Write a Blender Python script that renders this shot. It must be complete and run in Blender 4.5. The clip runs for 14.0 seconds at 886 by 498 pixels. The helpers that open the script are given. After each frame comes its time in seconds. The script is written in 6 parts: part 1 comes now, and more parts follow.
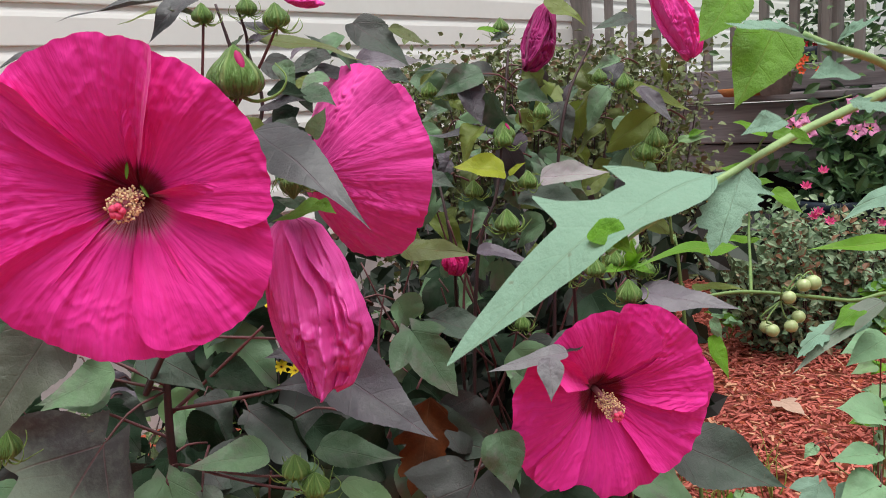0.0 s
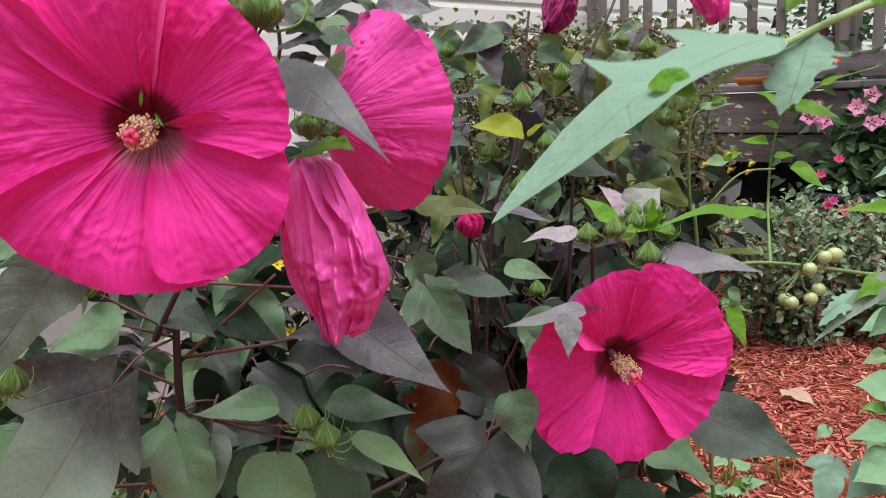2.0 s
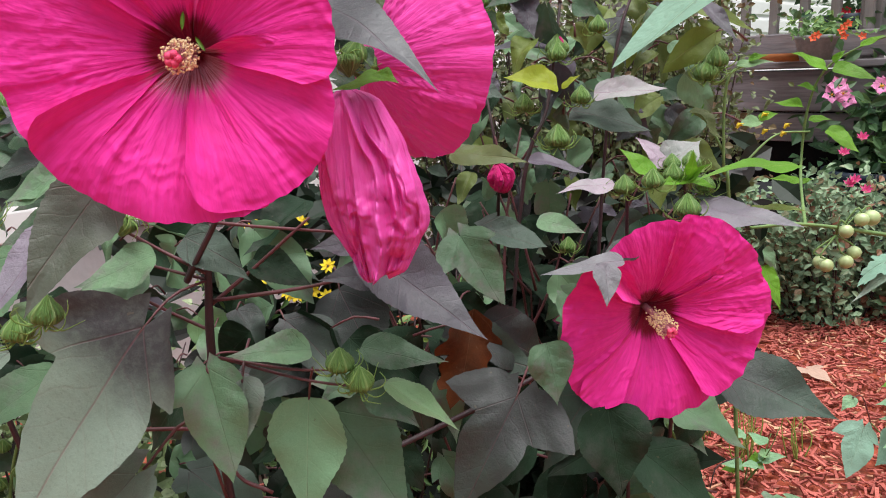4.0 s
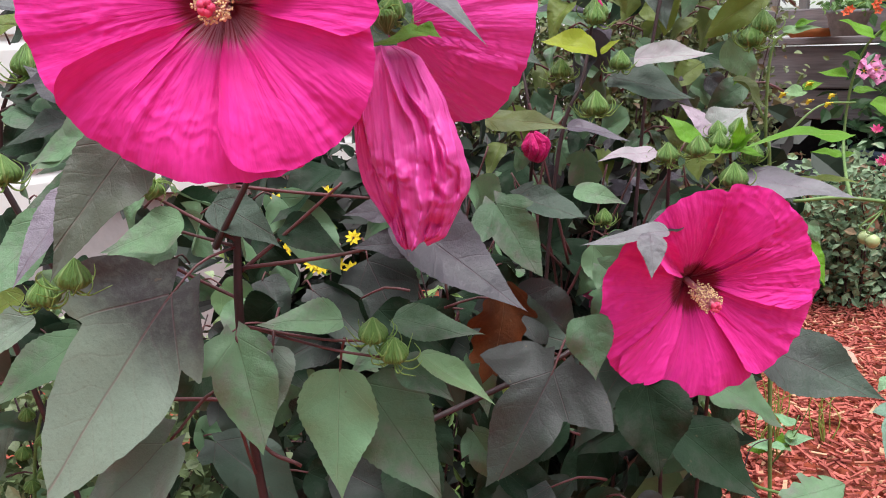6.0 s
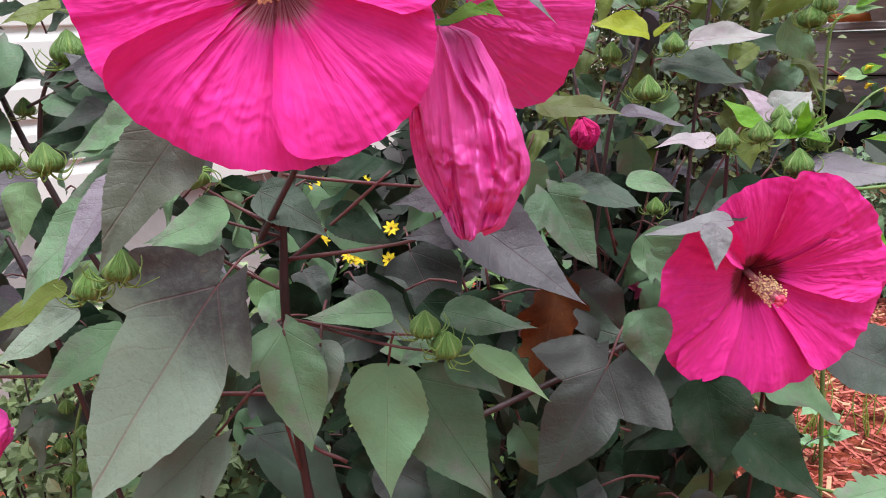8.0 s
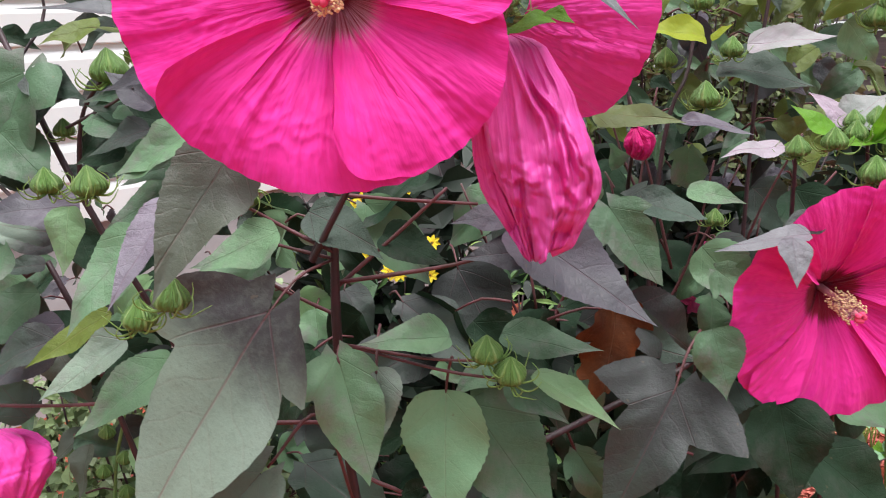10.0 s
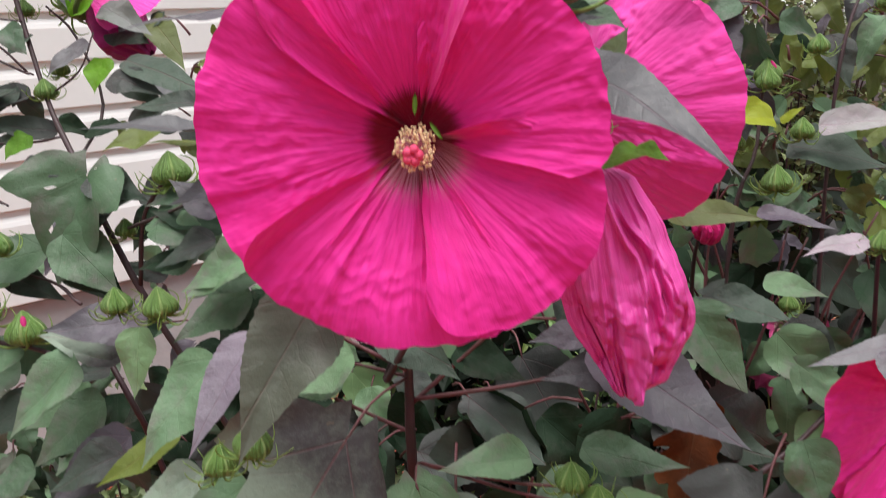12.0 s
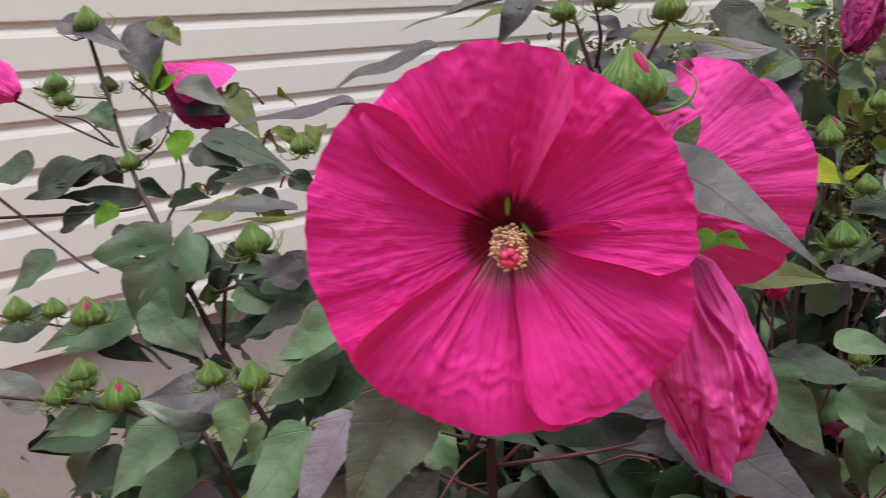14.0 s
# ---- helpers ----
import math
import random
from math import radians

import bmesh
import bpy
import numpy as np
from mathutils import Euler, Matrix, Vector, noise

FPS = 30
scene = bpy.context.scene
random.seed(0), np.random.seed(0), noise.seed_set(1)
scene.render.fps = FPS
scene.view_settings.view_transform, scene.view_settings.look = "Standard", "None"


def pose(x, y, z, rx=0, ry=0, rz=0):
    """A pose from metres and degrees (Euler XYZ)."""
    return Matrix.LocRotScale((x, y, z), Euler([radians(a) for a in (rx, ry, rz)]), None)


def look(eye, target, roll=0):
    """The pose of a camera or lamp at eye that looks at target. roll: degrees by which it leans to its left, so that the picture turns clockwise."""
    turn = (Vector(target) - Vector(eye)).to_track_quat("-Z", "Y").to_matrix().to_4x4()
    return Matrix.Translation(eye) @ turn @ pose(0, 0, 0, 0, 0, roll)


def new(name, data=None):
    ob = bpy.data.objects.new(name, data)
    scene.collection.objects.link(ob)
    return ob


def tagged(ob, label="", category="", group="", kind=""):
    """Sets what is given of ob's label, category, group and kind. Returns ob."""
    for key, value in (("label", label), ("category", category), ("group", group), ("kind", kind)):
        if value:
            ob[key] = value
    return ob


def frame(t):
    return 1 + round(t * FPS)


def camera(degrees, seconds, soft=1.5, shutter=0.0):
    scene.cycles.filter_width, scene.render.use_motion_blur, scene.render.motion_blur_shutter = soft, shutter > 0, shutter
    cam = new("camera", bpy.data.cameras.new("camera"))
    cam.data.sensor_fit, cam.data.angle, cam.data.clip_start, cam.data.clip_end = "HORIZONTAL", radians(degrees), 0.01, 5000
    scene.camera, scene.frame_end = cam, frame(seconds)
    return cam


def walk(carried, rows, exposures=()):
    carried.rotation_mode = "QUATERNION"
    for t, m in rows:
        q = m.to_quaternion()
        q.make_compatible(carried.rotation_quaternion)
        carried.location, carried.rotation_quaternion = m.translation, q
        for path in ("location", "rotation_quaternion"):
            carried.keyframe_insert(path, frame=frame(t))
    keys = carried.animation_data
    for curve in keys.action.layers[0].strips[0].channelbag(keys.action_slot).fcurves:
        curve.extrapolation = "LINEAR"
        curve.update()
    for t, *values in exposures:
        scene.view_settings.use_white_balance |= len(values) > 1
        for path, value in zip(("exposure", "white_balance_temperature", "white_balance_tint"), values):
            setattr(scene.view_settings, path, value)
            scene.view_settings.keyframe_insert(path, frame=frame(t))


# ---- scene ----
cam = camera(59.5, 14.0, soft=0.95, shutter=0.9)
METRES, EYE, TILT, LEAN, TURN = 0.36, 1.06, -11.0, 4.2, 0.0
ROWS = [
    (0.0, 0.0, 0.0, 0.0, 0.0, 0.0, -0.0),
    (0.5, 0.0029, 0.0116, -0.0172, 0.12, -0.1, -0.36),
    (1.0, 0.0006, 0.0248, -0.0379, 0.24, -0.19, -0.7),
    (1.5, -0.0117, 0.037, -0.0704, 0.36, -0.38, -1.02),
    (2.0, -0.0269, 0.0457, -0.1018, 0.47, -0.66, -1.36),
    (2.5, -0.0445, 0.0493, -0.1338, 0.61, -0.97, -1.64),
    (3.0, -0.0615, 0.0587, -0.1609, 0.76, -1.32, -1.9),
    (5.5, -0.1325, 0.1307, -0.2153, 1.99, -3.33, -2.77),
    (6.0, -0.1439, 0.1527, -0.2236, 2.36, -3.73, -2.85),
    (6.5, -0.1585, 0.1696, -0.2273, 2.76, -4.06, -2.88),
    (7.0, -0.1772, 0.1833, -0.2287, 3.19, -4.32, -2.86),
    (7.5, -0.195, 0.1996, -0.2341, 3.66, -4.5, -2.82),
    (10.0, -0.2994, 0.3008, -0.2153, 5.76, -3.94, -1.69),
    (10.5, -0.3276, 0.3111, -0.1763, 6.15, -3.63, -1.34),
    (11.0, -0.3563, 0.3251, -0.1214, 6.65, -3.29, -1.05),
    (11.5, -0.3839, 0.3325, -0.0722, 7.25, -2.83, -0.69),
    (12.0, -0.4073, 0.3453, -0.0191, 7.87, -2.28, -0.3),
    (12.5, -0.4132, 0.3593, 0.0463, 8.4, -1.7, 0.18),
    (13.0, -0.421, 0.3482, 0.0872, 8.84, -1.14, 0.66),
    (13.5, -0.4473, 0.3133, 0.0968, 9.48, -0.77, 1.01),
    (14.0, -0.4785, 0.2611, 0.0987, 10.85, -0.68, 0.96),
]
walk(cam, [(t, pose(0, 0, EYE, TILT, LEAN, TURN) @ pose(METRES * x, METRES * y, METRES * z, 90 + pitch, roll, yaw)) for t, x, y, z, yaw, pitch, roll in ROWS],
     [(0.0, 0.64, 6600, 10), (3.0, 0.86, 6450, 11), (6.0, 1.08, 6350, 12), (7.5, 1.1, 6300, 12), (10.0, 1.14, 6300, 12), (11.5, 0.94, 6450, 13), (12.5, 0.72, 6650, 14), (13.5, 0.56, 6700, 14), (14.0, 0.49, 6700, 14)])

# ---- world and light: bright overcast day ----
world = bpy.data.worlds.new("overcast_sky")
scene.world = world
world.use_nodes = True
wt = world.node_tree
sky = wt.nodes.new("ShaderNodeTexSky")
sky.sky_type, sky.sun_disc = "NISHITA", False
sky.sun_elevation, sky.sun_rotation = radians(75), radians(160)
soft_sky = wt.nodes.new("ShaderNodeHueSaturation")
soft_sky.inputs["Saturation"].default_value = 0.22
wt.links.new(sky.outputs[0], soft_sky.inputs["Color"])
wt.links.new(soft_sky.outputs[0], wt.nodes["Background"].inputs[0])
wt.nodes["Background"].inputs[1].default_value = 0.066
sun_data = bpy.data.lights.new("sun", "SUN")
sun_data.energy, sun_data.angle, sun_data.color = 3.05, radians(58), (1.0, 0.98, 0.95)
sun = new("sun", sun_data)
sun.matrix_world = look((0.9, -0.3, 9.0), (0, 1, 0.8))


# ---- materials ----
class Nodes:
    """A material with a few short cuts for wiring nodes."""

    def __init__(self, name, roughness=0.5, specular=0.5):
        self.m = bpy.data.materials.new(name)
        self.m.use_nodes = True
        self.t = self.m.node_tree
        self.b = self.t.nodes["Principled BSDF"]
        self.b.inputs["Roughness"].default_value = roughness
        self.b.inputs["Specular IOR Level"].default_value = specular

    def put(self, socket, value):
        if isinstance(value, bpy.types.NodeSocket):
            self.t.links.new(value, socket)
        elif value is not None:
            socket.default_value = value

    def math(self, op, a, b=None, clamp=False):
        n = self.t.nodes.new("ShaderNodeMath")
        n.operation, n.use_clamp = op, clamp
        self.put(n.inputs[0], a)
        self.put(n.inputs[1], b)
        return n.outputs[0]

    def span(self, v, a, b, c=0.0, d=1.0):
        n = self.t.nodes.new("ShaderNodeMapRange")
        n.interpolation_type = "SMOOTHSTEP"
        for k, x in enumerate((v, a, b, c, d)):
            self.put(n.inputs[k], x)
        return n.outputs[0]

    def mix(self, f, a, b):
        n = self.t.nodes.new("ShaderNodeMix")
        n.data_type = "RGBA"
        self.put(n.inputs[0], f)
        self.put(n.inputs[6], a)
        self.put(n.inputs[7], b)
        return n.outputs[2]

    def coord(self, kind="Object"):
        return self.t.nodes.new("ShaderNodeTexCoord").outputs[kind]

    def xyz(self, v):
        n = self.t.nodes.new("ShaderNodeSeparateXYZ")
        self.put(n.inputs[0], v)
        return n.outputs

    def vec(self, x, y, z=0.0):
        n = self.t.nodes.new("ShaderNodeCombineXYZ")
        for k, v in enumerate((x, y, z)):
            self.put(n.inputs[k], v)
        return n.outputs[0]

    def noise(self, v, scale, detail=3.0, rough=0.5):
        n = self.t.nodes.new("ShaderNodeTexNoise")
        self.put(n.inputs["Vector"], v)
        n.inputs["Scale"].default_value, n.inputs["Detail"].default_value = scale, detail
        n.inputs["Roughness"].default_value = rough
        return n.outputs[0]

    def chance(self):
        return self.t.nodes.new("ShaderNodeObjectInfo").outputs["Random"]

    def island(self):
        return self.t.nodes.new("ShaderNodeNewGeometry").outputs["Random Per Island"]

    def bump(self, h, strength, distance):
        n = self.t.nodes.new("ShaderNodeBump")
        n.inputs["Strength"].default_value, n.inputs["Distance"].default_value = strength, distance
        self.put(n.inputs["Height"], h)
        self.put(self.b.inputs["Normal"], n.outputs[0])
        return n.outputs[0]

    def colour(self, c):
        self.put(self.b.inputs["Base Color"], c)
        return c

    def glow_through(self, c, part_of):
        """Light that passes through thin leaf or petal."""
        tr = self.t.nodes.new("ShaderNodeBsdfTranslucent")
        self.put(tr.inputs[0], c)
        mx = self.t.nodes.new("ShaderNodeMixShader")
        mx.inputs[0].default_value = part_of
        self.t.links.new(self.b.outputs[0], mx.inputs[1])
        self.t.links.new(tr.outputs[0], mx.inputs[2])
        self.t.links.new(mx.outputs[0], self.t.nodes["Material Output"].inputs[0])


def rgb(r, g, b):
    return (r, g, b, 1.0)


def leaf_material(name, one, two, vein, rough=0.45, specular=0.5, through_=0.2, wear=0.0, fade=0.0, blush=0.0):
    """A leaf: blotches of two colours, a midrib and side veins; fade: how far the second colour grows towards the tip; blush: how much purple shows in patches."""
    k = Nodes(name, rough, specular)
    x, y, _ = k.xyz(k.coord("UV"))
    ax = k.math("ABSOLUTE", x)
    big = k.noise(k.coord(), 2.8, 2.0, 0.5)
    mid = k.span(ax, 0.002, 0.007, 1.0, 0.0)
    # two more main veins leave the stalk; side veins leave the midrib
    palm = k.span(k.math("ABSOLUTE", k.math("SUBTRACT", k.math("MULTIPLY", ax, 0.72), k.math("MULTIPLY", y, 0.69))), 0.001, 0.006, 0.6, 0.0)
    palm = k.math("MULTIPLY", palm, k.span(y, 0.20, 0.42, 1.0, 0.0))
    s = k.math("ADD", k.math("SUBTRACT", y, k.math("MULTIPLY", ax, 0.75)), k.math("MULTIPLY", big, 0.22))
    way = k.math("ABSOLUTE", k.math("SUBTRACT", k.math("FRACT", k.math("MULTIPLY", s, 6.2)), 0.5))
    side = k.math("MULTIPLY", k.span(way, 0.0, 0.06, 0.17, 0.0), k.span(y, 0.10, 0.25, 0.2, 1.0))
    veins = k.math("MAXIMUM", k.math("MAXIMUM", mid, palm), side)
    net = k.noise(k.coord(), 26.0, 4.0, 0.7)
    fine = k.noise(k.coord(), 75.0, 3.0, 0.6)
    lean = k.math("MULTIPLY", k.math("SUBTRACT", k.chance(), 0.5), 0.5)
    blot = k.math("ADD", k.math("ADD", k.math("ADD", k.math("MULTIPLY", big, 0.6), 0.2), lean), k.math("MULTIPLY", k.math("SUBTRACT", y, 0.28), fade))
    blot = k.math("ADD", blot, k.math("MULTIPLY", k.math("SUBTRACT", net, 0.5), 0.10))
    c = k.mix(k.span(blot, 0.22, 0.78), one, two)
    c = k.mix(k.span(net, 0.40, 0.70, 0.0, 0.18), c, two)
    c = k.mix(k.span(k.noise(k.coord(), 2.1, 5.0, 0.62), 0.45, 0.68, 0.0, blush), c, rgb(0.200, 0.150, 0.170))
    c = k.mix(k.span(fine, 0.50, 0.72, 0.0, 0.16), c, one)
    c = k.mix(k.math("MULTIPLY", veins, 0.34), c, vein)
    spots = k.span(k.noise(k.coord(), 17.0, 2.0), 0.72, 0.75, 0.0, 0.4 + wear * 0.3)
    c = k.mix(spots, c, rgb(0.15, 0.12, 0.075))
    k.colour(c)
    k.put(k.b.inputs["Roughness"], k.span(net, 0.3, 0.7, rough - 0.06, rough + 0.12))
    quilt = k.math("MULTIPLY", k.math("SUBTRACT", way, 0.25), 0.024)
    k.bump(k.math("ADD", k.math("ADD", k.math("MULTIPLY", veins, -0.04), quilt), k.math("ADD", k.math("MULTIPLY", net, 0.06), k.math("MULTIPLY", big, 0.35))), 0.7, 0.02)
    k.glow_through(c, through_)
    return k.m


LEAF = {
    "dark": leaf_material("dark_bronze_leaf", rgb(0.047, 0.050, 0.049), rgb(0.050, 0.082, 0.058), rgb(0.15, 0.065, 0.08), 0.5, 0.35, 0.10, fade=0.4),
    "bronze": leaf_material("bronze_and_green_leaf", rgb(0.052, 0.047, 0.050), rgb(0.230, 0.295, 0.232), rgb(0.24, 0.08, 0.10), 0.48, 0.38, 0.12, fade=1.7),
    "green": leaf_material("green_leaf", rgb(0.165, 0.300, 0.155), rgb(0.122, 0.225, 0.122), rgb(0.17, 0.25, 0.14), 0.48, 0.45, 0.2, blush=0.6),
    # the green leaf at about half its colour, with shade painted in
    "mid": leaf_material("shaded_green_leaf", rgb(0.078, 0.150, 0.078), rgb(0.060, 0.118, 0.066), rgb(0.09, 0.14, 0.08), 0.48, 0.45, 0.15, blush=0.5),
    "grey": leaf_material("silver_grey_leaf", rgb(0.225, 0.215, 0.23), rgb(0.155, 0.175, 0.16), rgb(0.25, 0.20, 0.22), 0.45, 0.45, 0.15, 0.4),
    "brown": leaf_material("brown_grey_leaf", rgb(0.074, 0.078, 0.060), rgb(0.088, 0.105, 0.072), rgb(0.18, 0.12, 0.11), 0.48, 0.5, 0.12),
    # deep green, lowered further so the colour carries the bushes' inner shade
    "deep": leaf_material("deep_green_shade_leaf", rgb(0.011, 0.028, 0.014), rgb(0.024, 0.052, 0.027), rgb(0.04, 0.07, 0.04), 0.58, 0.15, 0.10, blush=0.15),
    "purple": leaf_material("purple_grey_leaf", rgb(0.094, 0.076, 0.104), rgb(0.070, 0.074, 0.080), rgb(0.17, 0.11, 0.14), 0.44, 0.5, 0.1, fade=0.3),
    "sage": leaf_material("grey_green_leaf", rgb(0.140, 0.178, 0.138), rgb(0.205, 0.285, 0.205), rgb(0.20, 0.16, 0.15), 0.46, 0.5, 0.15, fade=0.5, blush=0.35),
    "lilac": leaf_material("lilac_grey_leaf", rgb(0.200, 0.165, 0.215), rgb(0.150, 0.150, 0.160), rgb(0.24, 0.16, 0.20), 0.45, 0.5, 0.12, fade=0.3),
    "pale": leaf_material("pale_lilac_leaf", rgb(0.42, 0.32, 0.40), rgb(0.30, 0.32, 0.30), rgb(0.42, 0.15, 0.27), 0.48, 0.4, 0.2, 0.3),
    "lime": leaf_material("lime_leaf", rgb(0.165, 0.40, 0.022), rgb(0.125, 0.31, 0.024), rgb(0.34, 0.44, 0.10), 0.48, 0.4, 0.4, blush=0.12),
    "olive": leaf_material("olive_leaf", rgb(0.16, 0.22, 0.035), rgb(0.11, 0.14, 0.045), rgb(0.24, 0.18, 0.08), 0.45, 0.45, 0.3),
    "yellow": leaf_material("yellowing_leaf", rgb(0.35, 0.41, 0.03), rgb(0.26, 0.35, 0.03), rgb(0.5, 0.5, 0.12), 0.45, 0.4, 0.4),
    "fresh": leaf_material("fresh_green_leaf", rgb(0.23, 0.40, 0.18), rgb(0.18, 0.31, 0.15), rgb(0.30, 0.38, 0.20), 0.48, 0.4, 0.3, fade=-0.3, blush=0.40),
    "soft": leaf_material("pale_weed_leaf", rgb(0.26, 0.46, 0.26), rgb(0.20, 0.38, 0.21), rgb(0.34, 0.46, 0.28), 0.55, 0.3, 0.25, blush=0.15),
    "tomato": leaf_material("tomato_leaf", rgb(0.25, 0.42, 0.32), rgb(0.21, 0.37, 0.27), rgb(0.30, 0.46, 0.32), 0.62, 0.3, 0.25),
    "dead": leaf_material("dead_brown_leaf", rgb(0.22, 0.060, 0.012), rgb(0.07, 0.028, 0.014), rgb(0.2, 0.1, 0.05), 0.7, 0.2, 0.1),
    "dry": leaf_material("dry_tan_leaf", rgb(0.48, 0.33, 0.26), rgb(0.38, 0.25, 0.19), rgb(0.6, 0.4, 0.3), 0.7, 0.2, 0.1),
}


def small_leaf_material(name, colours, rough=0.5):
    """Small leaves, each of its own shade."""
    k = Nodes(name, rough, 0.4)
    one, two, three = colours
    r = k.island()
    c = k.mix(k.span(r, 0.1, 0.6), one, two)
    c = k.mix(k.span(r, 0.78, 0.9), c, three)
    c = k.mix(k.span(k.noise(k.coord(), 150.0, 2.0), 0.45, 0.75, 0.0, 0.4), c, one)
    k.colour(c)
    k.glow_through(c, 0.2)
    return k.m


HEDGE_LEAF = small_leaf_material("brownish_hedge_leaf", (rgb(0.085, 0.105, 0.045), rgb(0.170, 0.215, 0.085), rgb(0.18, 0.115, 0.065)))
ROSE_LEAF = small_leaf_material("small_rose_leaf", (rgb(0.12, 0.20, 0.11), rgb(0.29, 0.41, 0.25), rgb(0.26, 0.12, 0.07)))
POT_LEAF = small_leaf_material("glossy_dark_leaf", (rgb(0.04, 0.095, 0.045), rgb(0.09, 0.18, 0.07), rgb(0.16, 0.28, 0.10)), 0.35)
COVER_LEAF = small_leaf_material("small_ground_cover_leaf", (rgb(0.08, 0.12, 0.05), rgb(0.22, 0.30, 0.13), rgb(0.36, 0.44, 0.26)))
# almost black: shade inside the bushes is put into these colours
DARK_LEAF = small_leaf_material("shade_painted_inner_leaf", (rgb(0.007, 0.015, 0.008), rgb(0.015, 0.029, 0.016), rgb(0.024, 0.020, 0.020)))
WEED_LEAF = small_leaf_material("weed_leaf", (rgb(0.10, 0.20, 0.06), rgb(0.20, 0.34, 0.12), rgb(0.30, 0.42, 0.10)))


def petal_material(name, lit, deep, eye, eye_size=0.24, through_=0.06, pale=0.0):
    """A satin petal with fine veins, a dark eye at its base and, where pale, whitish streaks that paint gloss over the
    eye.
    """
    k = Nodes(name, 0.6, 0.22)
    k.b.inputs["Sheen Weight"].default_value = 0.10
    u, v, _ = k.xyz(k.coord("UV"))
    rib = k.noise(k.vec(k.math("MULTIPLY", u, 22.0), k.math("MULTIPLY", v, 2.6)), 1.0, 3.0, 0.55)
    crumple = k.noise(k.vec(k.math("MULTIPLY", u, 9.0), k.math("MULTIPLY", v, 6.0), k.chance()), 1.2, 2.0, 0.5)
    wide = k.noise(k.vec(k.math("MULTIPLY", u, 2.4), k.math("MULTIPLY", v, 2.0), k.chance()), 1.0, 2.0)
    line = k.noise(k.vec(k.math("MULTIPLY", u, 62.0), k.math("MULTIPLY", v, 1.8), k.chance()), 1.0, 2.0)
    c = k.mix(k.span(rib, 0.28, 0.70, 0.62, 1.0), deep, lit)
    c = k.mix(k.span(line, 0.56, 0.72, 0.0, 0.28), c, deep)
    c = k.mix(k.span(crumple, 0.40, 0.60, 0.28, 0.0), c, deep)
    c = k.mix(k.span(wide, 0.42, 0.60, 0.25, 0.0), c, deep)
    streak = k.math("ADD", v, k.math("MULTIPLY", k.math("SUBTRACT", rib, 0.5), 0.15))
    c = k.mix(k.span(streak, eye_size * 0.74, eye_size * 1.10, 1.0, 0.0), c, eye)
    if pale:
        ray = k.math("MULTIPLY", k.span(line, 0.38, 0.56), k.math("MULTIPLY", k.span(v, 0.05, 0.11), k.span(v, 0.17, 0.34, 1.0, 0.0)))
        c = k.mix(k.math("MULTIPLY", ray, pale), c, rgb(0.72, 0.38, 0.50))
    k.colour(c)
    k.bump(k.math("ADD", k.math("MULTIPLY", rib, 0.45), k.math("MULTIPLY", crumple, 0.8)), 0.55, 0.0045)
    k.glow_through(c, through_)
    return k.m


def bud_material():
    """Green sepals with pale ribs and fine stripes."""
    k = Nodes("green_bud", 0.45, 0.4)
    u, v, _ = k.xyz(k.coord("UV"))
    rib = k.math("ABSOLUTE", k.math("COSINE", k.math("MULTIPLY", u, 7.854)))
    seam = k.span(rib, 0.0, 0.16, 1.0, 0.0)
    ridge = k.span(rib, 0.95, 1.0, 0.0, 0.6)
    fine = k.noise(k.vec(k.math("MULTIPLY", u, 16.0), k.math("MULTIPLY", v, 2.0), k.chance()), 1.0, 3.0)
    c = k.mix(k.span(fine, 0.30, 0.75), rgb(0.115, 0.225, 0.052), rgb(0.150, 0.270, 0.068))
    c = k.mix(ridge, c, rgb(0.34, 0.46, 0.17))
    c = k.mix(k.math("MULTIPLY", seam, 0.7), c, rgb(0.06, 0.12, 0.03))
    k.colour(c)
    k.bump(k.math("ADD", fine, k.math("SUBTRACT", ridge, seam)), 0.5, 0.05)
    k.glow_through(c, 0.12)
    return k.m


PETAL = petal_material("magenta_petal", rgb(0.91, 0.038, 0.400), rgb(0.68, 0.013, 0.210), rgb(0.25, 0.004, 0.030), 0.24)
# same petal, with the gloss on the lower bases painted as pale streaks
GLOSS_STREAKED = petal_material("gloss_streaked_petal", rgb(0.91, 0.038, 0.400), rgb(0.68, 0.013, 0.210), rgb(0.25, 0.004, 0.030), 0.24, pale=0.6)
PETAL_BACK = petal_material("pink_petal_back", rgb(0.93, 0.085, 0.48), rgb(0.84, 0.035, 0.34), rgb(0.4, 0.01, 0.12), 0.05)


def wilted_material():
    """Limp, satin petals with fine lengthwise lines."""
    k = Nodes("wilted_petal", 0.46, 0.45)
    u, v, _ = k.xyz(k.coord("UV"))
    fine = k.noise(k.vec(k.math("MULTIPLY", u, 30.0), k.math("MULTIPLY", v, 2.0)), 1.0, 3.0, 0.6)
    wide = k.noise(k.vec(k.math("MULTIPLY", u, 6.0), k.math("MULTIPLY", v, 2.5)), 1.0, 3.0)
    c = k.mix(k.span(fine, 0.30, 0.72, 0.25, 0.9), rgb(0.76, 0.040, 0.350), rgb(0.90, 0.130, 0.52))
    c = k.mix(k.span(wide, 0.38, 0.62, 0.26, 0.0), c, rgb(0.52, 0.012, 0.17))
    k.colour(c)
    k.bump(fine, 0.22, 0.01)
    k.glow_through(c, 0.08)
    return k.m


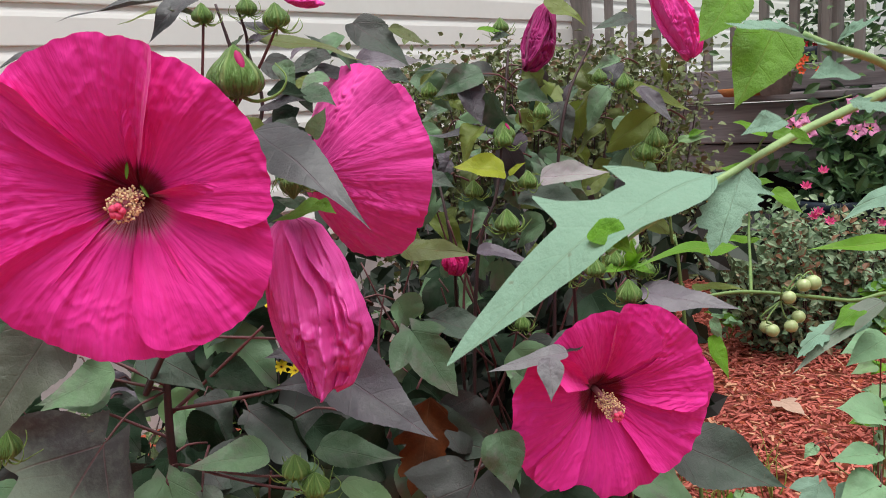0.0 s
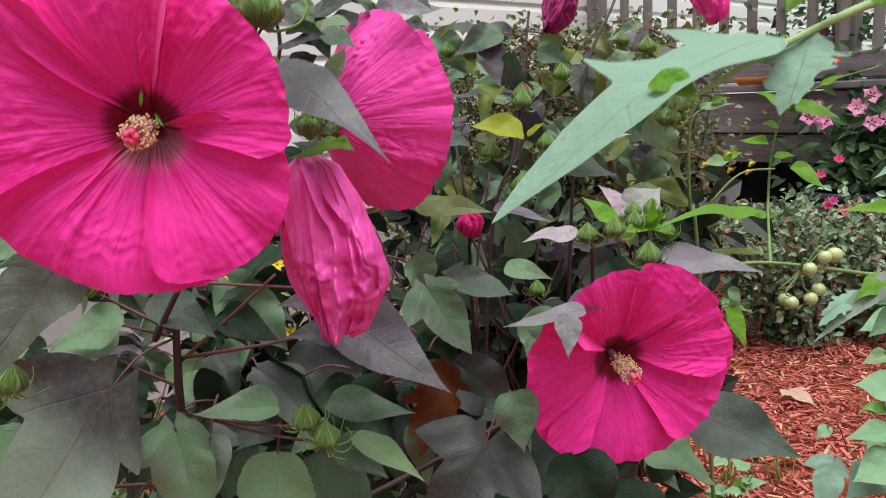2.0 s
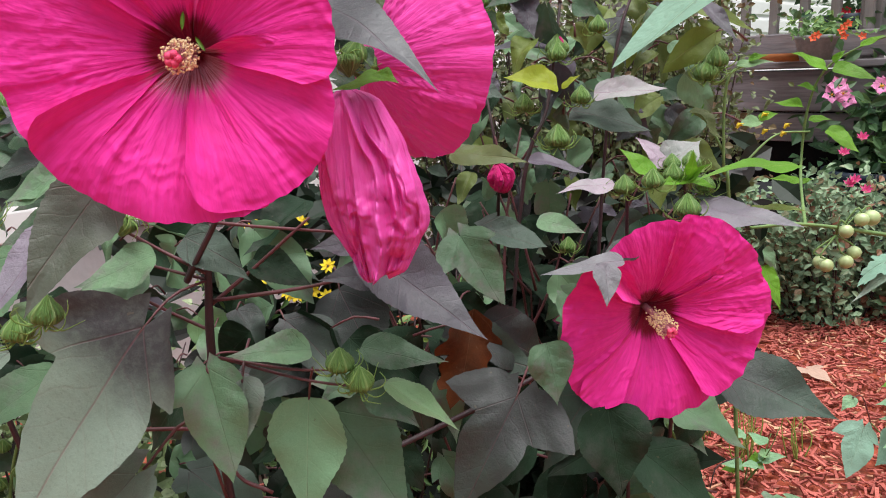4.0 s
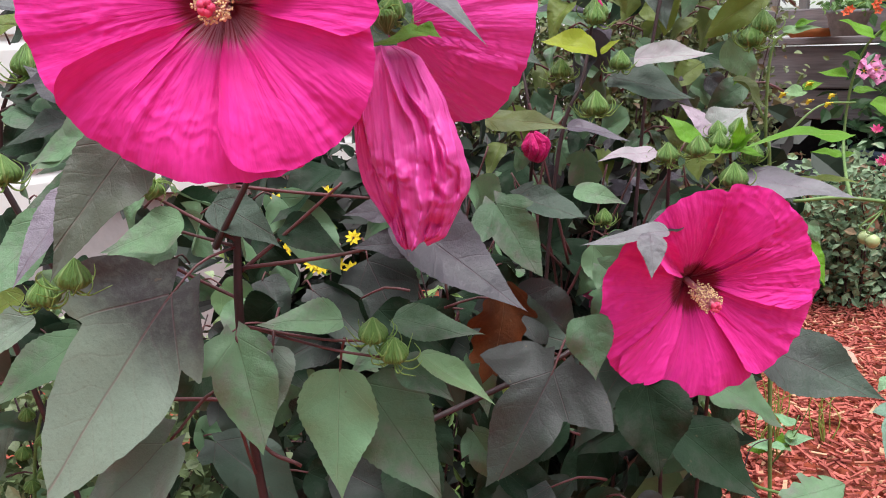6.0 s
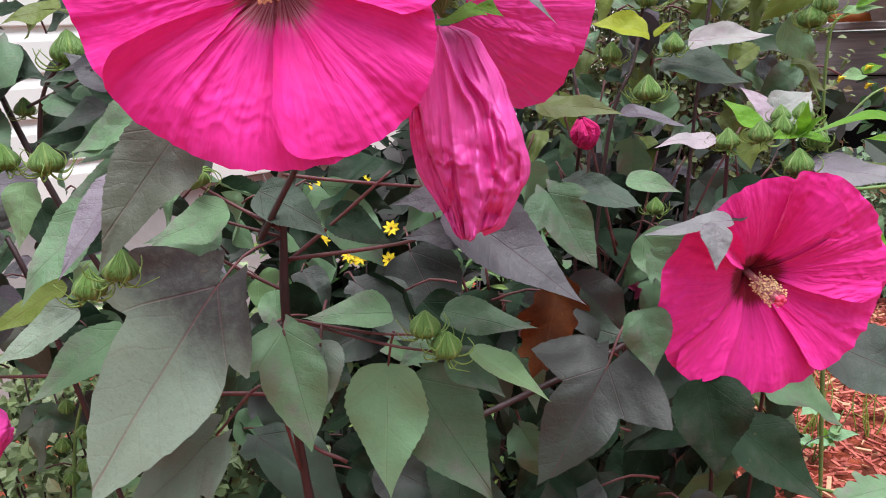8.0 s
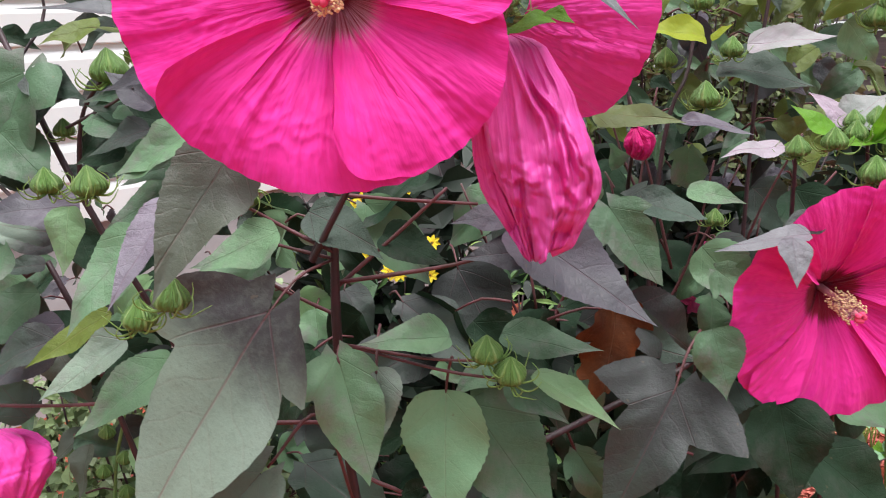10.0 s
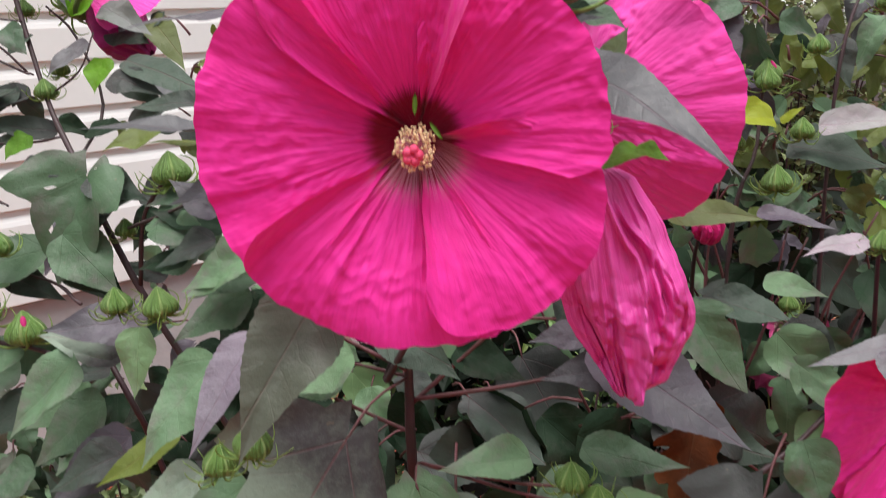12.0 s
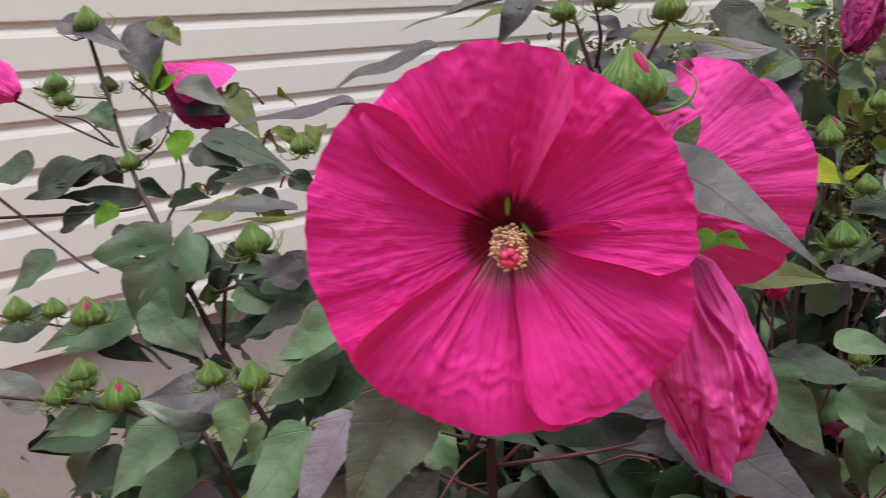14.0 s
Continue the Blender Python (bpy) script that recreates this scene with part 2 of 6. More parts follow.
WILTED = wilted_material()
CRIMSON = petal_material("crimson_petal", rgb(0.66, 0.014, 0.20), rgb(0.42, 0.006, 0.10), rgb(0.2, 0.004, 0.03), 0.05, 0.05)
DARK_BLOOM = petal_material("faded_purple_petal", rgb(0.44, 0.022, 0.20), rgb(0.25, 0.012, 0.115), rgb(0.15, 0.01, 0.07), 0.02, 0.1)
SMALL_PINK = petal_material("small_pink_petal", rgb(0.85, 0.14, 0.38), rgb(0.75, 0.07, 0.28), rgb(0.85, 0.5, 0.5), 0.2)
STAR_PINK = petal_material("pale_pink_petal", rgb(0.86, 0.36, 0.62), rgb(0.80, 0.22, 0.50), rgb(0.85, 0.6, 0.4), 0.2)
ORANGE = petal_material("orange_petal", rgb(0.85, 0.16, 0.06), rgb(0.70, 0.08, 0.04), rgb(0.7, 0.3, 0.1), 0.2)
RED = petal_material("red_petal", rgb(0.70, 0.02, 0.05), rgb(0.5, 0.01, 0.03), rgb(0.5, 0.05, 0.05), 0.2)
YELLOW = petal_material("yellow_petal", rgb(0.92, 0.74, 0.04), rgb(0.85, 0.60, 0.02), rgb(0.8, 0.45, 0.02), 0.2)


def plain_material(name, one, two, scale, rough, relief=0.4, distance=0.001, specular=0.4, metal=0.0, through_=0.0, stretch=(1, 1, 1)):
    k = Nodes(name, rough, specular)
    k.b.inputs["Metallic"].default_value = metal
    x, y, z = k.xyz(k.coord())
    at = k.vec(k.math("MULTIPLY", x, stretch[0]), k.math("MULTIPLY", y, stretch[1]), k.math("MULTIPLY", z, stretch[2]))
    big, fine = k.noise(at, scale, 4.0, 0.6), k.noise(at, scale * 6, 3.0)
    c = k.mix(k.span(k.math("ADD", k.math("MULTIPLY", big, 0.65), k.math("MULTIPLY", fine, 0.35)), 0.36, 0.64), one, two)
    k.colour(c)
    k.bump(k.math("ADD", big, fine), relief, distance)
    if through_:
        k.glow_through(c, through_)
    return k.m


STEM = plain_material("purple_brown_stem", rgb(0.062, 0.030, 0.038), rgb(0.042, 0.028, 0.028), 60, 0.5)
RED_STEM = plain_material("reddish_petiole", rgb(0.15, 0.050, 0.060), rgb(0.095, 0.042, 0.040), 60, 0.5)
PALE_STEM = plain_material("pale_downy_stem", rgb(0.34, 0.48, 0.22), rgb(0.28, 0.42, 0.18), 80, 0.6, through_=0.1)
GREEN_STEM = plain_material("green_stem", rgb(0.20, 0.32, 0.10), rgb(0.14, 0.24, 0.08), 60, 0.5, through_=0.1)
BUD = bud_material()
SEPAL = plain_material("small_sepal", rgb(0.16, 0.32, 0.03), rgb(0.11, 0.24, 0.03), 60, 0.5, through_=0.2)
BUD_RIB = plain_material("bud_bract", rgb(0.28, 0.42, 0.12), rgb(0.19, 0.32, 0.07), 9, 0.5, through_=0.2)
ANTHER = plain_material("cream_anther", rgb(0.93, 0.76, 0.48), rgb(0.88, 0.60, 0.32), 400, 0.7)
STIGMA = plain_material("pink_stigma", rgb(0.85, 0.10, 0.22), rgb(0.75, 0.05, 0.15), 200, 0.6)
COLUMN = plain_material("pale_column", rgb(0.75, 0.35, 0.40), rgb(0.65, 0.2, 0.28), 200, 0.5, through_=0.2)
TOMATO = plain_material("unripe_tomato", rgb(0.46, 0.54, 0.28), rgb(0.38, 0.48, 0.22), 30, 0.3, 0.1)
SIDING = plain_material("white_vinyl_siding", rgb(0.89, 0.895, 0.885), rgb(0.865, 0.87, 0.86), 6, 0.45, 0.15, 0.0006)
FOUNDATION = plain_material("grey_foundation", rgb(0.50, 0.50, 0.51), rgb(0.43, 0.43, 0.44), 5, 0.85, 0.5, 0.003)
WOOD = plain_material("weathered_grey_wood", rgb(0.30, 0.275, 0.265), rgb(0.20, 0.18, 0.175), 9, 0.8, 0.6, 0.003, stretch=(1, 1, 0.12))
BOARD = plain_material("weathered_deck_board", rgb(0.28, 0.255, 0.270), rgb(0.165, 0.150, 0.160), 9, 0.95, 0.6, 0.003, specular=0.1, stretch=(0.15, 0.15, 2))
# near black, stands in for the shade below the deck
UNDER_DECK_SHADE = plain_material("under_deck_shade", rgb(0.006, 0.006, 0.007), rgb(0.010, 0.010, 0.011), 12, 0.9, specular=0.1)
POT = plain_material("grey_pot", rgb(0.30, 0.30, 0.31), rgb(0.20, 0.20, 0.21), 12, 0.6)
BLACK_POT = plain_material("black_plastic_pot", rgb(0.02, 0.022, 0.025), rgb(0.03, 0.03, 0.034), 12, 0.45)
BLUE_POT = plain_material("dark_blue_pot", rgb(0.02, 0.035, 0.06), rgb(0.03, 0.045, 0.07), 12, 0.4)
TERRACOTTA = plain_material("orange_clay_saucer", rgb(0.45, 0.16, 0.05), rgb(0.36, 0.12, 0.04), 12, 0.7)


def chip_material(alone):
    """Shredded wood; every chip has its own shade."""
    k = Nodes("red_mulch_chip", 0.8, 0.3)
    grain = k.noise(k.coord(), 120.0, 3.0)
    shade = k.chance() if alone else k.island()
    c = k.mix(k.span(k.noise(k.coord(), 3.0, 3.0), 0.35, 0.65), k.mix(shade, rgb(0.62, 0.180, 0.140), rgb(0.38, 0.085, 0.066)), k.mix(shade, rgb(0.50, 0.130, 0.105), rgb(0.24, 0.055, 0.045)))
    c = k.mix(k.span(shade, 0.86, 0.9), c, rgb(0.62, 0.32, 0.20))
    k.colour(k.mix(k.span(grain, 0.45, 0.75, 0.0, 0.5), c, rgb(0.10, 0.03, 0.02)))
    k.bump(grain, 0.6, 0.003)
    return k.m


CHIP, CHIP_ALONE = chip_material(False), chip_material(True)


# ---- builders ----
WORLD_OF = {}


def thing(name, at, label, category, group="", kind=""):
    """An empty at the base of a thing, to which its parts belong."""
    ob = new(name)
    ob.empty_display_size = 0.05
    ob.matrix_basis = WORLD_OF[ob.name] = Matrix.Translation(at)
    return tagged(ob, label, category, group, kind)


def part(name, mesh, material, parent=None, label="", at=None, kind=""):
    """One mesh object, under a thing or a part; at: its pose in the world."""
    if isinstance(mesh, bmesh.types.BMesh):
        bm, mesh = mesh, bpy.data.meshes.new(name)
        bm.to_mesh(mesh)
        bm.free()
    if material and not mesh.materials:
        mesh.materials.append(material)
    ob = new(name, mesh)
    pose_here = at if at is not None else Matrix()
    if parent is not None:
        ob.parent = parent
        ob.matrix_parent_inverse = WORLD_OF[parent.name].inverted()
    ob.matrix_basis = pose_here
    WORLD_OF[ob.name] = pose_here
    return tagged(ob, label, kind=kind)


def smooth(mesh):
    mesh.polygons.foreach_set("use_smooth", [True] * len(mesh.polygons))
    mesh.update()
    return mesh


def grid_mesh(name, place, nu, nv, u0=-1.0, u1=1.0, v0=0.0, v1=1.0, uv=None, closed=False):
    """A sheet of nu x nv faces; place(u, v) gives its points, uv(u, v, point) its texture coordinates."""
    vs, uvs = [], []
    for j in range(nv + 1):
        v = v0 + (v1 - v0) * j / nv
        for i in range(nu + (0 if closed else 1)):
            u = u0 + (u1 - u0) * i / nu
            p = place(u, v)
            vs.append(p)
            uvs.append(uv(u, v, p) if uv else (u, v))
    w = nu if closed else nu + 1
    fs = [(j * w + i, j * w + (i + 1) % w, (j + 1) * w + (i + 1) % w, (j + 1) * w + i) for j in range(nv) for i in range(nu)]
    me = bpy.data.meshes.new(name)
    me.from_pydata(vs, [], fs)
    layer = me.uv_layers.new(name="UVMap")
    idx = np.empty(len(me.loops), dtype=np.int32)
    me.loops.foreach_get("vertex_index", idx)
    layer.data.foreach_set("uv", np.array(uvs, dtype=np.float32)[idx].ravel())
    return smooth(me)


def frame_of(y, z_hint):
    """Rotation whose y axis runs along y and whose z axis leans to z_hint."""
    y = Vector(y).normalized()
    z = Vector(z_hint) - y * Vector(z_hint).dot(y)
    if z.length < 1e-4:
        z = y.orthogonal()
    z.normalize()
    x = y.cross(z)
    return Matrix((x, y, z)).transposed()


def spline(points, n):
    """Smooth points through the given ones."""
    p = [Vector(q) for q in points]
    if len(p) == 2:
        return [p[0].lerp(p[1], k / n) for k in range(n + 1)]
    p = [2 * p[0] - p[1], *p, 2 * p[-1] - p[-2]]
    out = []
    m = len(p) - 3
    for k in range(n + 1):
        s = min(k / n * m, m - 1e-6)
        i, t = int(s), s - int(s)
        a, b, c, d = p[i:i + 4]
        out.append(0.5 * (2 * b + (c - a) * t + (2 * a - 5 * b + 4 * c - d) * t * t + (3 * b - 3 * c + d - a) * t ** 3))
    return out


def tube_mesh(name, points, r0, r1, n=10, sides=7, knots=0.0):
    """A tapered, slightly knotty tube through the points."""
    pts = spline(points, n)
    vs = []
    side = None
    for k, p in enumerate(pts):
        d = (pts[min(k + 1, n)] - pts[max(k - 1, 0)]).normalized()
        side = (side - d * side.dot(d)).normalized() if side is not None else d.orthogonal().normalized()
        other = d.cross(side)
        r = (r0 + (r1 - r0) * k / n) * (1 + knots * math.sin(k * 2.6) ** 4)
        vs += [p + r * (math.cos(a) * side + math.sin(a) * other) for a in [2 * math.pi * i / sides for i in range(sides)]]
    fs = [(k * sides + i, k * sides + (i + 1) % sides, (k + 1) * sides + (i + 1) % sides, (k + 1) * sides + i) for k in range(n) for i in range(sides)]
    fs += [tuple(range(sides))[::-1], tuple(n * sides + i for i in range(sides))]
    me = bpy.data.meshes.new(name)
    me.from_pydata(vs, [], fs)
    return smooth(me)


def stem(parent, points, r0=0.004, r1=0.002, material=None, name="stem", n=12):
    return part(name, tube_mesh(name, points, r0 * 0.62, r1 * 0.62, n, 8, 0.15), material or STEM, parent)


def leaf_mesh(shape, w, fold, droop, wave, seed):
    """A leaf one unit long, from its stalk at the origin along y; its face looks along z."""
    rnd = random.Random(seed)
    ph = [rnd.uniform(0, 6.3) for _ in range(6)]
    skew = rnd.uniform(-0.08, 0.08)

    def lift(x, y):
        ax = abs(x)
        z = fold * ax * (1 - 0.35 * y) - droop * y * y
        z += wave * (0.08 * math.sin(5 * y + ph[0]) * ax / 0.3 + 0.035 * math.sin(9 * y + 6 * x + ph[1]) * min(1, ax * 5))
        z += 0.008 * (0.6 + 1.2 * noise.noise((x * 4, y * 4, ph[5]))) * math.cos((y - 0.85 * ax) * 4.6 * 2 * math.pi) * min(1, ax * 6) * (1 - min(1, y))
        z += 0.05 * wave * noise.noise((x * 3 + ph[2], y * 3, ph[3]))
        return (x + skew * y * y, y, z)

    if shape == "ovate":
        def place(u, v):
            f = v ** 0.55 * (1 - v) ** 1.48 / 0.306 if 0 < v < 1 else 0.0
            tooth = 1 + 0.055 * abs(u) ** 6 * ((v * 17 + ph[2]) % 1.0 - 0.5) + 0.03 * abs(u) ** 3 * math.sin(v * 11 + ph[4] + 2 * (u > 0))
            half = 0.5 * w * f * tooth
            y = v - 0.10 * w * (abs(u) ** 1.6) * (1 - v) ** 5 * math.sin(math.pi * min(1, v * 5 + 0.1))
            return lift(half * u, y)
        return grid_mesh("leaf", place, 8, 54, uv=lambda u, v, p: (p[0], p[1]))
    if shape == "lance":
        def place(u, v):
            f = math.sin(math.pi * v ** 0.8) ** 0.9 if 0 < v < 1 else 0.0
            return lift(0.5 * w * f * u, v)
        return grid_mesh("leaf", place, 6, 16, uv=lambda u, v, p: (p[0], p[1]))
    if shape == "tomato":
        def place(u, v):
            f = math.sin(math.pi * v ** 0.80) ** 0.75 if 0 < v < 1 else 0.0
            tooth = 0.0
            if u > 0:
                for at, high in ((0.05, 0.40), (0.19, 1.15), (0.46, 1.05)):
                    tooth += high * max(0.0, 1 - abs(v - at) / 0.085) ** 1.5
            else:
                tooth = 0.10 * max(0.0, 1 - abs(v - 0.34) / 0.12) + 0.07 * max(0.0, 1 - abs(v - 0.60) / 0.10)
            half = 0.5 * w * f * ((0.66 if u > 0 else 0.90) - 0.12 * v + tooth)
            return lift(half * u, v + 0.05 * abs(u) ** 3 * tooth)
        return grid_mesh("leaf", place, 14, 90, uv=lambda u, v, p: (p[0], p[1]))
    if shape == "toothed":
        def place(u, v):
            f = math.sin(math.pi * v ** 0.85) ** 0.8 if 0 < v < 1 else 0.0
            saw = (v * 3.3 + (0.35 if u > 0 else 0.0)) % 1.0
            half = 0.5 * w * f * (0.80 + 0.42 * saw ** 1.5 - 0.1 * math.sin(v * 40)) * (1.05 - 0.35 * v)
            return lift(half * u, v + 0.04 * abs(u) ** 2 * saw)
        return grid_mesh("leaf", place, 10, 60, uv=lambda u, v, p: (p[0], p[1]))
    # a blade with pointed lobes: each lobe has its angle, its length and half its width as a share of that
    if shape == "lobed_wide":
        lobes = ((0.0, 1.0, 0.32), (1.10, 0.54 * w, 0.40), (-1.15, 0.48 * w, 0.40), (1.9, 0.20 * w, 0.9), (-1.9, 0.20 * w, 0.9))
    elif shape == "maple":
        lobes = ((0.0, 1.0, 0.25), (1.30, 0.50 * w, 0.34), (-1.25, 0.56 * w, 0.34), (2.0, 0.18 * w, 0.9), (-2.0, 0.18 * w, 0.9))
    else:
        lobes = ((0.0, 1.0, 0.265), (1.00, 0.58 * w, 0.26), (-0.98, 0.40 * w, 0.27), (1.8, 0.15 * w, 0.9), (-1.8, 0.15 * w, 0.9))
    t = np.linspace(0.004, 1.0, 160)
    swell = t ** 0.62 * (1 - t) ** 1.05
    swell = swell / swell.max()
    rims = []
    for at, length, wide in lobes:
        body = t ** 0.90 * (1 - t) ** 1.25 / 0.229 if length == 1.0 else swell
        along, across = length * t, length * wide * body
        turn = np.arctan2(across, along)
        rims.append((at, turn[::-1], np.hypot(along, across)[::-1]))

    def place(u, v):
        a = u * 2.75
        r = max(0.04, *(float(np.interp(abs(a - at), turn, far, right=0.0)) for at, turn, far in rims))
        r *= 1 + 0.022 * ((a * 8.5 + ph[3]) % 1.0 - 0.5) + 0.015 * math.sin(a * 9 + ph[4])
        r *= v
        return lift(r * math.sin(a), r * math.cos(a))
    return grid_mesh("leaf", place, 132, 8, v0=0.02, uv=lambda u, v, p: (p[0], p[1]))


LEAF_SEED = [0]


def leaf(parent, kind, base, tip, w=0.55, face=(0.0, -0.75, 0.65), shape="ovate", fold=0.22, droop=0.10, wave=0.8, stalk=None, label="", name="leaf", holes=()):
    """A leaf from its base to its tip; face: where its upper side looks; stalk: where its stalk starts; holes: the facets that insects have eaten out."""
    LEAF_SEED[0] += 1
    base, tip = Vector(base), Vector(tip)
    way = tip - base
    turn = frame_of(way, Vector(face) + Vector((0, 0, 0.15)))
    size = way.length
    m = Matrix.Translation(base) @ (turn.to_4x4()) @ Matrix.Scale(size, 4) @ Matrix.Rotation(math.atan(droop), 4, "X")
    blade = leaf_mesh(shape, w, fold, droop, wave, LEAF_SEED[0])
    if holes:
        bm = bmesh.new()
        bm.from_mesh(blade)
        bm.faces.ensure_lookup_table()
        bmesh.ops.delete(bm, geom=[bm.faces[k] for k in holes], context="FACES")
        bm.to_mesh(blade)
        bm.free()
    ob = part(name, blade, LEAF[kind], parent, label, m)
    if stalk is not None:
        s = Vector(stalk)
        mid = s.lerp(base, 0.55) + Vector((0, 0, 0.12 * (base - s).length))
        part("stalk", tube_mesh("stalk", [s, mid, base, base + way * 0.06], 0.0013, 0.0010, 8, 6), RED_STEM, parent)
    return ob


def petal_mesh(radius, half, cup, ruffle, seed, reach=1.0, edges=(0.0, 0.0), lips=(0.0, 0.0), pucker=1.0, bell=0.0, narrow=0.0, crest=0.0):
    """A broad petal round the z axis of its flower, with its middle along y. edges: how far its two sides lie above or below their neighbours;
    lips: how far they roll up; ruffle: the depth of its pleats; pucker: of the wrinkles from vein to vein; bell: for a trumpet in place of a bowl; narrow, crest: how fast its rim falls off, and on which side it reaches farthest."""
    rnd = random.Random(seed)
    ph = [rnd.uniform(0, 20) for _ in range(10)]

    def near(u, a):
        t = min(1.0, max(0.0, (u - a) / (1 - a)))
        return t * t * (3 - 2 * t)

    def place(u, v):
        w = u * half
        edge = 1 - 0.05 * abs(u) ** 3 - narrow * (u - crest) ** 2 - 0.17 * max(0.0, (abs(u) - 0.80) / 0.20) ** 2
        edge += 0.016 * math.sin(3.1 * w + ph[0]) + 0.022 * noise.noise((w * 4.5, ph[1], 0)) + 0.016 * noise.noise((w * 13, ph[2], 0))
        r = radius * reach * edge * (0.03 + 0.97 * v)
        a = w * (0.82 + 0.18 * min(1, v * 2.4)) + 0.05 * v * noise.noise((v * 2.2, ph[8], 0))
        z = cup * radius * (0.7 * v ** bell if bell else 1.15 * v ** 0.8 - 0.42 * v ** 2.3)
        z += radius * v ** 1.3 * (edges[0] * near(-u, 0.25) + edges[1] * near(u, 0.25))
        z += radius * v ** 2 * (lips[0] * near(-u, 0.62) ** 2 + lips[1] * near(u, 0.62) ** 2)
        # slow swell of the whole blade, and the waves of its rim
        z += radius * 0.070 * v * noise.noise((w * 1.5 + ph[6], v * 1.8, ph[0]))
        z += ruffle * radius * v ** 3 * (0.055 * noise.noise((w * 3.6, ph[3], v)) + 0.022 * noise.noise((w * 10, ph[4], v * 2)))
        # pleats along the veins: uneven, broad ones and fine ones
        lean = w + 0.05 * noise.noise((w * 3, v * 2.2, ph[2]))
        long = noise.noise((lean * 5.2, v * 0.7, ph[4]))
        z += ruffle * radius * 0.058 * (0.30 - abs(long)) * v ** 0.8 * (1 - 0.45 * v)
        fine = noise.noise((lean * 14, v * 1.3, ph[5]))
        z += ruffle * radius * 0.017 * (0.3 - abs(fine)) * min(1, v * 1.8)
        # wrinkles that run across, from vein to vein, in patches
        patch = max(0.0, 0.45 + 1.3 * noise.noise((w * 2.1, v * 2.3, ph[9])))
        across = noise.noise((lean * 6.5 + 2.0 * v, v * 10.5 + 0.8 * long, ph[7]))
        small = noise.noise((lean * 17 - 3.0 * v, v * 23, ph[1]))
        z += pucker * radius * patch * min(1, v * 1.6) * (0.030 * (0.25 - abs(across)) + 0.0065 * small)
        return (r * math.sin(a), r * math.cos(a), z)
    return grid_mesh("petal", place, 150, 72, uv=lambda u, v, p: (u, v))


def ball_mesh(name, r, seg=8, rings=5):
    bm = bmesh.new()
    bmesh.ops.create_uvsphere(bm, u_segments=seg, v_segments=rings, radius=r)
    me = bpy.data.meshes.new(name)
    bm.to_mesh(me)
    bm.free()
    return smooth(me)


def joined(name, pieces):
    """One mesh out of (points, faces) pieces."""
    vs, fs = [], []
    for pv, pf in pieces:
        k = len(vs)
        vs += pv
        fs += [tuple(i + k for i in f) for f in pf]
    me = bpy.data.meshes.new(name)
    me.from_pydata(vs, [], fs)
    return smooth(me)


def tiny_ball(c, r):
    c = Vector(c)
    vs = [c + Vector(d) * r for d in ((1, 0, 0), (-1, 0, 0), (0, 1, 0), (0, -1, 0), (0, 0, 1), (0, 0, -1))]
    k = 0.62
    vs += [c + Vector((x, y, z)) * r * k for x in (-1, 1) for y in (-1, 1) for z in (-1, 1)]
    fs = []
    for x in (0, 1):
        for y in (0, 1):
            for z in (0, 1):
                corner = 6 + x * 4 + y * 2 + z
                ax, ay, az = 0 if x else 1, 2 if y else 3, 4 if z else 5
                flip = (x + y + z) % 2 == 1
                for a, b in ((ax, ay), (ay, az), (az, ax)):
                    fs.append((a, b, corner) if flip else (b, a, corner))
    return vs, fs


def thin_rod(a, b, r):
    a, b = Vector(a), Vector(b)
    d = (b - a).normalized()
    s = d.orthogonal().normalized()
    o = d.cross(s)
    ring = [math.cos(t) * s + math.sin(t) * o for t in (0, 2.09, 4.19)]
    return [a + q * r for q in ring] + [b + q * r for q in ring], [(0, 1, 4, 3), (1, 2, 5, 4), (2, 0, 3, 5)]


def stamen(parent, m, length, droop, big=1.0, seed=1):
    """The column in the middle of a bloom, with its anthers and the five stigma pads."""
    rnd = random.Random(seed)
    tip = Vector((droop[0], droop[1], length))
    line = spline([(0, 0, 0), (droop[0] * 0.3, droop[1] * 0.3, length * 0.5), tip], 10)
    part("column", tube_mesh("column", line, 0.0035 * big, 0.0022 * big, 10, 8), COLUMN, parent, at=m)
    rods, anther_balls = [], []
    for k in range(360):
        s = 0.40 + 0.53 * rnd.random() ** 0.8
        p = line[min(10, int(s * 10))].lerp(line[min(10, int(s * 10) + 1)], s * 10 % 1)
        a = rnd.uniform(0, 6.283)
        reach = (0.0050 + 0.0058 * rnd.random()) * big
        q = p + Vector((math.cos(a) * reach, math.sin(a) * reach, rnd.uniform(-0.001, 0.003)))
        rods.append(thin_rod(p, q, 0.00025))
        anther_balls.append(tiny_ball(q, rnd.uniform(0.0006, 0.0011) * big))
    part("filament", joined("filament", rods), COLUMN, parent, at=m, kind="stuff")
    # the anthers, one small ball each, joined in one mesh
    part("anther_cluster", joined("anther_cluster", anther_balls), ANTHER, parent, "cream yellow anthers", at=m, kind="stuff")
    pads = [tiny_ball(tip + Vector((math.cos(a) * 0.0030, math.sin(a) * 0.0030, 0.0030)) * big, 0.0030 * big) for a in [k * 1.257 for k in range(5)]]
    part("stigma", joined("stigma", pads), STIGMA, parent, "five pink stigma pads", at=m)


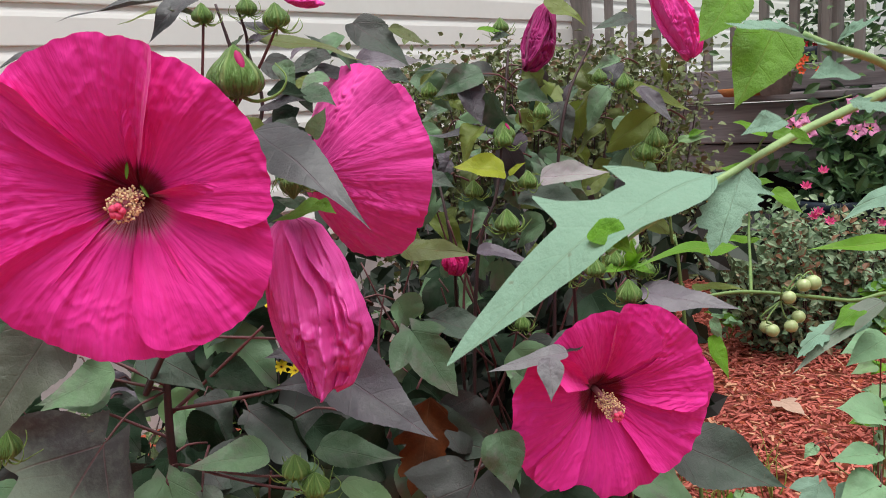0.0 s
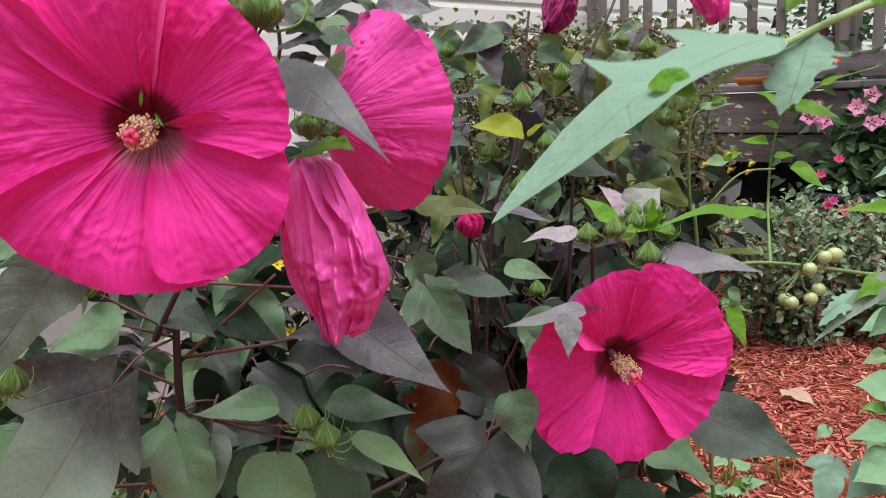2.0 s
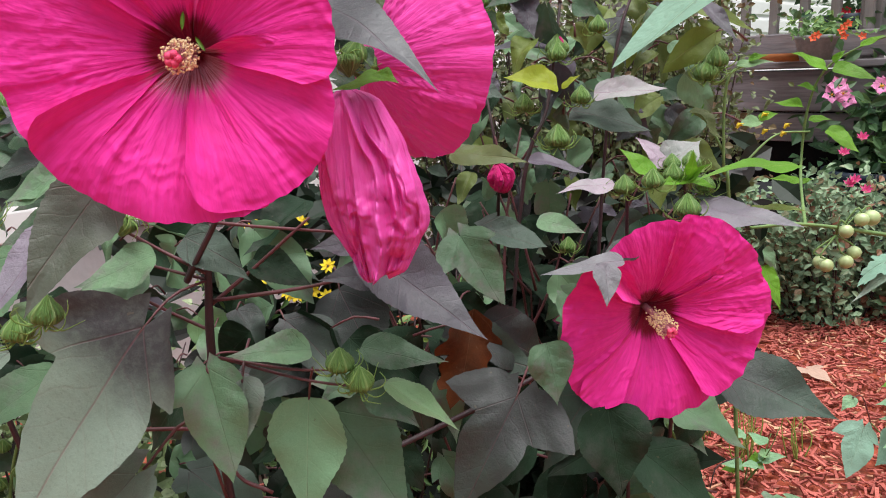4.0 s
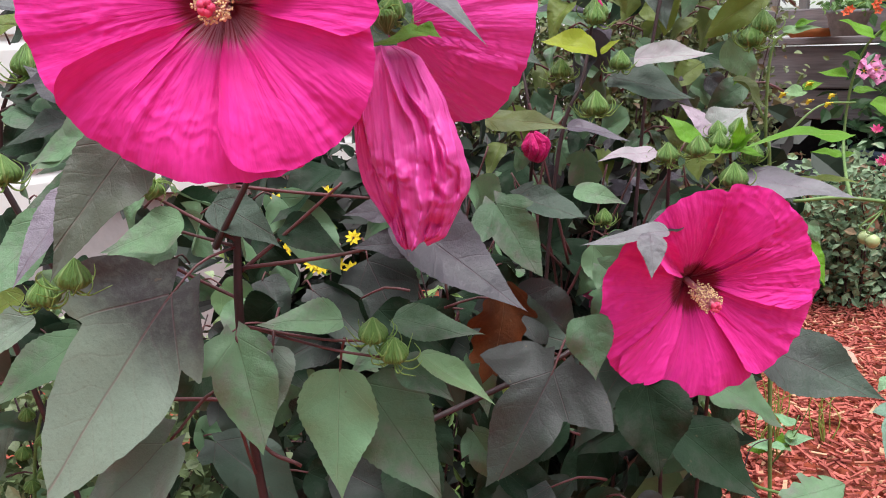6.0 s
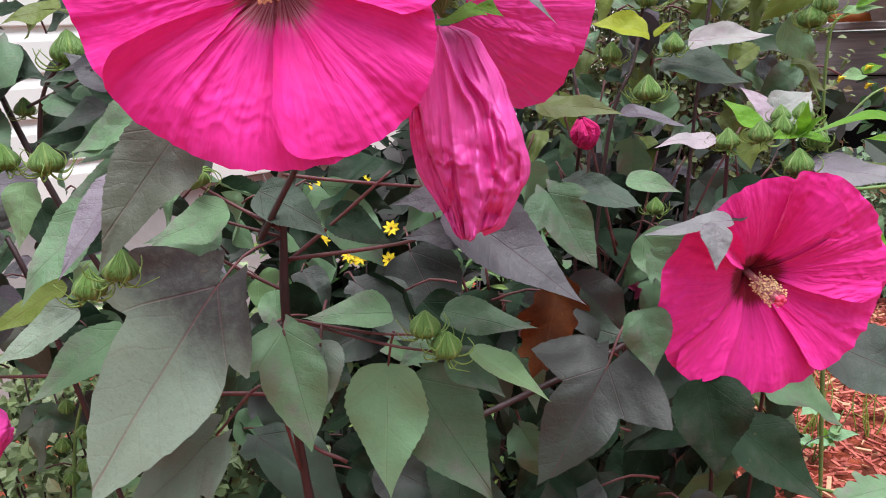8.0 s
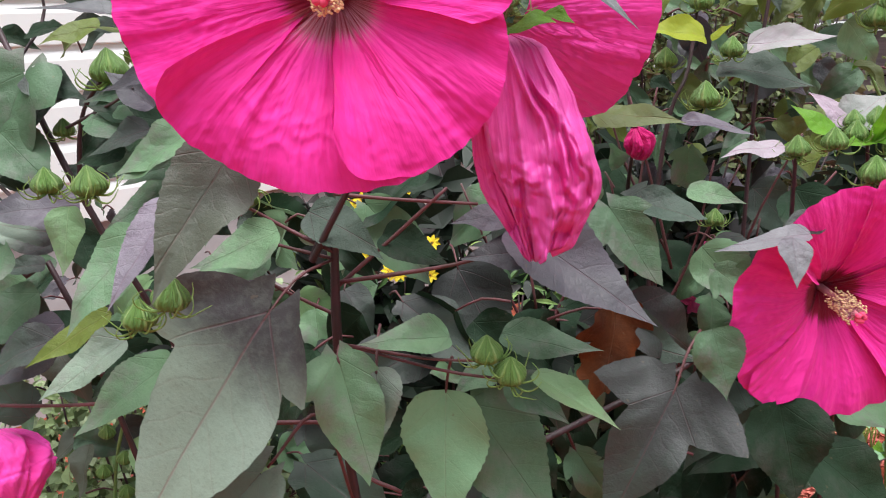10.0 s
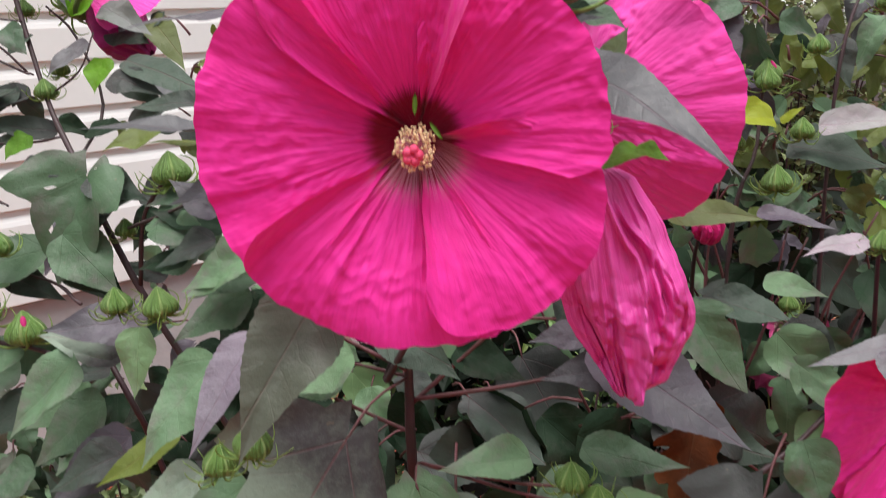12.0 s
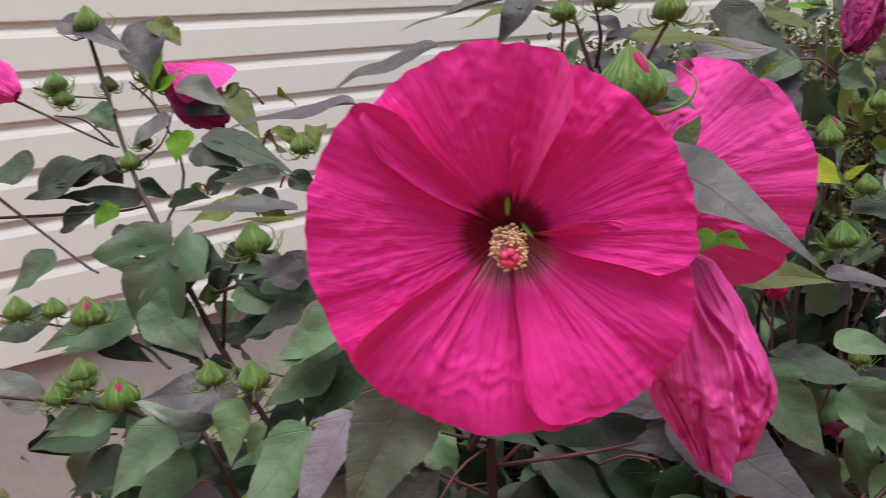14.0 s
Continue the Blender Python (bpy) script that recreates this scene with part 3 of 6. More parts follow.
def calyx_mesh(r, h, seed=0):
    def place(u, v):
        a = u * math.pi
        k = 0.5 + 0.5 * math.cos(5 * a)
        return (r * (0.25 + 0.75 * math.sin(v * 1.45)) * math.cos(a), r * (0.25 + 0.75 * math.sin(v * 1.45)) * math.sin(a), h * v * (0.65 + 0.35 * k ** 2) if v > 0.6 else h * v * 0.65)
    return grid_mesh("calyx", place, 40, 8, closed=True)


def bloom(parent, centre, normal, up, radius, petals, cup=0.5, ruffle=1.0, material=None, column=0.056, droop=(0, -0.004), seed=1, label="", pucker=1.0, bell=0.0, pale=()):
    """An open hibiscus bloom: five petals, the column, and the calyx behind them. petals: for each one its angle, half its spread, its reach, its edges, its lips, how ruffled it is and, where its rim is lopsided, narrow and crest; pale: the angles of those with a pale streaked base."""
    z = Vector(normal).normalized()
    y = (Vector(up) - z * Vector(up).dot(z)).normalized()
    x = y.cross(z)
    m = Matrix.Translation(centre) @ Matrix((x, y, z)).transposed().to_4x4()
    flower = part("flower", calyx_mesh(0.016, 0.03), BUD, parent, label, m @ Matrix.Translation((0, 0, -0.018)))
    for k, (angle, half, reach, edges, lips, wavy, *rim) in enumerate(petals):
        turn = Matrix.Rotation(radians(angle - 90), 4, "Z")
        part("petal", petal_mesh(radius, half, cup, ruffle * wavy, seed * 31 + k, reach, edges, lips, pucker, bell, *rim), material or (GLOSS_STREAKED if angle in pale else PETAL), flower, at=m @ turn)
    if column:
        stamen(flower, m, column, droop, seed=seed)
    return flower


def bud_mesh(r, h):
    def place(u, v):
        a = u * math.pi
        rr = r * (math.sin(math.pi * min(0.999, v ** 0.74)) ** 0.60 if 0 < v < 1 else 0.0) * (1.08 - 0.26 * v)
        k = abs(math.cos(2.5 * a))
        rr *= 1 + 0.10 * (k ** 3 - 0.4) * (0.25 + v) + 0.005 * math.sin(25 * a)
        return (rr * math.cos(a), rr * math.sin(a), h * v + 0.9 * max(0, v - 0.86) * h)
    return grid_mesh("bud", place, 50, 14, closed=True)


BUD_MESH = bud_mesh(1.0, 1.60)
BRACTS = [tube_mesh("bract", [(0.15, 0, 0.05), (0.70, 0.02, -0.20), (1.25 + 0.4 * c, 0.08, -0.16 + 0.2 * c), (1.62 + 0.3 * c, 0.20, 0.22 + 0.4 * c), (1.75 - 0.6 * c, 0.38, 0.70 + 0.5 * c)], 0.075, 0.020, 12, 6) for c in (-0.5, 0.0, 0.55)]
BUD_MESH.materials.append(BUD)
for me in BRACTS:
    me.materials.append(BUD_RIB)


def bud(parent, at, r, up=(0, 0, 1), bracts=8, stalk=None, tip=None, label=""):
    """A pointed green bud in its ring of thin curling bracts; at: its middle; tip: the colour that peeps out of it."""
    LEAF_SEED[0] += 1
    rnd = random.Random(LEAF_SEED[0])
    r *= 0.87
    up = Vector(up).normalized()
    z = up
    x = z.orthogonal().normalized()
    m = Matrix.Translation(Vector(at) - up * r * 1.1) @ Matrix((x, z.cross(x), z)).transposed().to_4x4() @ Matrix.Rotation(rnd.uniform(0, 6), 4, "Z") @ Matrix.Scale(r, 4)
    ob = part("bud", BUD_MESH, None, parent, label, m)
    bracts += 2 if bracts > 5 else 0
    for k in range(bracts):
        a = 2 * math.pi * k / bracts + rnd.uniform(-0.2, 0.2)
        part("bract", BRACTS[k % 3], None, ob, at=m @ Matrix.Rotation(a, 4, "Z") @ Matrix.Rotation(rnd.uniform(-0.45, 0.25), 4, "Y"))
    if tip:
        spot = Vector(at) + up * r * 0.10 + Vector((0.27, -0.40, 0.0)) * r
        part("petal_tip", ball_mesh("petal_tip", 0.30, 12, 8), tip, ob, "pink petals showing", Matrix.Translation(spot) @ pose(0, 0, 0, -30, -22, 0) @ Matrix.Diagonal((0.55 * r, 0.6 * r, 1.5 * r, 1)))
    if stalk is not None:
        s = Vector(stalk)
        b = Vector(at) - up * r * 1.0
        part("stalk", tube_mesh("stalk", [s, s.lerp(b, 0.6) - Vector((0, 0, 0.004)), b], 0.0014, 0.0012, 8, 6), RED_STEM, parent)
    return ob


def closed_bloom(parent, top, bottom, width, material, seed=1, label="", flat=0.75, folds=11, deep=1.0):
    """A bloom that has closed: a long bag of folded, crumpled petals; deep: how deep its folds are."""
    rnd = random.Random(seed)
    ph = [rnd.uniform(0, 6.3) for _ in range(8)]
    top, bottom = Vector(top), Vector(bottom)
    way = bottom - top
    size = way.length
    r0 = 0.5 * width / size
    steps = ((0.0, 0.28), (0.05, 0.44), (0.12, 0.62), (0.25, 0.82), (0.42, 0.95), (0.60, 1.0), (0.74, 0.84), (0.86, 0.58), (0.96, 0.38), (1.0, 0.20))

    def body(v):
        for (a, ra), (b, rb) in zip(steps, steps[1:]):
            if v <= b:
                t = (v - a) / (b - a)
                return ra + (rb - ra) * t
        return 0.2

    def place(u, v):
        a = u * math.pi
        twist = a + 0.8 * v + 0.15 * math.sin(5 * v + ph[6])
        pleat = abs(math.sin(0.5 * folds * twist + ph[1] + 0.8 * math.sin(3 * v) + 0.5 * math.sin(3 * a + ph[7])))
        f = 0.46 * (pleat ** 0.6 - 0.7) + 0.04 * math.sin(1.7 * folds * twist + ph[2] + 5 * v) + 0.03 * math.sin(4.3 * folds * twist + ph[5])
        f += 0.30 * v * noise.noise((math.cos(a) * 1.5 + ph[3], math.sin(a) * 1.5, v * 3.0))
        f += 0.22 * v * v * noise.noise((math.cos(a) * 4, math.sin(a) * 4 + ph[4], v * 8))
        f -= 0.07 * math.exp(-((v - 0.60 - 0.02 * math.sin(3 * a)) / 0.012) ** 2)
        r = r0 * body(v) * (1 + deep * f * min(1, 0.3 + 2.5 * v))
        return (r * math.cos(a), v + 0.04 * v * noise.noise((a, v * 4, ph[1])), flat * r * math.sin(a))
    me = grid_mesh("spent", place, 150, 60, closed=True, uv=lambda u, v, p: (u * 2, v * 1.5 + 0.1))
    m = Matrix.Translation(top) @ frame_of(way, (0, -1, 0.2)).to_4x4() @ Matrix.Scale(size, 4)
    return part("spent_flower", me, material, parent, label, m)


def wilted_bloom(parent, top, bottom, material, seed=1, label="", flat=0.6, wide=1.0):
    """A limp bloom hanging down: pleats that fan out from the top, one petal folded over the next, a crumpled bulge and a blunt tip."""
    rnd = random.Random(seed)
    ph = [rnd.uniform(0, 6.3) for _ in range(8)]
    top, bottom = Vector(top), Vector(bottom)
    way = bottom - top
    size = way.length
    left = ((0.0, 0.05), (0.04, 0.11), (0.12, 0.17), (0.30, 0.20), (0.50, 0.215), (0.65, 0.205), (0.74, 0.175), (0.82, 0.13), (0.90, 0.09), (0.97, 0.06), (1.0, 0.03))
    right = ((0.0, 0.05), (0.03, 0.12), (0.07, 0.17), (0.22, 0.24), (0.36, 0.285), (0.50, 0.325), (0.68, 0.35), (0.79, 0.325), (0.88, 0.26), (0.97, 0.20), (1.0, 0.10))

    def along(steps, v):
        for (a, ra), (b, rb) in zip(steps, steps[1:]):
            if v <= b:
                return ra + (rb - ra) * (v - a) / (b - a)
        return steps[-1][1]

    def step(x, a, b):
        t = min(1.0, max(0.0, (x - a) / (b - a)))
        return t * t * (3 - 2 * t)

    def bump(x, c, w):
        return math.exp(-((x - c) / w) ** 2)

    def place(u, v):
        a = u * math.pi
        s = -math.cos(a)
        r = wide * along(right if s > 0 else left, v)
        r *= 1 + 0.07 * noise.noise((s * 3, v * 7, ph[0])) * v + (0.07 * noise.noise((v * 9, ph[3], 0)) * min(1, v * 2) if s > 0.5 else 0)
        front = math.sin(a)
        d = 0.0
        # pleats, uneven in width, that run out of the top: narrow ridges with smooth troughs between
        fan = 2.3 * s + 0.9 * noise.noise((s * 2.4, v * 0.9, ph[1])) + 0.25 * v * math.sin(3 * v + ph[2])
        ridge = 1 - abs(math.sin(math.pi * fan))
        own = 0.35 + 0.9 * abs(math.sin(math.floor(fan + 0.5) * 2.3 + ph[2]))
        d += 0.010 * own * (ridge ** 1.7 - 0.3) * (0.35 + min(1, 3 * v)) * (1 - 0.7 * step(v, 0.50, 0.75))
        d += 0.0016 * (1 - abs(math.sin(2.6 * math.pi * fan + ph[3]))) ** 2 * min(1, 4 * v) * (1 - 0.8 * step(v, 0.5, 0.65))
        d += 0.022 * noise.noise((s * 1.8 + 0.8 * v, v * 2.6, ph[6])) * min(1, 2 * v)
        # the edge of the petal that lies over its neighbour
        line = 0.02 + 1.25 * v - 0.2 * v * v if v < 0.36 else 0.444 - 0.25 * (v - 0.36)
        line += 0.03 * math.sin(17 * v)
        d += 0.055 * step(line - s, -0.02, 0.015) + 0.040 * bump(s, line - 0.05, 0.045)
        # a second roll beside it, twisted like a rope
        d += 0.045 * bump(s, line + 0.16 + 0.03 * math.sin(23 * v), 0.05) * step(v, 0.12, 0.25) * (1 - step(v, 0.60, 0.75)) * (1 + 0.15 * math.sin(34 * v + 6 * s))
        # crumpled side
        d += 0.060 * bump(s, 0.78, 0.17) * bump(v, 0.60, 0.09) - 0.04 * bump(s, 0.60, 0.05) * bump(v, 0.52, 0.14) + 0.03 * bump(s, 0.68, 0.06) * bump(v, 0.36, 0.12)
        if s > line:
            d += 0.035 * (abs(noise.noise((s * 3.6, v * 4, ph[4]))) * 2 - 0.5) * step(v, 0.2, 0.45)
        # the crease across, below which the cloth lies deeper
        crease = 0.615 + 0.03 * s + 0.008 * math.sin(21 * s)
        over = step(s, -0.95, -0.7) * (1 - step(s, 0.15, 0.3))
        d += over * (0.005 * bump(v, crease, 0.010) - 0.007 * bump(v, crease + 0.02, 0.010))
        # the side petal, which turns away
        d -= 0.12 * step(-0.80 + 0.50 * v - s, -0.02, 0.16) * step(v, 0.15, 0.4) * (1 - step(v, 0.80, 0.95))
        # wrinkles towards the tip
        d += 0.018 * (abs(noise.noise((s * 2.4 + ph[5] + 1.5 * v, v * 6.5 - 2 * s, 0.3))) * 2 - 0.4) * step(v, 0.60, 0.75)
        d += 0.012 * (abs(noise.noise((s * 5, v * 14 + ph[6], 0.7))) * 2 - 0.4) * step(v, 0.3, 0.6)
        d += 0.02 * noise.noise((s * 2.5, v * 3, ph[7])) * v
        # sharp creases, crossing each other, where the petals have gone limp
        bend = 0.35 * noise.noise((s * 2.3, v * 4, ph[2]))
        limp = 0.25 + 0.75 * step(v + 0.35 * s, 0.55, 0.85)
        d += 0.013 * limp * (0.5 - abs(noise.noise((s * 4.4 + bend, v * 3.2 - 1.2 * s, ph[5])) * 2.2)) * min(1, 3 * v)
        d += 0.004 * limp * (0.5 - abs(noise.noise((s * 9.5 - bend, v * 7 + 3.5 * s, ph[0])) * 2.2)) * min(1, 3 * v)
        # thin ridges where the cloth is pinched
        pinch = abs(noise.noise((s * 4.2 + 0.8 * v + ph[7], v * 1.9 + bend, ph[4])))
        d += 0.013 * max(0.0, 1 - pinch * 7) * min(1, 3 * v)
        pinch = abs(noise.noise((s * 3.0 - 2.2 * v, v * 5.5 + 1.5 * s, ph[3])))
        d -= 0.012 * max(0.0, 1 - pinch * 8) * limp
        d *= 1.6
        z = flat * r * front * (1.0 if front > 0 else 0.7) + d * min(1, abs(front) * 1.6) * (1 if front > 0 else -0.5)
        return (-r * s, v + 0.03 * v * noise.noise((s * 5, v * 5, ph[1])), z)
    me = grid_mesh("spent", place, 260, 110, closed=True, uv=lambda u, v, p: (u * 2, v * 1.5 + 0.1))
    m = Matrix.Translation(top) @ frame_of(way, (0, -1, 0.2)).to_4x4() @ Matrix.Scale(size, 4)
    return part("spent_flower", me, material, parent, label, m)


def small_bloom(parent, at, normal, r, material, petals=5, point=0.0, cup=0.3, heart=None, seed=1, name="flower"):
    """A small flower in one mesh."""
    rnd = random.Random(seed)
    spin = rnd.uniform(0, 6)
    vs, fs, uvs = [], [], []
    for p in range(petals):
        c = spin + 2 * math.pi * p / petals
        half = math.pi / petals * 1.12
        k = len(vs)
        for j in range(5):
            v = j / 4
            for i in range(5):
                u = i / 2 - 1
                w = half * (math.sin(math.pi * (0.12 + 0.80 * v ** (0.8 + point))) ** (1 + point))
                rr = r * (0.1 + 0.9 * v) * (1 - 0.14 * u * u * v)
                a = c + w * u
                vs.append((rr * math.cos(a), rr * math.sin(a), r * (cup * v - 0.25 * cup * v ** 3 + 0.08 * u * v + 0.06 * math.sin(9 * u + p) * v)))
                uvs.append((u, v))
        fs += [(k + j * 5 + i, k + j * 5 + i + 1, k + j * 5 + i + 6, k + j * 5 + i + 5) for j in range(4) for i in range(4)]
    me = bpy.data.meshes.new("flower")
    me.from_pydata(vs, [], fs)
    layer = me.uv_layers.new(name="UVMap")
    idx = np.empty(len(me.loops), dtype=np.int32)
    me.loops.foreach_get("vertex_index", idx)
    layer.data.foreach_set("uv", np.array(uvs, dtype=np.float32)[idx].ravel())
    z = Vector(normal).normalized()
    x = z.orthogonal().normalized()
    m = Matrix.Translation(at) @ Matrix((x, z.cross(x), z)).transposed().to_4x4()
    ob = part(name, smooth(me), material, parent, at=m)
    if heart:
        part("heart", ball_mesh("heart", r * 0.11, 8, 5), heart, ob, at=m @ Matrix.Translation((0, 0, r * 0.06)))
    return ob


def boxed(size, bevel=0.004):
    bm = bmesh.new()
    bmesh.ops.create_cube(bm, size=1.0)
    bmesh.ops.scale(bm, vec=size, verts=bm.verts)
    bmesh.ops.bevel(bm, geom=bm.edges[:], offset=bevel, segments=1, affect="EDGES")
    return bm


def turned(name, profile, seg=32):
    """A body of revolution from (radius, height) pairs."""
    vs = [(r * math.cos(2 * math.pi * i / seg), r * math.sin(2 * math.pi * i / seg), z) for r, z in profile for i in range(seg)]
    fs = [(k * seg + i, k * seg + (i + 1) % seg, (k + 1) * seg + (i + 1) % seg, (k + 1) * seg + i) for k in range(len(profile) - 1) for i in range(seg)]
    me = bpy.data.meshes.new(name)
    me.from_pydata(vs, [], fs)
    return smooth(me)


SPARE = {s: [leaf_mesh(s, w, f, d, 1.2, 900 + k) for k, (w, f, d) in enumerate(((0.6, 0.25, 0.15), (0.7, 0.12, 0.3), (0.5, 0.35, 0.05), (0.65, 0.2, 0.4)))] for s in ("ovate", "lobed")}
SPARE["lance"] = [leaf_mesh("lance", 0.32, 0.3, d, 1.0, 950 + k) for k, d in enumerate((0.1, 0.35, 0.55))]
TINTED = {}


def spare_leaf(shape, k, kind):
    """A shared leaf mesh in one of the leaf colours."""
    key = (shape, k, kind)
    if key not in TINTED:
        me = SPARE[shape][k].copy()
        me.materials.append(LEAF[kind])
        TINTED[key] = me
    return TINTED[key]


def scattered(parent, n, low, high, kinds, sizes, seed, face=(0, -0.8, 0.7), down=0.7, shapes=("ovate", "ovate", "lobed"), stalks=True, name="leaf"):
    """Leaves of a bush within a block of space, hanging from thin stalks."""
    rnd = random.Random(seed)
    for k in range(n):
        c = Vector([rnd.uniform(a, b) for a, b in zip(low, high)])
        a = rnd.uniform(0, 6.283)
        way = Vector((math.cos(a), 0.6 * math.sin(a), -down + rnd.uniform(-0.5, 0.5))).normalized()
        f = Vector(face) + Vector((rnd.uniform(-0.6, 0.6), rnd.uniform(-0.4, 0.4), rnd.uniform(-0.4, 0.4)))
        size = rnd.uniform(*sizes)
        shape = rnd.choice(shapes)
        me = spare_leaf(shape, rnd.randrange(len(SPARE[shape])), rnd.choice(kinds))
        part(name, me, None, parent, at=Matrix.Translation(c) @ frame_of(way, f).to_4x4() @ Matrix.Scale(size, 4))
        if stalks and k % 2 == 0:
            s = c - way * size * 0.5 + Vector((rnd.uniform(-0.03, 0.03), rnd.uniform(0, 0.04), -0.03))
            part("stalk", tube_mesh("stalk", [s, s.lerp(c, 0.5) + Vector((0, 0, 0.008)), c], 0.0016, 0.0011, 4, 5), RED_STEM, parent)


def leaf_cloud(name, material, n, place, sizes, seed, parent=None, kind="", label="", category="", face=(0, -0.7, 0.7), spread=0.9, slim=0.5):
    """Many small folded leaves in one mesh; place(rnd) gives where each one grows."""
    rnd = random.Random(seed)
    vs, fs = [], []
    for _ in range(n):
        c = Vector(place(rnd))
        way = Vector((rnd.uniform(-1, 1), rnd.uniform(-1, 1), rnd.uniform(-0.7, 0.7)))
        m = frame_of(way, Vector(face) + spread * Vector((rnd.uniform(-1, 1), rnd.uniform(-1, 1), rnd.uniform(-1, 1))))
        s = rnd.uniform(*sizes)
        w = slim * s * rnd.uniform(0.8, 1.2) * 0.5
        k = len(vs)
        vs += [c + m @ Vector(p) for p in ((0, 0, 0), (-w * 0.8, s * 0.3, w * 0.35), (-w, s * 0.6, w * 0.4), (0, s, -0.1 * s), (w, s * 0.6, w * 0.4), (w * 0.8, s * 0.3, w * 0.35), (0, s * 0.5, 0))]
        fs += [(k, k + 6, k + 2, k + 1), (k + 6, k + 3, k + 2), (k, k + 5, k + 4, k + 6), (k + 6, k + 4, k + 3)]
    me = bpy.data.meshes.new(name)
    me.from_pydata(vs, [], fs)
    ob = part(name, me, material, parent, label, kind=kind)
    return tagged(ob, category=category)


# ---- the ground ----
def ground_material():
    k = Nodes("garden_ground", 0.92, 0.2)
    at = k.coord()
    x, y, _ = k.xyz(at)
    dx, dy = k.math("SUBTRACT", x, 0.6), k.math("SUBTRACT", y, 1.0)
    far = k.math("POWER", k.math("ADD", k.math("MULTIPLY", dx, dx), k.math("MULTIPLY", dy, dy)), 0.5)
    n1, n2 = k.noise(at, 18.0, 5.0, 0.65), k.noise(at, 2.0, 3.0)
    bed = k.mix(k.span(n1, 0.38, 0.62), rgb(0.14, 0.04, 0.025), rgb(0.40, 0.09, 0.05))
    lawn = k.mix(k.span(n1, 0.35, 0.65), rgb(0.05, 0.09, 0.025), rgb(0.09, 0.13, 0.04))
    # dark soil where the bushes stand; its tone also paints in their shade
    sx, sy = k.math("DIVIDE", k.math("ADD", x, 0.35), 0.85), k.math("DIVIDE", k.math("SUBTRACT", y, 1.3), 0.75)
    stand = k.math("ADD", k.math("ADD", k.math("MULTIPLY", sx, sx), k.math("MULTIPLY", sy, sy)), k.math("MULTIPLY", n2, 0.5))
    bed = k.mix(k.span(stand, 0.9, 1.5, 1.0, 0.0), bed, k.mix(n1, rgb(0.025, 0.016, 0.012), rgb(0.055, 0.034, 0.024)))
    k.colour(k.mix(k.span(k.math("ADD", far, k.math("MULTIPLY", n2, 0.9)), 4.6, 5.1), bed, lawn))
    k.bump(n1, 0.8, 0.012)
    return k.m


def ground_height(u, v):
    x, y = u * 60, v * 60
    near = max(0.0, 1 - math.hypot(x, y - 2) / 8)
    return (x, y, 0.02 * near * noise.noise((x * 0.9, y * 0.9, 0.0)) - 0.012)


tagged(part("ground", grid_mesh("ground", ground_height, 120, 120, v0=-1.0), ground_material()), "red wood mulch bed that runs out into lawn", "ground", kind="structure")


def mulch_chips(n, low, high, seed):
    rnd = random.Random(seed)
    vs, fs = [], []
    for _ in range(n):
        c = Vector((rnd.uniform(low[0], high[0]), rnd.uniform(low[1], high[1]), rnd.uniform(0.0, 0.016)))
        m = Euler((rnd.gauss(0, 0.22), rnd.gauss(0, 0.22), rnd.uniform(0, 6.3))).to_matrix()
        l, w, h = rnd.uniform(0.006, 0.022), rnd.uniform(0.002, 0.0065), rnd.uniform(0.001, 0.003)
        e = rnd.uniform(0.3, 1.0)
        k = len(vs)
        vs += [c + m @ Vector(p) for p in ((-l, -w, -h), (l, -w * e, -h), (l * 0.9, w * e, -h), (-l, w * 0.7, -h), (-l, -w, h), (l, -w * e, h), (l * 0.9, w * e, h * 0.6), (-l, w * 0.7, h))]
        fs += [tuple(k + i for i in f) for f in ((0, 3, 2, 1), (4, 5, 6, 7), (0, 1, 5, 4), (1, 2, 6, 5), (2, 3, 7, 6), (3, 0, 4, 7))]
    me = bpy.data.meshes.new("mulch_chips")
    me.from_pydata(vs, [], fs)
    return me


bed = tagged(part("mulch_chips", mulch_chips(27000, (0.15, 1.15), (2.7, 4.3), 5), CHIP), "layer of red shredded wood mulch chips", "mulch", kind="stuff")
tagged(part("mulch_chips", mulch_chips(1500, (-1.3, 0.9), (0.15, 2.2), 6), CHIP), "thin red wood mulch under the bushes", "mulch", kind="stuff")

# ---- the house wall ----
ALONG = Vector((0.6766, 0.73635, 0.0))      # the way in which the wall runs
OUT = Vector((0.73635, -0.6766, 0.0))       # the way in which it looks
WALL_AT = OUT * -2.53
LAP = 0.127
WALL_FRAME = Matrix.Translation(WALL_AT) @ Matrix((ALONG, -OUT, Vector((0, 0, 1)))).transposed().to_4x4()


def siding_mesh(x0, x1):
    """One dutch-lap course: a sloping cove at its top, a flat face and a drip lip below."""
    prof = [(0.0, 0.0), (-0.017, 0.001), (-0.018, 0.004), (-0.0165, 0.086), (-0.013, 0.098), (-0.006, 0.112), (-0.004, 0.1275), (0.004, 0.1275)]
    vs = [(x, y, z) for x in (x0, x1) for y, z in prof]
    n = len(prof)
    fs = [(i, i + 1, n + i + 1, n + i) for i in range(n - 1)]
    me = bpy.data.meshes.new("siding_board")
    me.from_pydata(vs, [], fs)
    return me


SIDING_FOOT = 0.541
house = thing("wall_house", WALL_AT, "house wall clad in white horizontal vinyl siding", "wall", kind="structure")
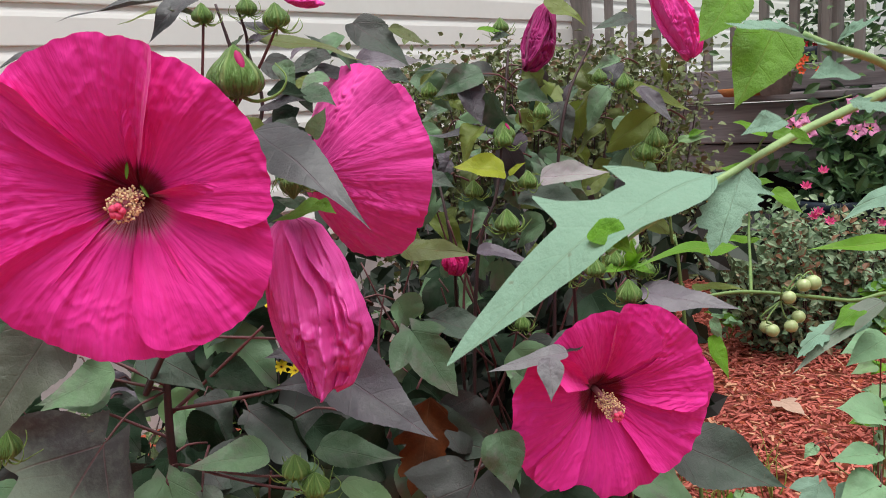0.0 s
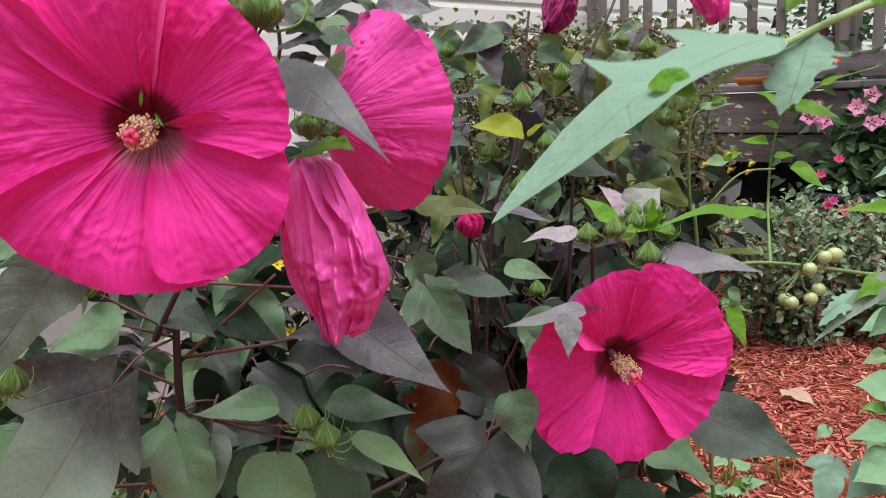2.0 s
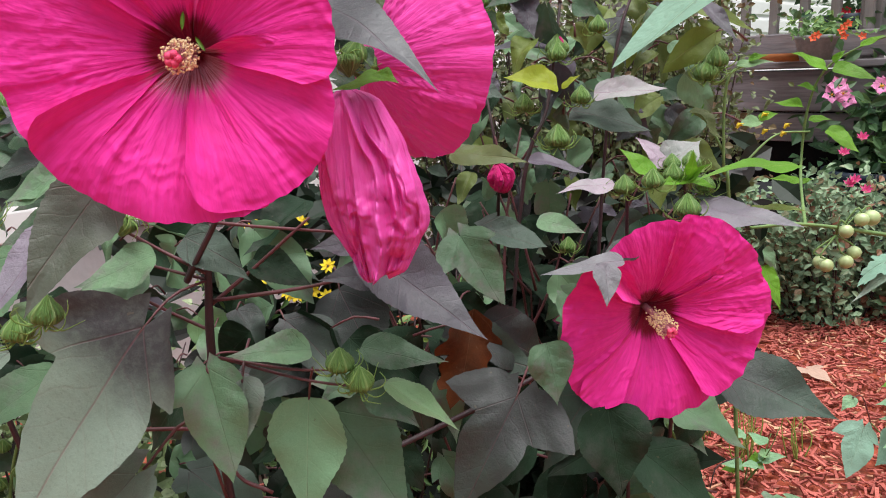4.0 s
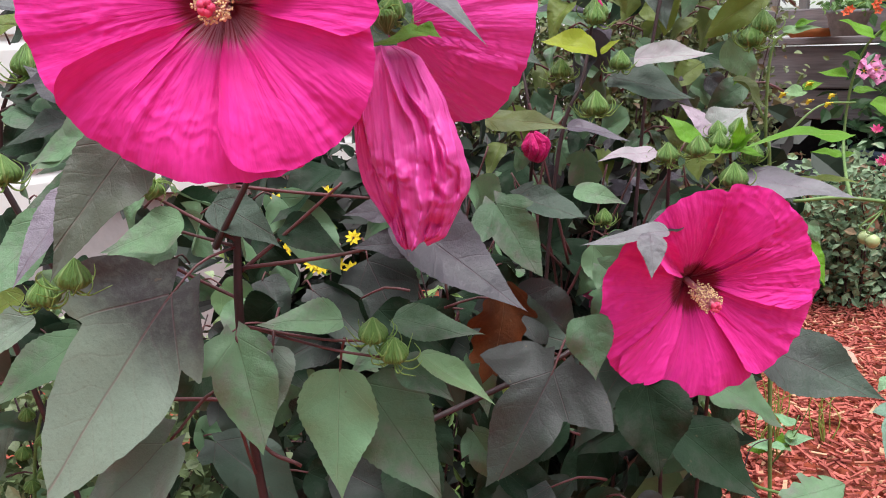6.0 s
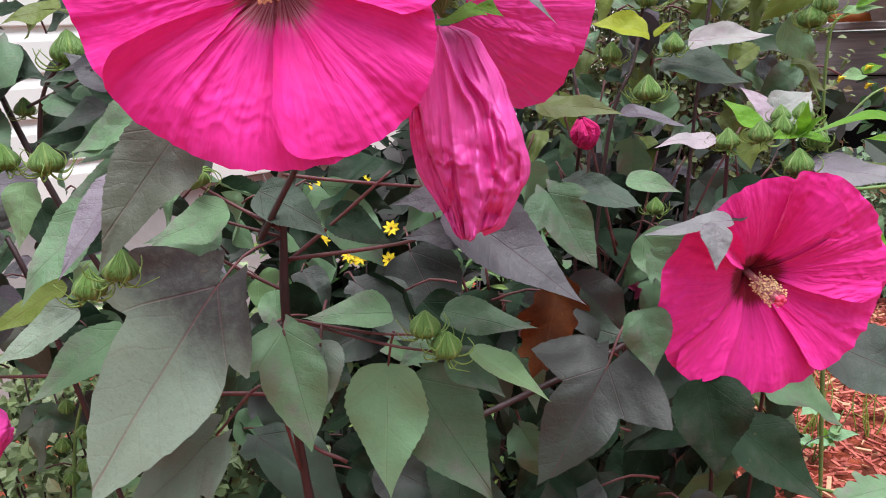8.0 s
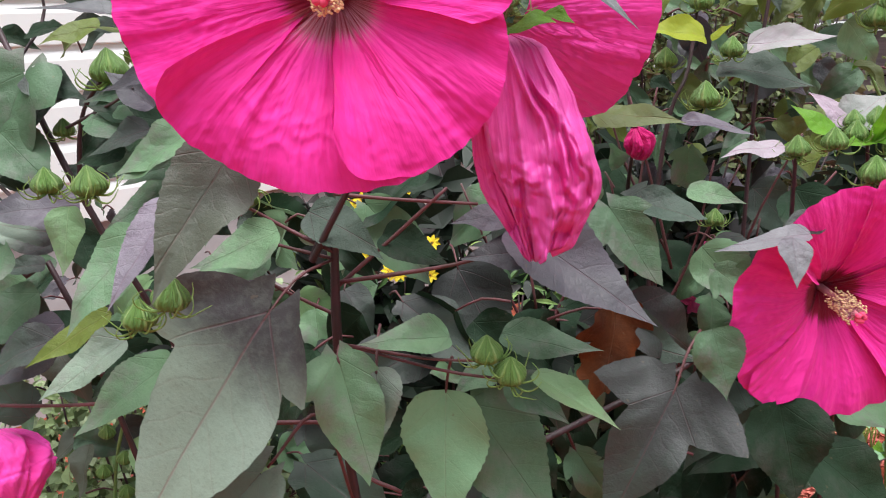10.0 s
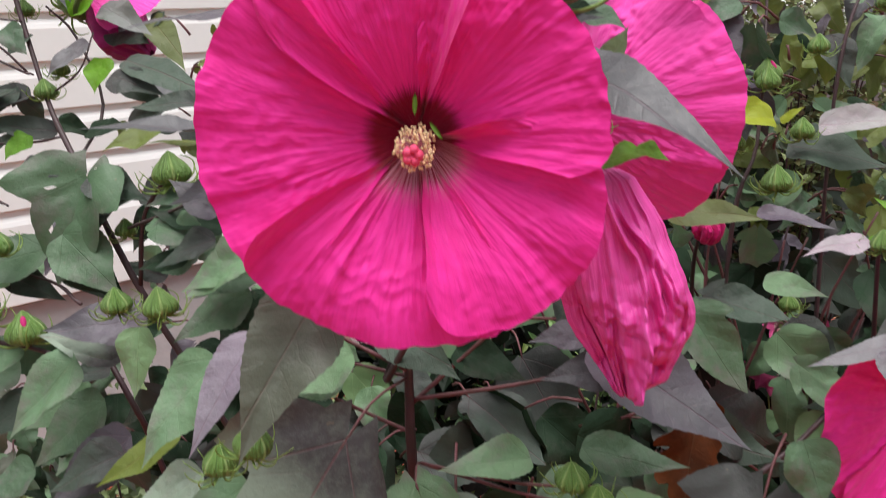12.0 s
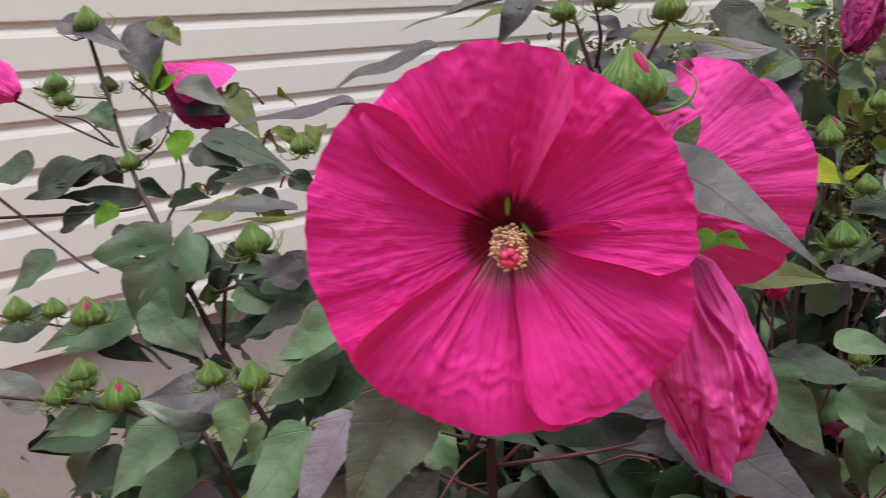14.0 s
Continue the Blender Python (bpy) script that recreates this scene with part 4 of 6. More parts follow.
part("wall_core", boxed((16.0, 0.16, 3.2)), SIDING, house, at=WALL_FRAME @ pose(2.0, 0.085, SIDING_FOOT + 1.6))
course = siding_mesh(-6.0, 10.0)
for k in range(24):
    part("siding_board", course, SIDING, house, at=WALL_FRAME @ pose(0, 0, SIDING_FOOT + LAP * k))
part("foundation", boxed((16.0, 0.2, 0.62)), FOUNDATION, house, "grey painted foundation", at=WALL_FRAME @ pose(2.0, 0.115, SIDING_FOOT - 0.315))

# ---- the deck beside the wall ----
RAIL_FOOT = ALONG * 3.83 + OUT * -2.50
RAIL_FRAME = Matrix.Translation(RAIL_FOOT) @ Matrix((OUT, ALONG, Vector((0, 0, 1)))).transposed().to_4x4()
DECK_Z = 0.97
deck = thing("deck", RAIL_FOOT, "weathered grey wooden deck with a baluster railing", "deck", kind="structure")
baluster = boxed((0.038, 0.038, 1.0), 0.003)
baluster_mesh = bpy.data.meshes.new("baluster")
baluster.to_mesh(baluster_mesh)
baluster.free()
for k in range(24):
    part("baluster", baluster_mesh, WOOD, deck, at=RAIL_FRAME @ pose(0.10 + 0.138 * k, 0, DECK_Z + 0.56, rz=(k * 37) % 5 - 2))
for x in (0.02, 1.34, 2.95):
    part("rail_post", boxed((0.09, 0.09, 2.1), 0.006), WOOD, deck, at=RAIL_FRAME @ pose(x, 0.07, DECK_Z + 0.05))
part("bottom_rail", boxed((3.4, 0.04, 0.115), 0.006), BOARD, deck, at=RAIL_FRAME @ pose(1.7, -0.042, DECK_Z + 0.068))
part("top_rail", boxed((3.4, 0.14, 0.04), 0.006), BOARD, deck, at=RAIL_FRAME @ pose(1.7, 0, DECK_Z + 1.08))
for k in range(14):
    part("deck_board", boxed((3.5, 0.136, 0.034), 0.005), BOARD, deck, at=RAIL_FRAME @ pose(1.75, -0.03 + 0.142 * k, DECK_Z - 0.017))
part("rim_board", boxed((3.5, 0.04, 0.19), 0.006), BOARD, deck, at=RAIL_FRAME @ pose(1.75, -0.05, DECK_Z - 0.135))
part("skirt_board", boxed((3.45, 0.022, 0.135), 0.005), BOARD, deck, at=RAIL_FRAME @ pose(1.72, -0.035, DECK_Z - 0.305))
# added sheet: paints the dark hollow under the deck
part("skirt_sheet", grid_mesh("skirt_sheet", lambda u, v: (1.72 + 1.72 * u, 0.02 + 0.012 * noise.noise((u * 9, v * 4, 0)), 0.75 * v), 60, 12), UNDER_DECK_SHADE, deck, "added black sheet that stands in for the shade under the deck", at=RAIL_FRAME)


# ---- the hibiscus in front: the stem with the great open bloom ----
front = thing("hibiscus_bush", (-0.287, 0.700, 0.563), "hibiscus bush with bronze leaves and magenta blooms", "bush")
stem(front, [(-0.235, 0.74, 0.0), (-0.281, 0.700, 0.569), (-0.279, 0.680, 0.736), (-0.272, 0.675, 0.841), (-0.288, 0.665, 0.817), (-0.222, 0.64, 0.93), (-0.226, 0.60, 1.00)], 0.0078, 0.0028, n=24)
great = bloom(front, (-0.227, 0.568, 1.008), (0.10, -0.99, -0.03), (0, 0, 1), 0.1075, (
    (172, 0.90, 1.07, (-0.03, -0.07), (0.0, 0.20), 0.8), (253, 0.88, 1.05, (-0.04, 0.05), (0.0, 0.14), 1.1), (321, 0.88, 1.06, (-0.05, 0.05), (0.0, 0.06), 1.0, 0.17, 0.35),
    (101, 0.66, 1.02, (0.05, 0.05), (-0.04, 0.26), 0.8), (33, 0.85, 0.97, (-0.06, 0.05), (0.0, 0.03), 0.8)), 0.66, 1.0, seed=3, pucker=1.0, pale=(253, 321), label="wide open magenta bloom with a dark red eye")
stem(front, [(-0.20, 0.69, 0.60), (0.02, 0.80, 0.66), (0.11, 0.84, 0.72), (0.142, 0.80, 0.745)], 0.005, 0.003)
second = bloom(front, (0.139, 0.791, 0.744), (0.25, -0.94, -0.12), (0, 0, 1), 0.108, (
    (184, 0.98, 1.03, (-0.03, 0.03), (0.12, 0.05), 0.8), (262, 0.95, 1.03, (-0.04, 0.01), (0.0, 0.05), 1.0), (350, 0.88, 1.04, (-0.03, 0.015), (0.0, 0.05), 1.0),
    (108, 0.64, 1.0, (0.09, 0.10), (0.28, 0.30), 0.9), (42, 0.92, 1.03, (0.02, 0.04), (0.10, 0.06), 0.8)), 0.58, 0.9, seed=8, label="open magenta bloom with a cream stamen")
third = bloom(front, (-0.129, 0.735, 0.997), (0.72, 0.69, 0.04), (0, 0, 1), 0.097, (
    (100, 0.90, 1.02, (0.0, 0.02), (0.0, 0.0), 0.6), (172, 0.95, 1.04, (0.05, 0.05), (0.0, 0.0), 0.7), (247, 0.90, 0.98, (-0.05, -0.06), (0.0, 0.0), 0.7),
    (318, 0.90, 1.0, (0.0, 0.0), (0.0, 0.0), 0.6), (30, 0.90, 1.0, (0.0, 0.0), (0.0, 0.0), 0.6)), 0.90, 0.8, material=PETAL_BACK, column=0, pucker=1.7, bell=1.5, seed=12, label="bright pink bloom seen from behind")
wilted_bloom(front, (-0.128, 0.606, 0.977), (-0.115, 0.600, 0.834), WILTED, 4, "wilted, folded pink bloom hanging down")
for sepal in ((0.004, 0.013, 10), (0.018, -0.001, -60)):
    part("sepal", grid_mesh("sepal", lambda u, v: (0.0014 * u * math.sin(math.pi * v) ** 0.5, 0.012 * v, 0.001 * u * u), 4, 6), SEPAL, great, "green sepal showing between the petals",
         Matrix.Translation((-0.227, 0.568, 1.008)) @ Matrix.Translation((sepal[0], -0.030, sepal[1])) @ pose(0, 0, 0, 80, 0, sepal[2] * 0.2) @ pose(0, 0, 0, 0, 0, -sepal[2] * 0.6))
leaf(front, "lime", (-0.098, 0.600, 0.985), (-0.136, 0.580, 0.978), 0.42, (0, -0.6, 0.8), fold=0.1)
leaf(front, "lime", (-0.103, 0.585, 0.989), (-0.085, 0.575, 0.981), 0.6, (0, -0.6, 0.8))

leaf(front, "fresh", (-0.113, 0.665, 1.037), (-0.096, 0.655, 1.059), 0.6, (0, -0.9, 0.3), name="sepal")
leaf(front, "mid", (-0.118, 0.665, 1.009), (-0.115, 0.655, 0.988), 0.5, (0, -0.9, 0.3), name="sepal")

# leaves round the great bloom
leaf(front, "brown", (-0.292, 0.552, 0.923), (-0.343, 0.497, 0.842), 0.5, (0.2, -0.9, 0.4), fold=0.4)
leaf(front, "lilac", (-0.354, 0.590, 0.884), (-0.388, 0.535, 0.823), 0.4, (-0.1, -0.85, 0.5))
leaf(front, "green", (-0.411, 0.640, 0.850), (-0.467, 0.600, 0.785), 0.52, (-0.1, -0.85, 0.5))
leaf(front, "sage", (-0.416, 0.600, 0.778), (-0.472, 0.570, 0.740), 0.48, (-0.1, -0.8, 0.6), fold=0.35)
leaf(front, "purple", (-0.546, 0.720, 0.750), (-0.625, 0.700, 0.686), 0.55, (0.1, -0.8, 0.6))
leaf(front, "mid", (-0.592, 0.760, 0.768), (-0.666, 0.740, 0.706), 0.6, (0, -0.8, 0.6))
leaf(front, "green", (-0.312, 0.660, 0.842), (-0.375, 0.640, 0.818), 0.6, (0, -0.75, 0.6))
leaf(front, "bronze", (-0.312, 0.622, 0.790), (-0.420, 0.572, 0.630), 1.0, (0.05, -0.8, 0.6), "lobed", stalk=(-0.274, 0.675, 0.815))
leaf(front, "sage", (-0.333, 0.620, 0.657), (-0.407, 0.590, 0.588), 1.1, (0, -0.7, 0.7), "lobed_wide")
leaf(front, "green", (-0.266, 0.630, 0.750), (-0.240, 0.600, 0.662), 0.9, (0.1, -0.85, 0.5), "lobed", stalk=(-0.272, 0.675, 0.742))
leaf(front, "sage", (-0.238, 0.635, 0.738), (-0.237, 0.610, 0.676), 0.62, (0.1, -0.85, 0.5), stalk=(-0.240, 0.672, 0.760))
leaf(front, "soft", (-0.190, 0.670, 0.701), (-0.194, 0.640, 0.590), 0.62, (0, -0.75, 0.65), stalk=(-0.182, 0.660, 0.736))
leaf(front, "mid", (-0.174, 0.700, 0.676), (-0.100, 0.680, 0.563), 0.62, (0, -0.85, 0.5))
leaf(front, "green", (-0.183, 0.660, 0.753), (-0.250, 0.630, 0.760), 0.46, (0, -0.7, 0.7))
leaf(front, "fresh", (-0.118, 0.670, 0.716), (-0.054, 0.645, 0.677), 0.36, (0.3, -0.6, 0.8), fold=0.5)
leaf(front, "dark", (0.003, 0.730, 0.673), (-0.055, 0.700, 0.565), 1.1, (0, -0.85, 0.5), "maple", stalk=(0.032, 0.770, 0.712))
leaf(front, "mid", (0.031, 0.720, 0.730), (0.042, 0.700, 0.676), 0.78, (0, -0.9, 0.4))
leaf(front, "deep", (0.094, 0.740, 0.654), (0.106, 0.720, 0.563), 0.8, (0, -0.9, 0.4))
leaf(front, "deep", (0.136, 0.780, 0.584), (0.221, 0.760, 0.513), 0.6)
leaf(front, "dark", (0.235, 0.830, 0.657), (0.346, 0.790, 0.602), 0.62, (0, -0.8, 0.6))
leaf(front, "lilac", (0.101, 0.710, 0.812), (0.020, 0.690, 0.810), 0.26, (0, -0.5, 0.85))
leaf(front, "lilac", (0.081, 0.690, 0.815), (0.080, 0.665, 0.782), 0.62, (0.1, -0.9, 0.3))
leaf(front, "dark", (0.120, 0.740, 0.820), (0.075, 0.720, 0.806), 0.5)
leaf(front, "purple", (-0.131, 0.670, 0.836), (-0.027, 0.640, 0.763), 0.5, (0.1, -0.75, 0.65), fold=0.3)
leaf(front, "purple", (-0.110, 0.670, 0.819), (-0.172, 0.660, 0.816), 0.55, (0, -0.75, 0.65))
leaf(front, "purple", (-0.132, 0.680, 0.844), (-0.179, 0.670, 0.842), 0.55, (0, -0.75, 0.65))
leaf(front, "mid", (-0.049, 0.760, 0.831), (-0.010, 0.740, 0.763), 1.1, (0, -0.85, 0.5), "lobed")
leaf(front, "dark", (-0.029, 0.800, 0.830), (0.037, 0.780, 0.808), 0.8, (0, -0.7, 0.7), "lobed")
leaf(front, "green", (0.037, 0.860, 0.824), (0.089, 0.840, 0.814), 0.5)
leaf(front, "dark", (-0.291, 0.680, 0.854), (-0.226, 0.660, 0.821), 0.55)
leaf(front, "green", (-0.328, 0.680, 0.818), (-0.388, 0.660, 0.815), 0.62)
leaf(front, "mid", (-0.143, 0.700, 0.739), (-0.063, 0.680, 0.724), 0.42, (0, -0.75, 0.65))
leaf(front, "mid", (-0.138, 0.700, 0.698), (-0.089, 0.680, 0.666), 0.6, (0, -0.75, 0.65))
leaf(front, "green", (-0.150, 0.720, 0.706), (-0.189, 0.700, 0.681), 0.6, (0, -0.75, 0.65))
leaf(front, "deep", (-0.237, 0.700, 0.827), (-0.183, 0.690, 0.800), 0.6)
leaf(front, "purple", (-0.151, 0.620, 1.046), (-0.067, 0.525, 0.977), 0.32, (0.30, -0.9, 0.42), droop=0.35)
leaf(front, "dark", (-0.075, 0.720, 1.132), (-0.026, 0.700, 1.089), 0.6, (0, -0.6, 0.8))
leaf(front, "olive", (-0.156, 0.660, 1.121), (-0.056, 0.640, 1.096), 0.22, (0, -0.3, 0.95))
leaf(front, "purple", (-0.213, 0.640, 1.152), (-0.290, 0.610, 1.138), 0.25, (0, -0.4, 0.9))
leaf(front, "olive", (-0.213, 0.660, 1.150), (-0.256, 0.640, 1.136), 0.3, (0, -0.4, 0.9))
leaf(front, "olive", (-0.043, 0.720, 1.126), (-0.009, 0.700, 1.104), 0.3)
leaf(front, "deep", (-0.147, 0.680, 1.078), (-0.112, 0.660, 1.070), 0.5)
leaf(front, "purple", (-0.341, 0.660, 1.096), (-0.432, 0.620, 1.090), 0.34, (0, -0.35, 0.95))
leaf(front, "purple", (-0.269, 0.630, 1.128), (-0.342, 0.600, 1.103), 0.32, (0, -0.5, 0.85))
leaf(front, "purple", (-0.432, 0.740, 1.011), (-0.539, 0.720, 1.026), 0.3, (0, -0.3, 0.95))
leaf(front, "olive", (-0.445, 0.760, 1.001), (-0.498, 0.740, 1.009), 0.25, (0, -0.3, 0.95))
leaf(front, "dead", (-0.037, 0.790, 0.746), (-0.056, 0.770, 0.648), 0.6, (0.2, -0.8, 0.5), "toothed", 0.5, 0.3, 3.0)
leaf(front, "green", (-0.398, 0.720, 0.913), (-0.462, 0.700, 0.883), 0.55)

leaf(front, "purple", (-0.154, 0.670, 1.064), (-0.112, 0.650, 1.068), 0.5, (0, -0.6, 0.8))
leaf(front, "olive", (-0.170, 0.660, 1.054), (-0.137, 0.640, 1.021), 0.4, (0, -0.7, 0.7))
leaf(front, "dark", (-0.160, 0.700, 1.032), (-0.120, 0.690, 1.013), 0.6)
leaf(front, "green", (-0.139, 0.690, 1.101), (-0.126, 0.680, 1.074), 0.6)
leaf(front, "purple", (-0.166, 0.700, 1.079), (-0.192, 0.690, 1.109), 0.4)
leaf(front, "dark", (-0.139, 0.740, 1.048), (-0.170, 0.730, 1.040), 0.6)
leaf(front, "mid", (-0.128, 0.680, 0.975), (-0.152, 0.670, 0.984), 0.6)
leaf(front, "deep", (-0.125, 0.720, 0.991), (-0.150, 0.710, 1.014), 0.7)
leaf(front, "olive", (-0.120, 0.740, 1.088), (-0.150, 0.730, 1.074), 0.4)
leaf(front, "dark", (-0.105, 0.760, 1.109), (-0.137, 0.750, 1.095), 0.6)
leaf(front, "dark", (-0.173, 0.790, 1.108), (-0.122, 0.770, 1.081), 0.5)
leaf(front, "purple", (-0.134, 0.790, 1.078), (-0.174, 0.770, 1.069), 0.45)
leaf(front, "dark", (-0.119, 0.790, 1.112), (-0.154, 0.770, 1.089), 0.5)
leaf(front, "deep", (-0.150, 0.790, 1.062), (-0.173, 0.770, 1.031), 0.6)
leaf(front, "deep", (-0.137, 0.790, 1.038), (-0.164, 0.770, 1.007), 0.6)
leaf(front, "mid", (-0.169, 0.790, 1.001), (-0.140, 0.770, 0.972), 0.6)
leaf(front, "dark", (-0.178, 0.790, 1.024), (-0.140, 0.770, 1.048), 0.5)
leaf(front, "green", (-0.097, 0.790, 1.129), (-0.122, 0.770, 1.097), 0.5)
leaf(front, "purple", (-0.123, 0.790, 1.099), (-0.078, 0.770, 1.079), 0.35)
leaf(front, "deep", (-0.171, 0.790, 0.972), (-0.187, 0.770, 0.947), 0.6)
leaf(front, "dark", (-0.100, 0.790, 1.108), (-0.128, 0.770, 1.130), 0.45)
leaf(front, "deep", (-0.147, 0.790, 1.090), (-0.125, 0.770, 1.055), 0.6)
leaf(front, "purple", (-0.180, 0.790, 1.050), (-0.150, 0.770, 1.024), 0.5)
bud(front, (-0.126, 0.660, 1.010), 0.013, (0.3, -0.2, 0.9), 9)
bud(front, (-0.132, 0.650, 0.993), 0.012, (0.1, -0.2, -0.9), 9)
stem(front, [(-0.20, 0.66, 0.93), (-0.175, 0.680, 1.022), (-0.158, 0.690, 1.064), (-0.165, 0.690, 1.112)], 0.0035, 0.002, n=12)
stem(front, [(-0.165, 0.680, 1.045), (-0.139, 0.680, 1.039), (-0.113, 0.670, 1.035)], 0.003, 0.0025, n=8)

# shoots above and behind the great bloom
leaf(front, "purple", (-0.197, 0.660, 1.159), (-0.234, 0.640, 1.121), 0.5, (0, -0.75, 0.65))
leaf(front, "olive", (-0.218, 0.660, 1.148), (-0.182, 0.640, 1.135), 0.3, (0, -0.4, 0.9))
leaf(front, "purple", (-0.157, 0.660, 1.116), (-0.132, 0.640, 1.121), 0.5, (0, -0.75, 0.65))
leaf(front, "lilac", (-0.130, 0.700, 1.106), (-0.106, 0.680, 1.117), 0.45, (0, -0.75, 0.65))
leaf(front, "lilac", (-0.085, 0.800, 1.099), (-0.014, 0.780, 1.100), 0.42, (0, -0.75, 0.65))
leaf(front, "mid", (-0.123, 0.720, 1.079), (-0.096, 0.700, 1.059), 0.6, (0, -0.75, 0.65))
leaf(front, "green", (-0.108, 0.740, 1.090), (-0.132, 0.720, 1.074), 0.6, (0, -0.75, 0.65))
leaf(front, "mid", (-0.082, 0.780, 1.092), (-0.104, 0.760, 1.116), 0.5, (0, -0.75, 0.65))
leaf(front, "dark", (-0.061, 0.820, 1.090), (-0.031, 0.800, 1.077), 0.6, (0, -0.75, 0.65))
leaf(front, "olive", (-0.023, 0.840, 1.075), (-0.002, 0.820, 1.091), 0.4, (0, -0.75, 0.65))
stem(front, [(-0.168, 0.660, 1.096), (-0.174, 0.660, 1.123), (-0.180, 0.660, 1.149)], 0.0026, 0.0016, n=8)
stem(front, [(-0.165, 0.680, 1.100), (-0.160, 0.670, 1.121), (-0.163, 0.660, 1.147)], 0.0026, 0.0016, n=8)

leaf(front, "mid", (-0.186, 0.700, 1.108), (-0.163, 0.680, 1.127), 0.6, (0, -0.75, 0.65))
leaf(front, "purple", (-0.144, 0.690, 1.121), (-0.168, 0.670, 1.137), 0.55, (0, -0.75, 0.65))

# buds of the front bush
bud(front, (-0.147, 0.570, 1.094), 0.0245, (0.05, 0, 1), 3, stalk=(-0.20, 0.62, 1.00), tip=PETAL_BACK)
bud(front, (-0.120, 0.600, 1.132), 0.012, stalk=(-0.17, 0.63, 1.06))
bud(front, (-0.183, 0.630, 1.141), 0.010, stalk=(-0.20, 0.64, 1.05))
bud(front, (-0.155, 0.660, 1.148), 0.010)
bud(front, (-0.152, 0.630, 0.757), 0.0145, (0.05, -0.1, 1), 9, stalk=(-0.271, 0.675, 0.742))
bud(front, (-0.135, 0.625, 0.742), 0.0145, (0.1, -0.25, 1), 9, stalk=(-0.271, 0.675, 0.742))
bud(front, (-0.371, 0.545, 0.820), 0.0135, (0.1, 0, 1), 8)
bud(front, (-0.344, 0.540, 0.835), 0.0145, (0.25, 0, 1), 6)
bud(front, (-0.336, 0.660, 0.866), 0.012, (-0.3, 0, -0.6), 10)

stem(front, [(-0.273, 0.675, 0.821), (-0.315, 0.680, 0.843), (-0.340, 0.670, 0.863)], 0.003, 0.002, RED_STEM)
stem(front, [(-0.276, 0.680, 0.789), (-0.229, 0.690, 0.826), (-0.181, 0.690, 0.866)], 0.003, 0.002, RED_STEM)
stem(front, [(-0.275, 0.680, 0.794), (-0.178, 0.680, 0.806), (-0.128, 0.680, 0.821)], 0.003, 0.002, RED_STEM)
stem(front, [(-0.275, 0.680, 0.814), (-0.312, 0.680, 0.825), (-0.346, 0.670, 0.839)], 0.0025, 0.002, RED_STEM)
stem(front, [(-0.275, 0.680, 0.765), (-0.311, 0.680, 0.784), (-0.333, 0.670, 0.802)], 0.0025, 0.002, RED_STEM)
stem(front, [(-0.270, 0.680, 0.867), (-0.226, 0.690, 0.859), (-0.157, 0.690, 0.852)], 0.0025, 0.002, RED_STEM)
stem(front, [(-0.282, 0.690, 0.588), (-0.295, 0.660, 0.687), (-0.333, 0.630, 0.656)], 0.0025, 0.002, RED_STEM)
stem(front, [(-0.357, 0.660, 0.680), (-0.296, 0.690, 0.664), (-0.279, 0.700, 0.648)], 0.003, 0.003, RED_STEM)
stem(front, [(-0.240, 0.700, 0.590), (-0.277, 0.700, 0.618), (-0.277, 0.680, 0.725)], 0.003, 0.0025, RED_STEM)

# ---- the hibiscus behind it ----
back = thing("hibiscus_bush", (0.05, 1.0, 0.0), "taller green hibiscus bush with many pointed buds", "bush")
for pts in ([(-0.02, 1.02, 0.0), (0.021, 0.960, 0.785), (0.061, 0.980, 0.946), (0.090, 1.050, 1.115)], [(0.10, 1.05, 0.0), (0.12, 1.0, 0.6), (0.144, 1.000, 0.988), (0.202, 1.050, 1.128)],
            [(0.18, 1.0, 0.0), (0.135, 0.860, 0.778), (0.134, 0.840, 0.855)], [(0.2, 1.0, 0.0), (0.197, 0.860, 0.738), (0.184, 0.820, 0.879)], [(0.02, 1.1, 0.0), (0.0, 1.05, 0.7), (-0.002, 0.970, 0.872), (-0.022, 1.020, 1.007)]):
    stem(back, pts, 0.0046, 0.0024, n=20)
closed_bloom(back, (0.005, 0.940, 0.844), (-0.004, 0.930, 0.879), 0.030, CRIMSON, 21, "small tightly furled crimson bloom", 1.0, 7, deep=1.0)
bud(back, (0.030, 0.950, 0.951), 0.014)
bud(back, (0.097, 0.950, 0.958), 0.014)
bud(back, (0.067, 0.930, 0.913), 0.018, bracts=9)
bud(back, (0.079, 0.930, 0.782), 0.012)
bud(back, (0.072, 0.980, 1.009), 0.015, bracts=5)
bud(back, (0.252, 0.980, 0.982), 0.018)
bud(back, (0.121, 0.810, 0.871), 0.013, bracts=9)
bud(back, (0.145, 0.790, 0.879), 0.013, bracts=9)
bud(back, (0.171, 0.820, 0.891), 0.011, bracts=10)
bud(back, (0.191, 0.820, 0.892), 0.013, bracts=10)
bud(back, (0.180, 0.790, 0.851), 0.016, bracts=9)
bud(back, (0.121, 0.980, 1.039), 0.013)
bud(back, (0.074, 0.990, 1.017), 0.017, bracts=4, tip=PETAL_BACK)
bud(back, (0.234, 1.020, 1.067), 0.014)
bud(back, (0.206, 1.040, 1.077), 0.012)
bud(back, (0.262, 0.980, 0.996), 0.017)
bud(back, (0.082, 1.060, 1.151), 0.013, bracts=10)
bud(back, (-0.017, 1.030, 1.075), 0.013)
bud(back, (0.012, 1.030, 1.069), 0.011)
leaf(back, "lime", (0.186, 0.810, 0.870), (0.202, 0.790, 0.891), 0.35, (0, -0.75, 0.65))
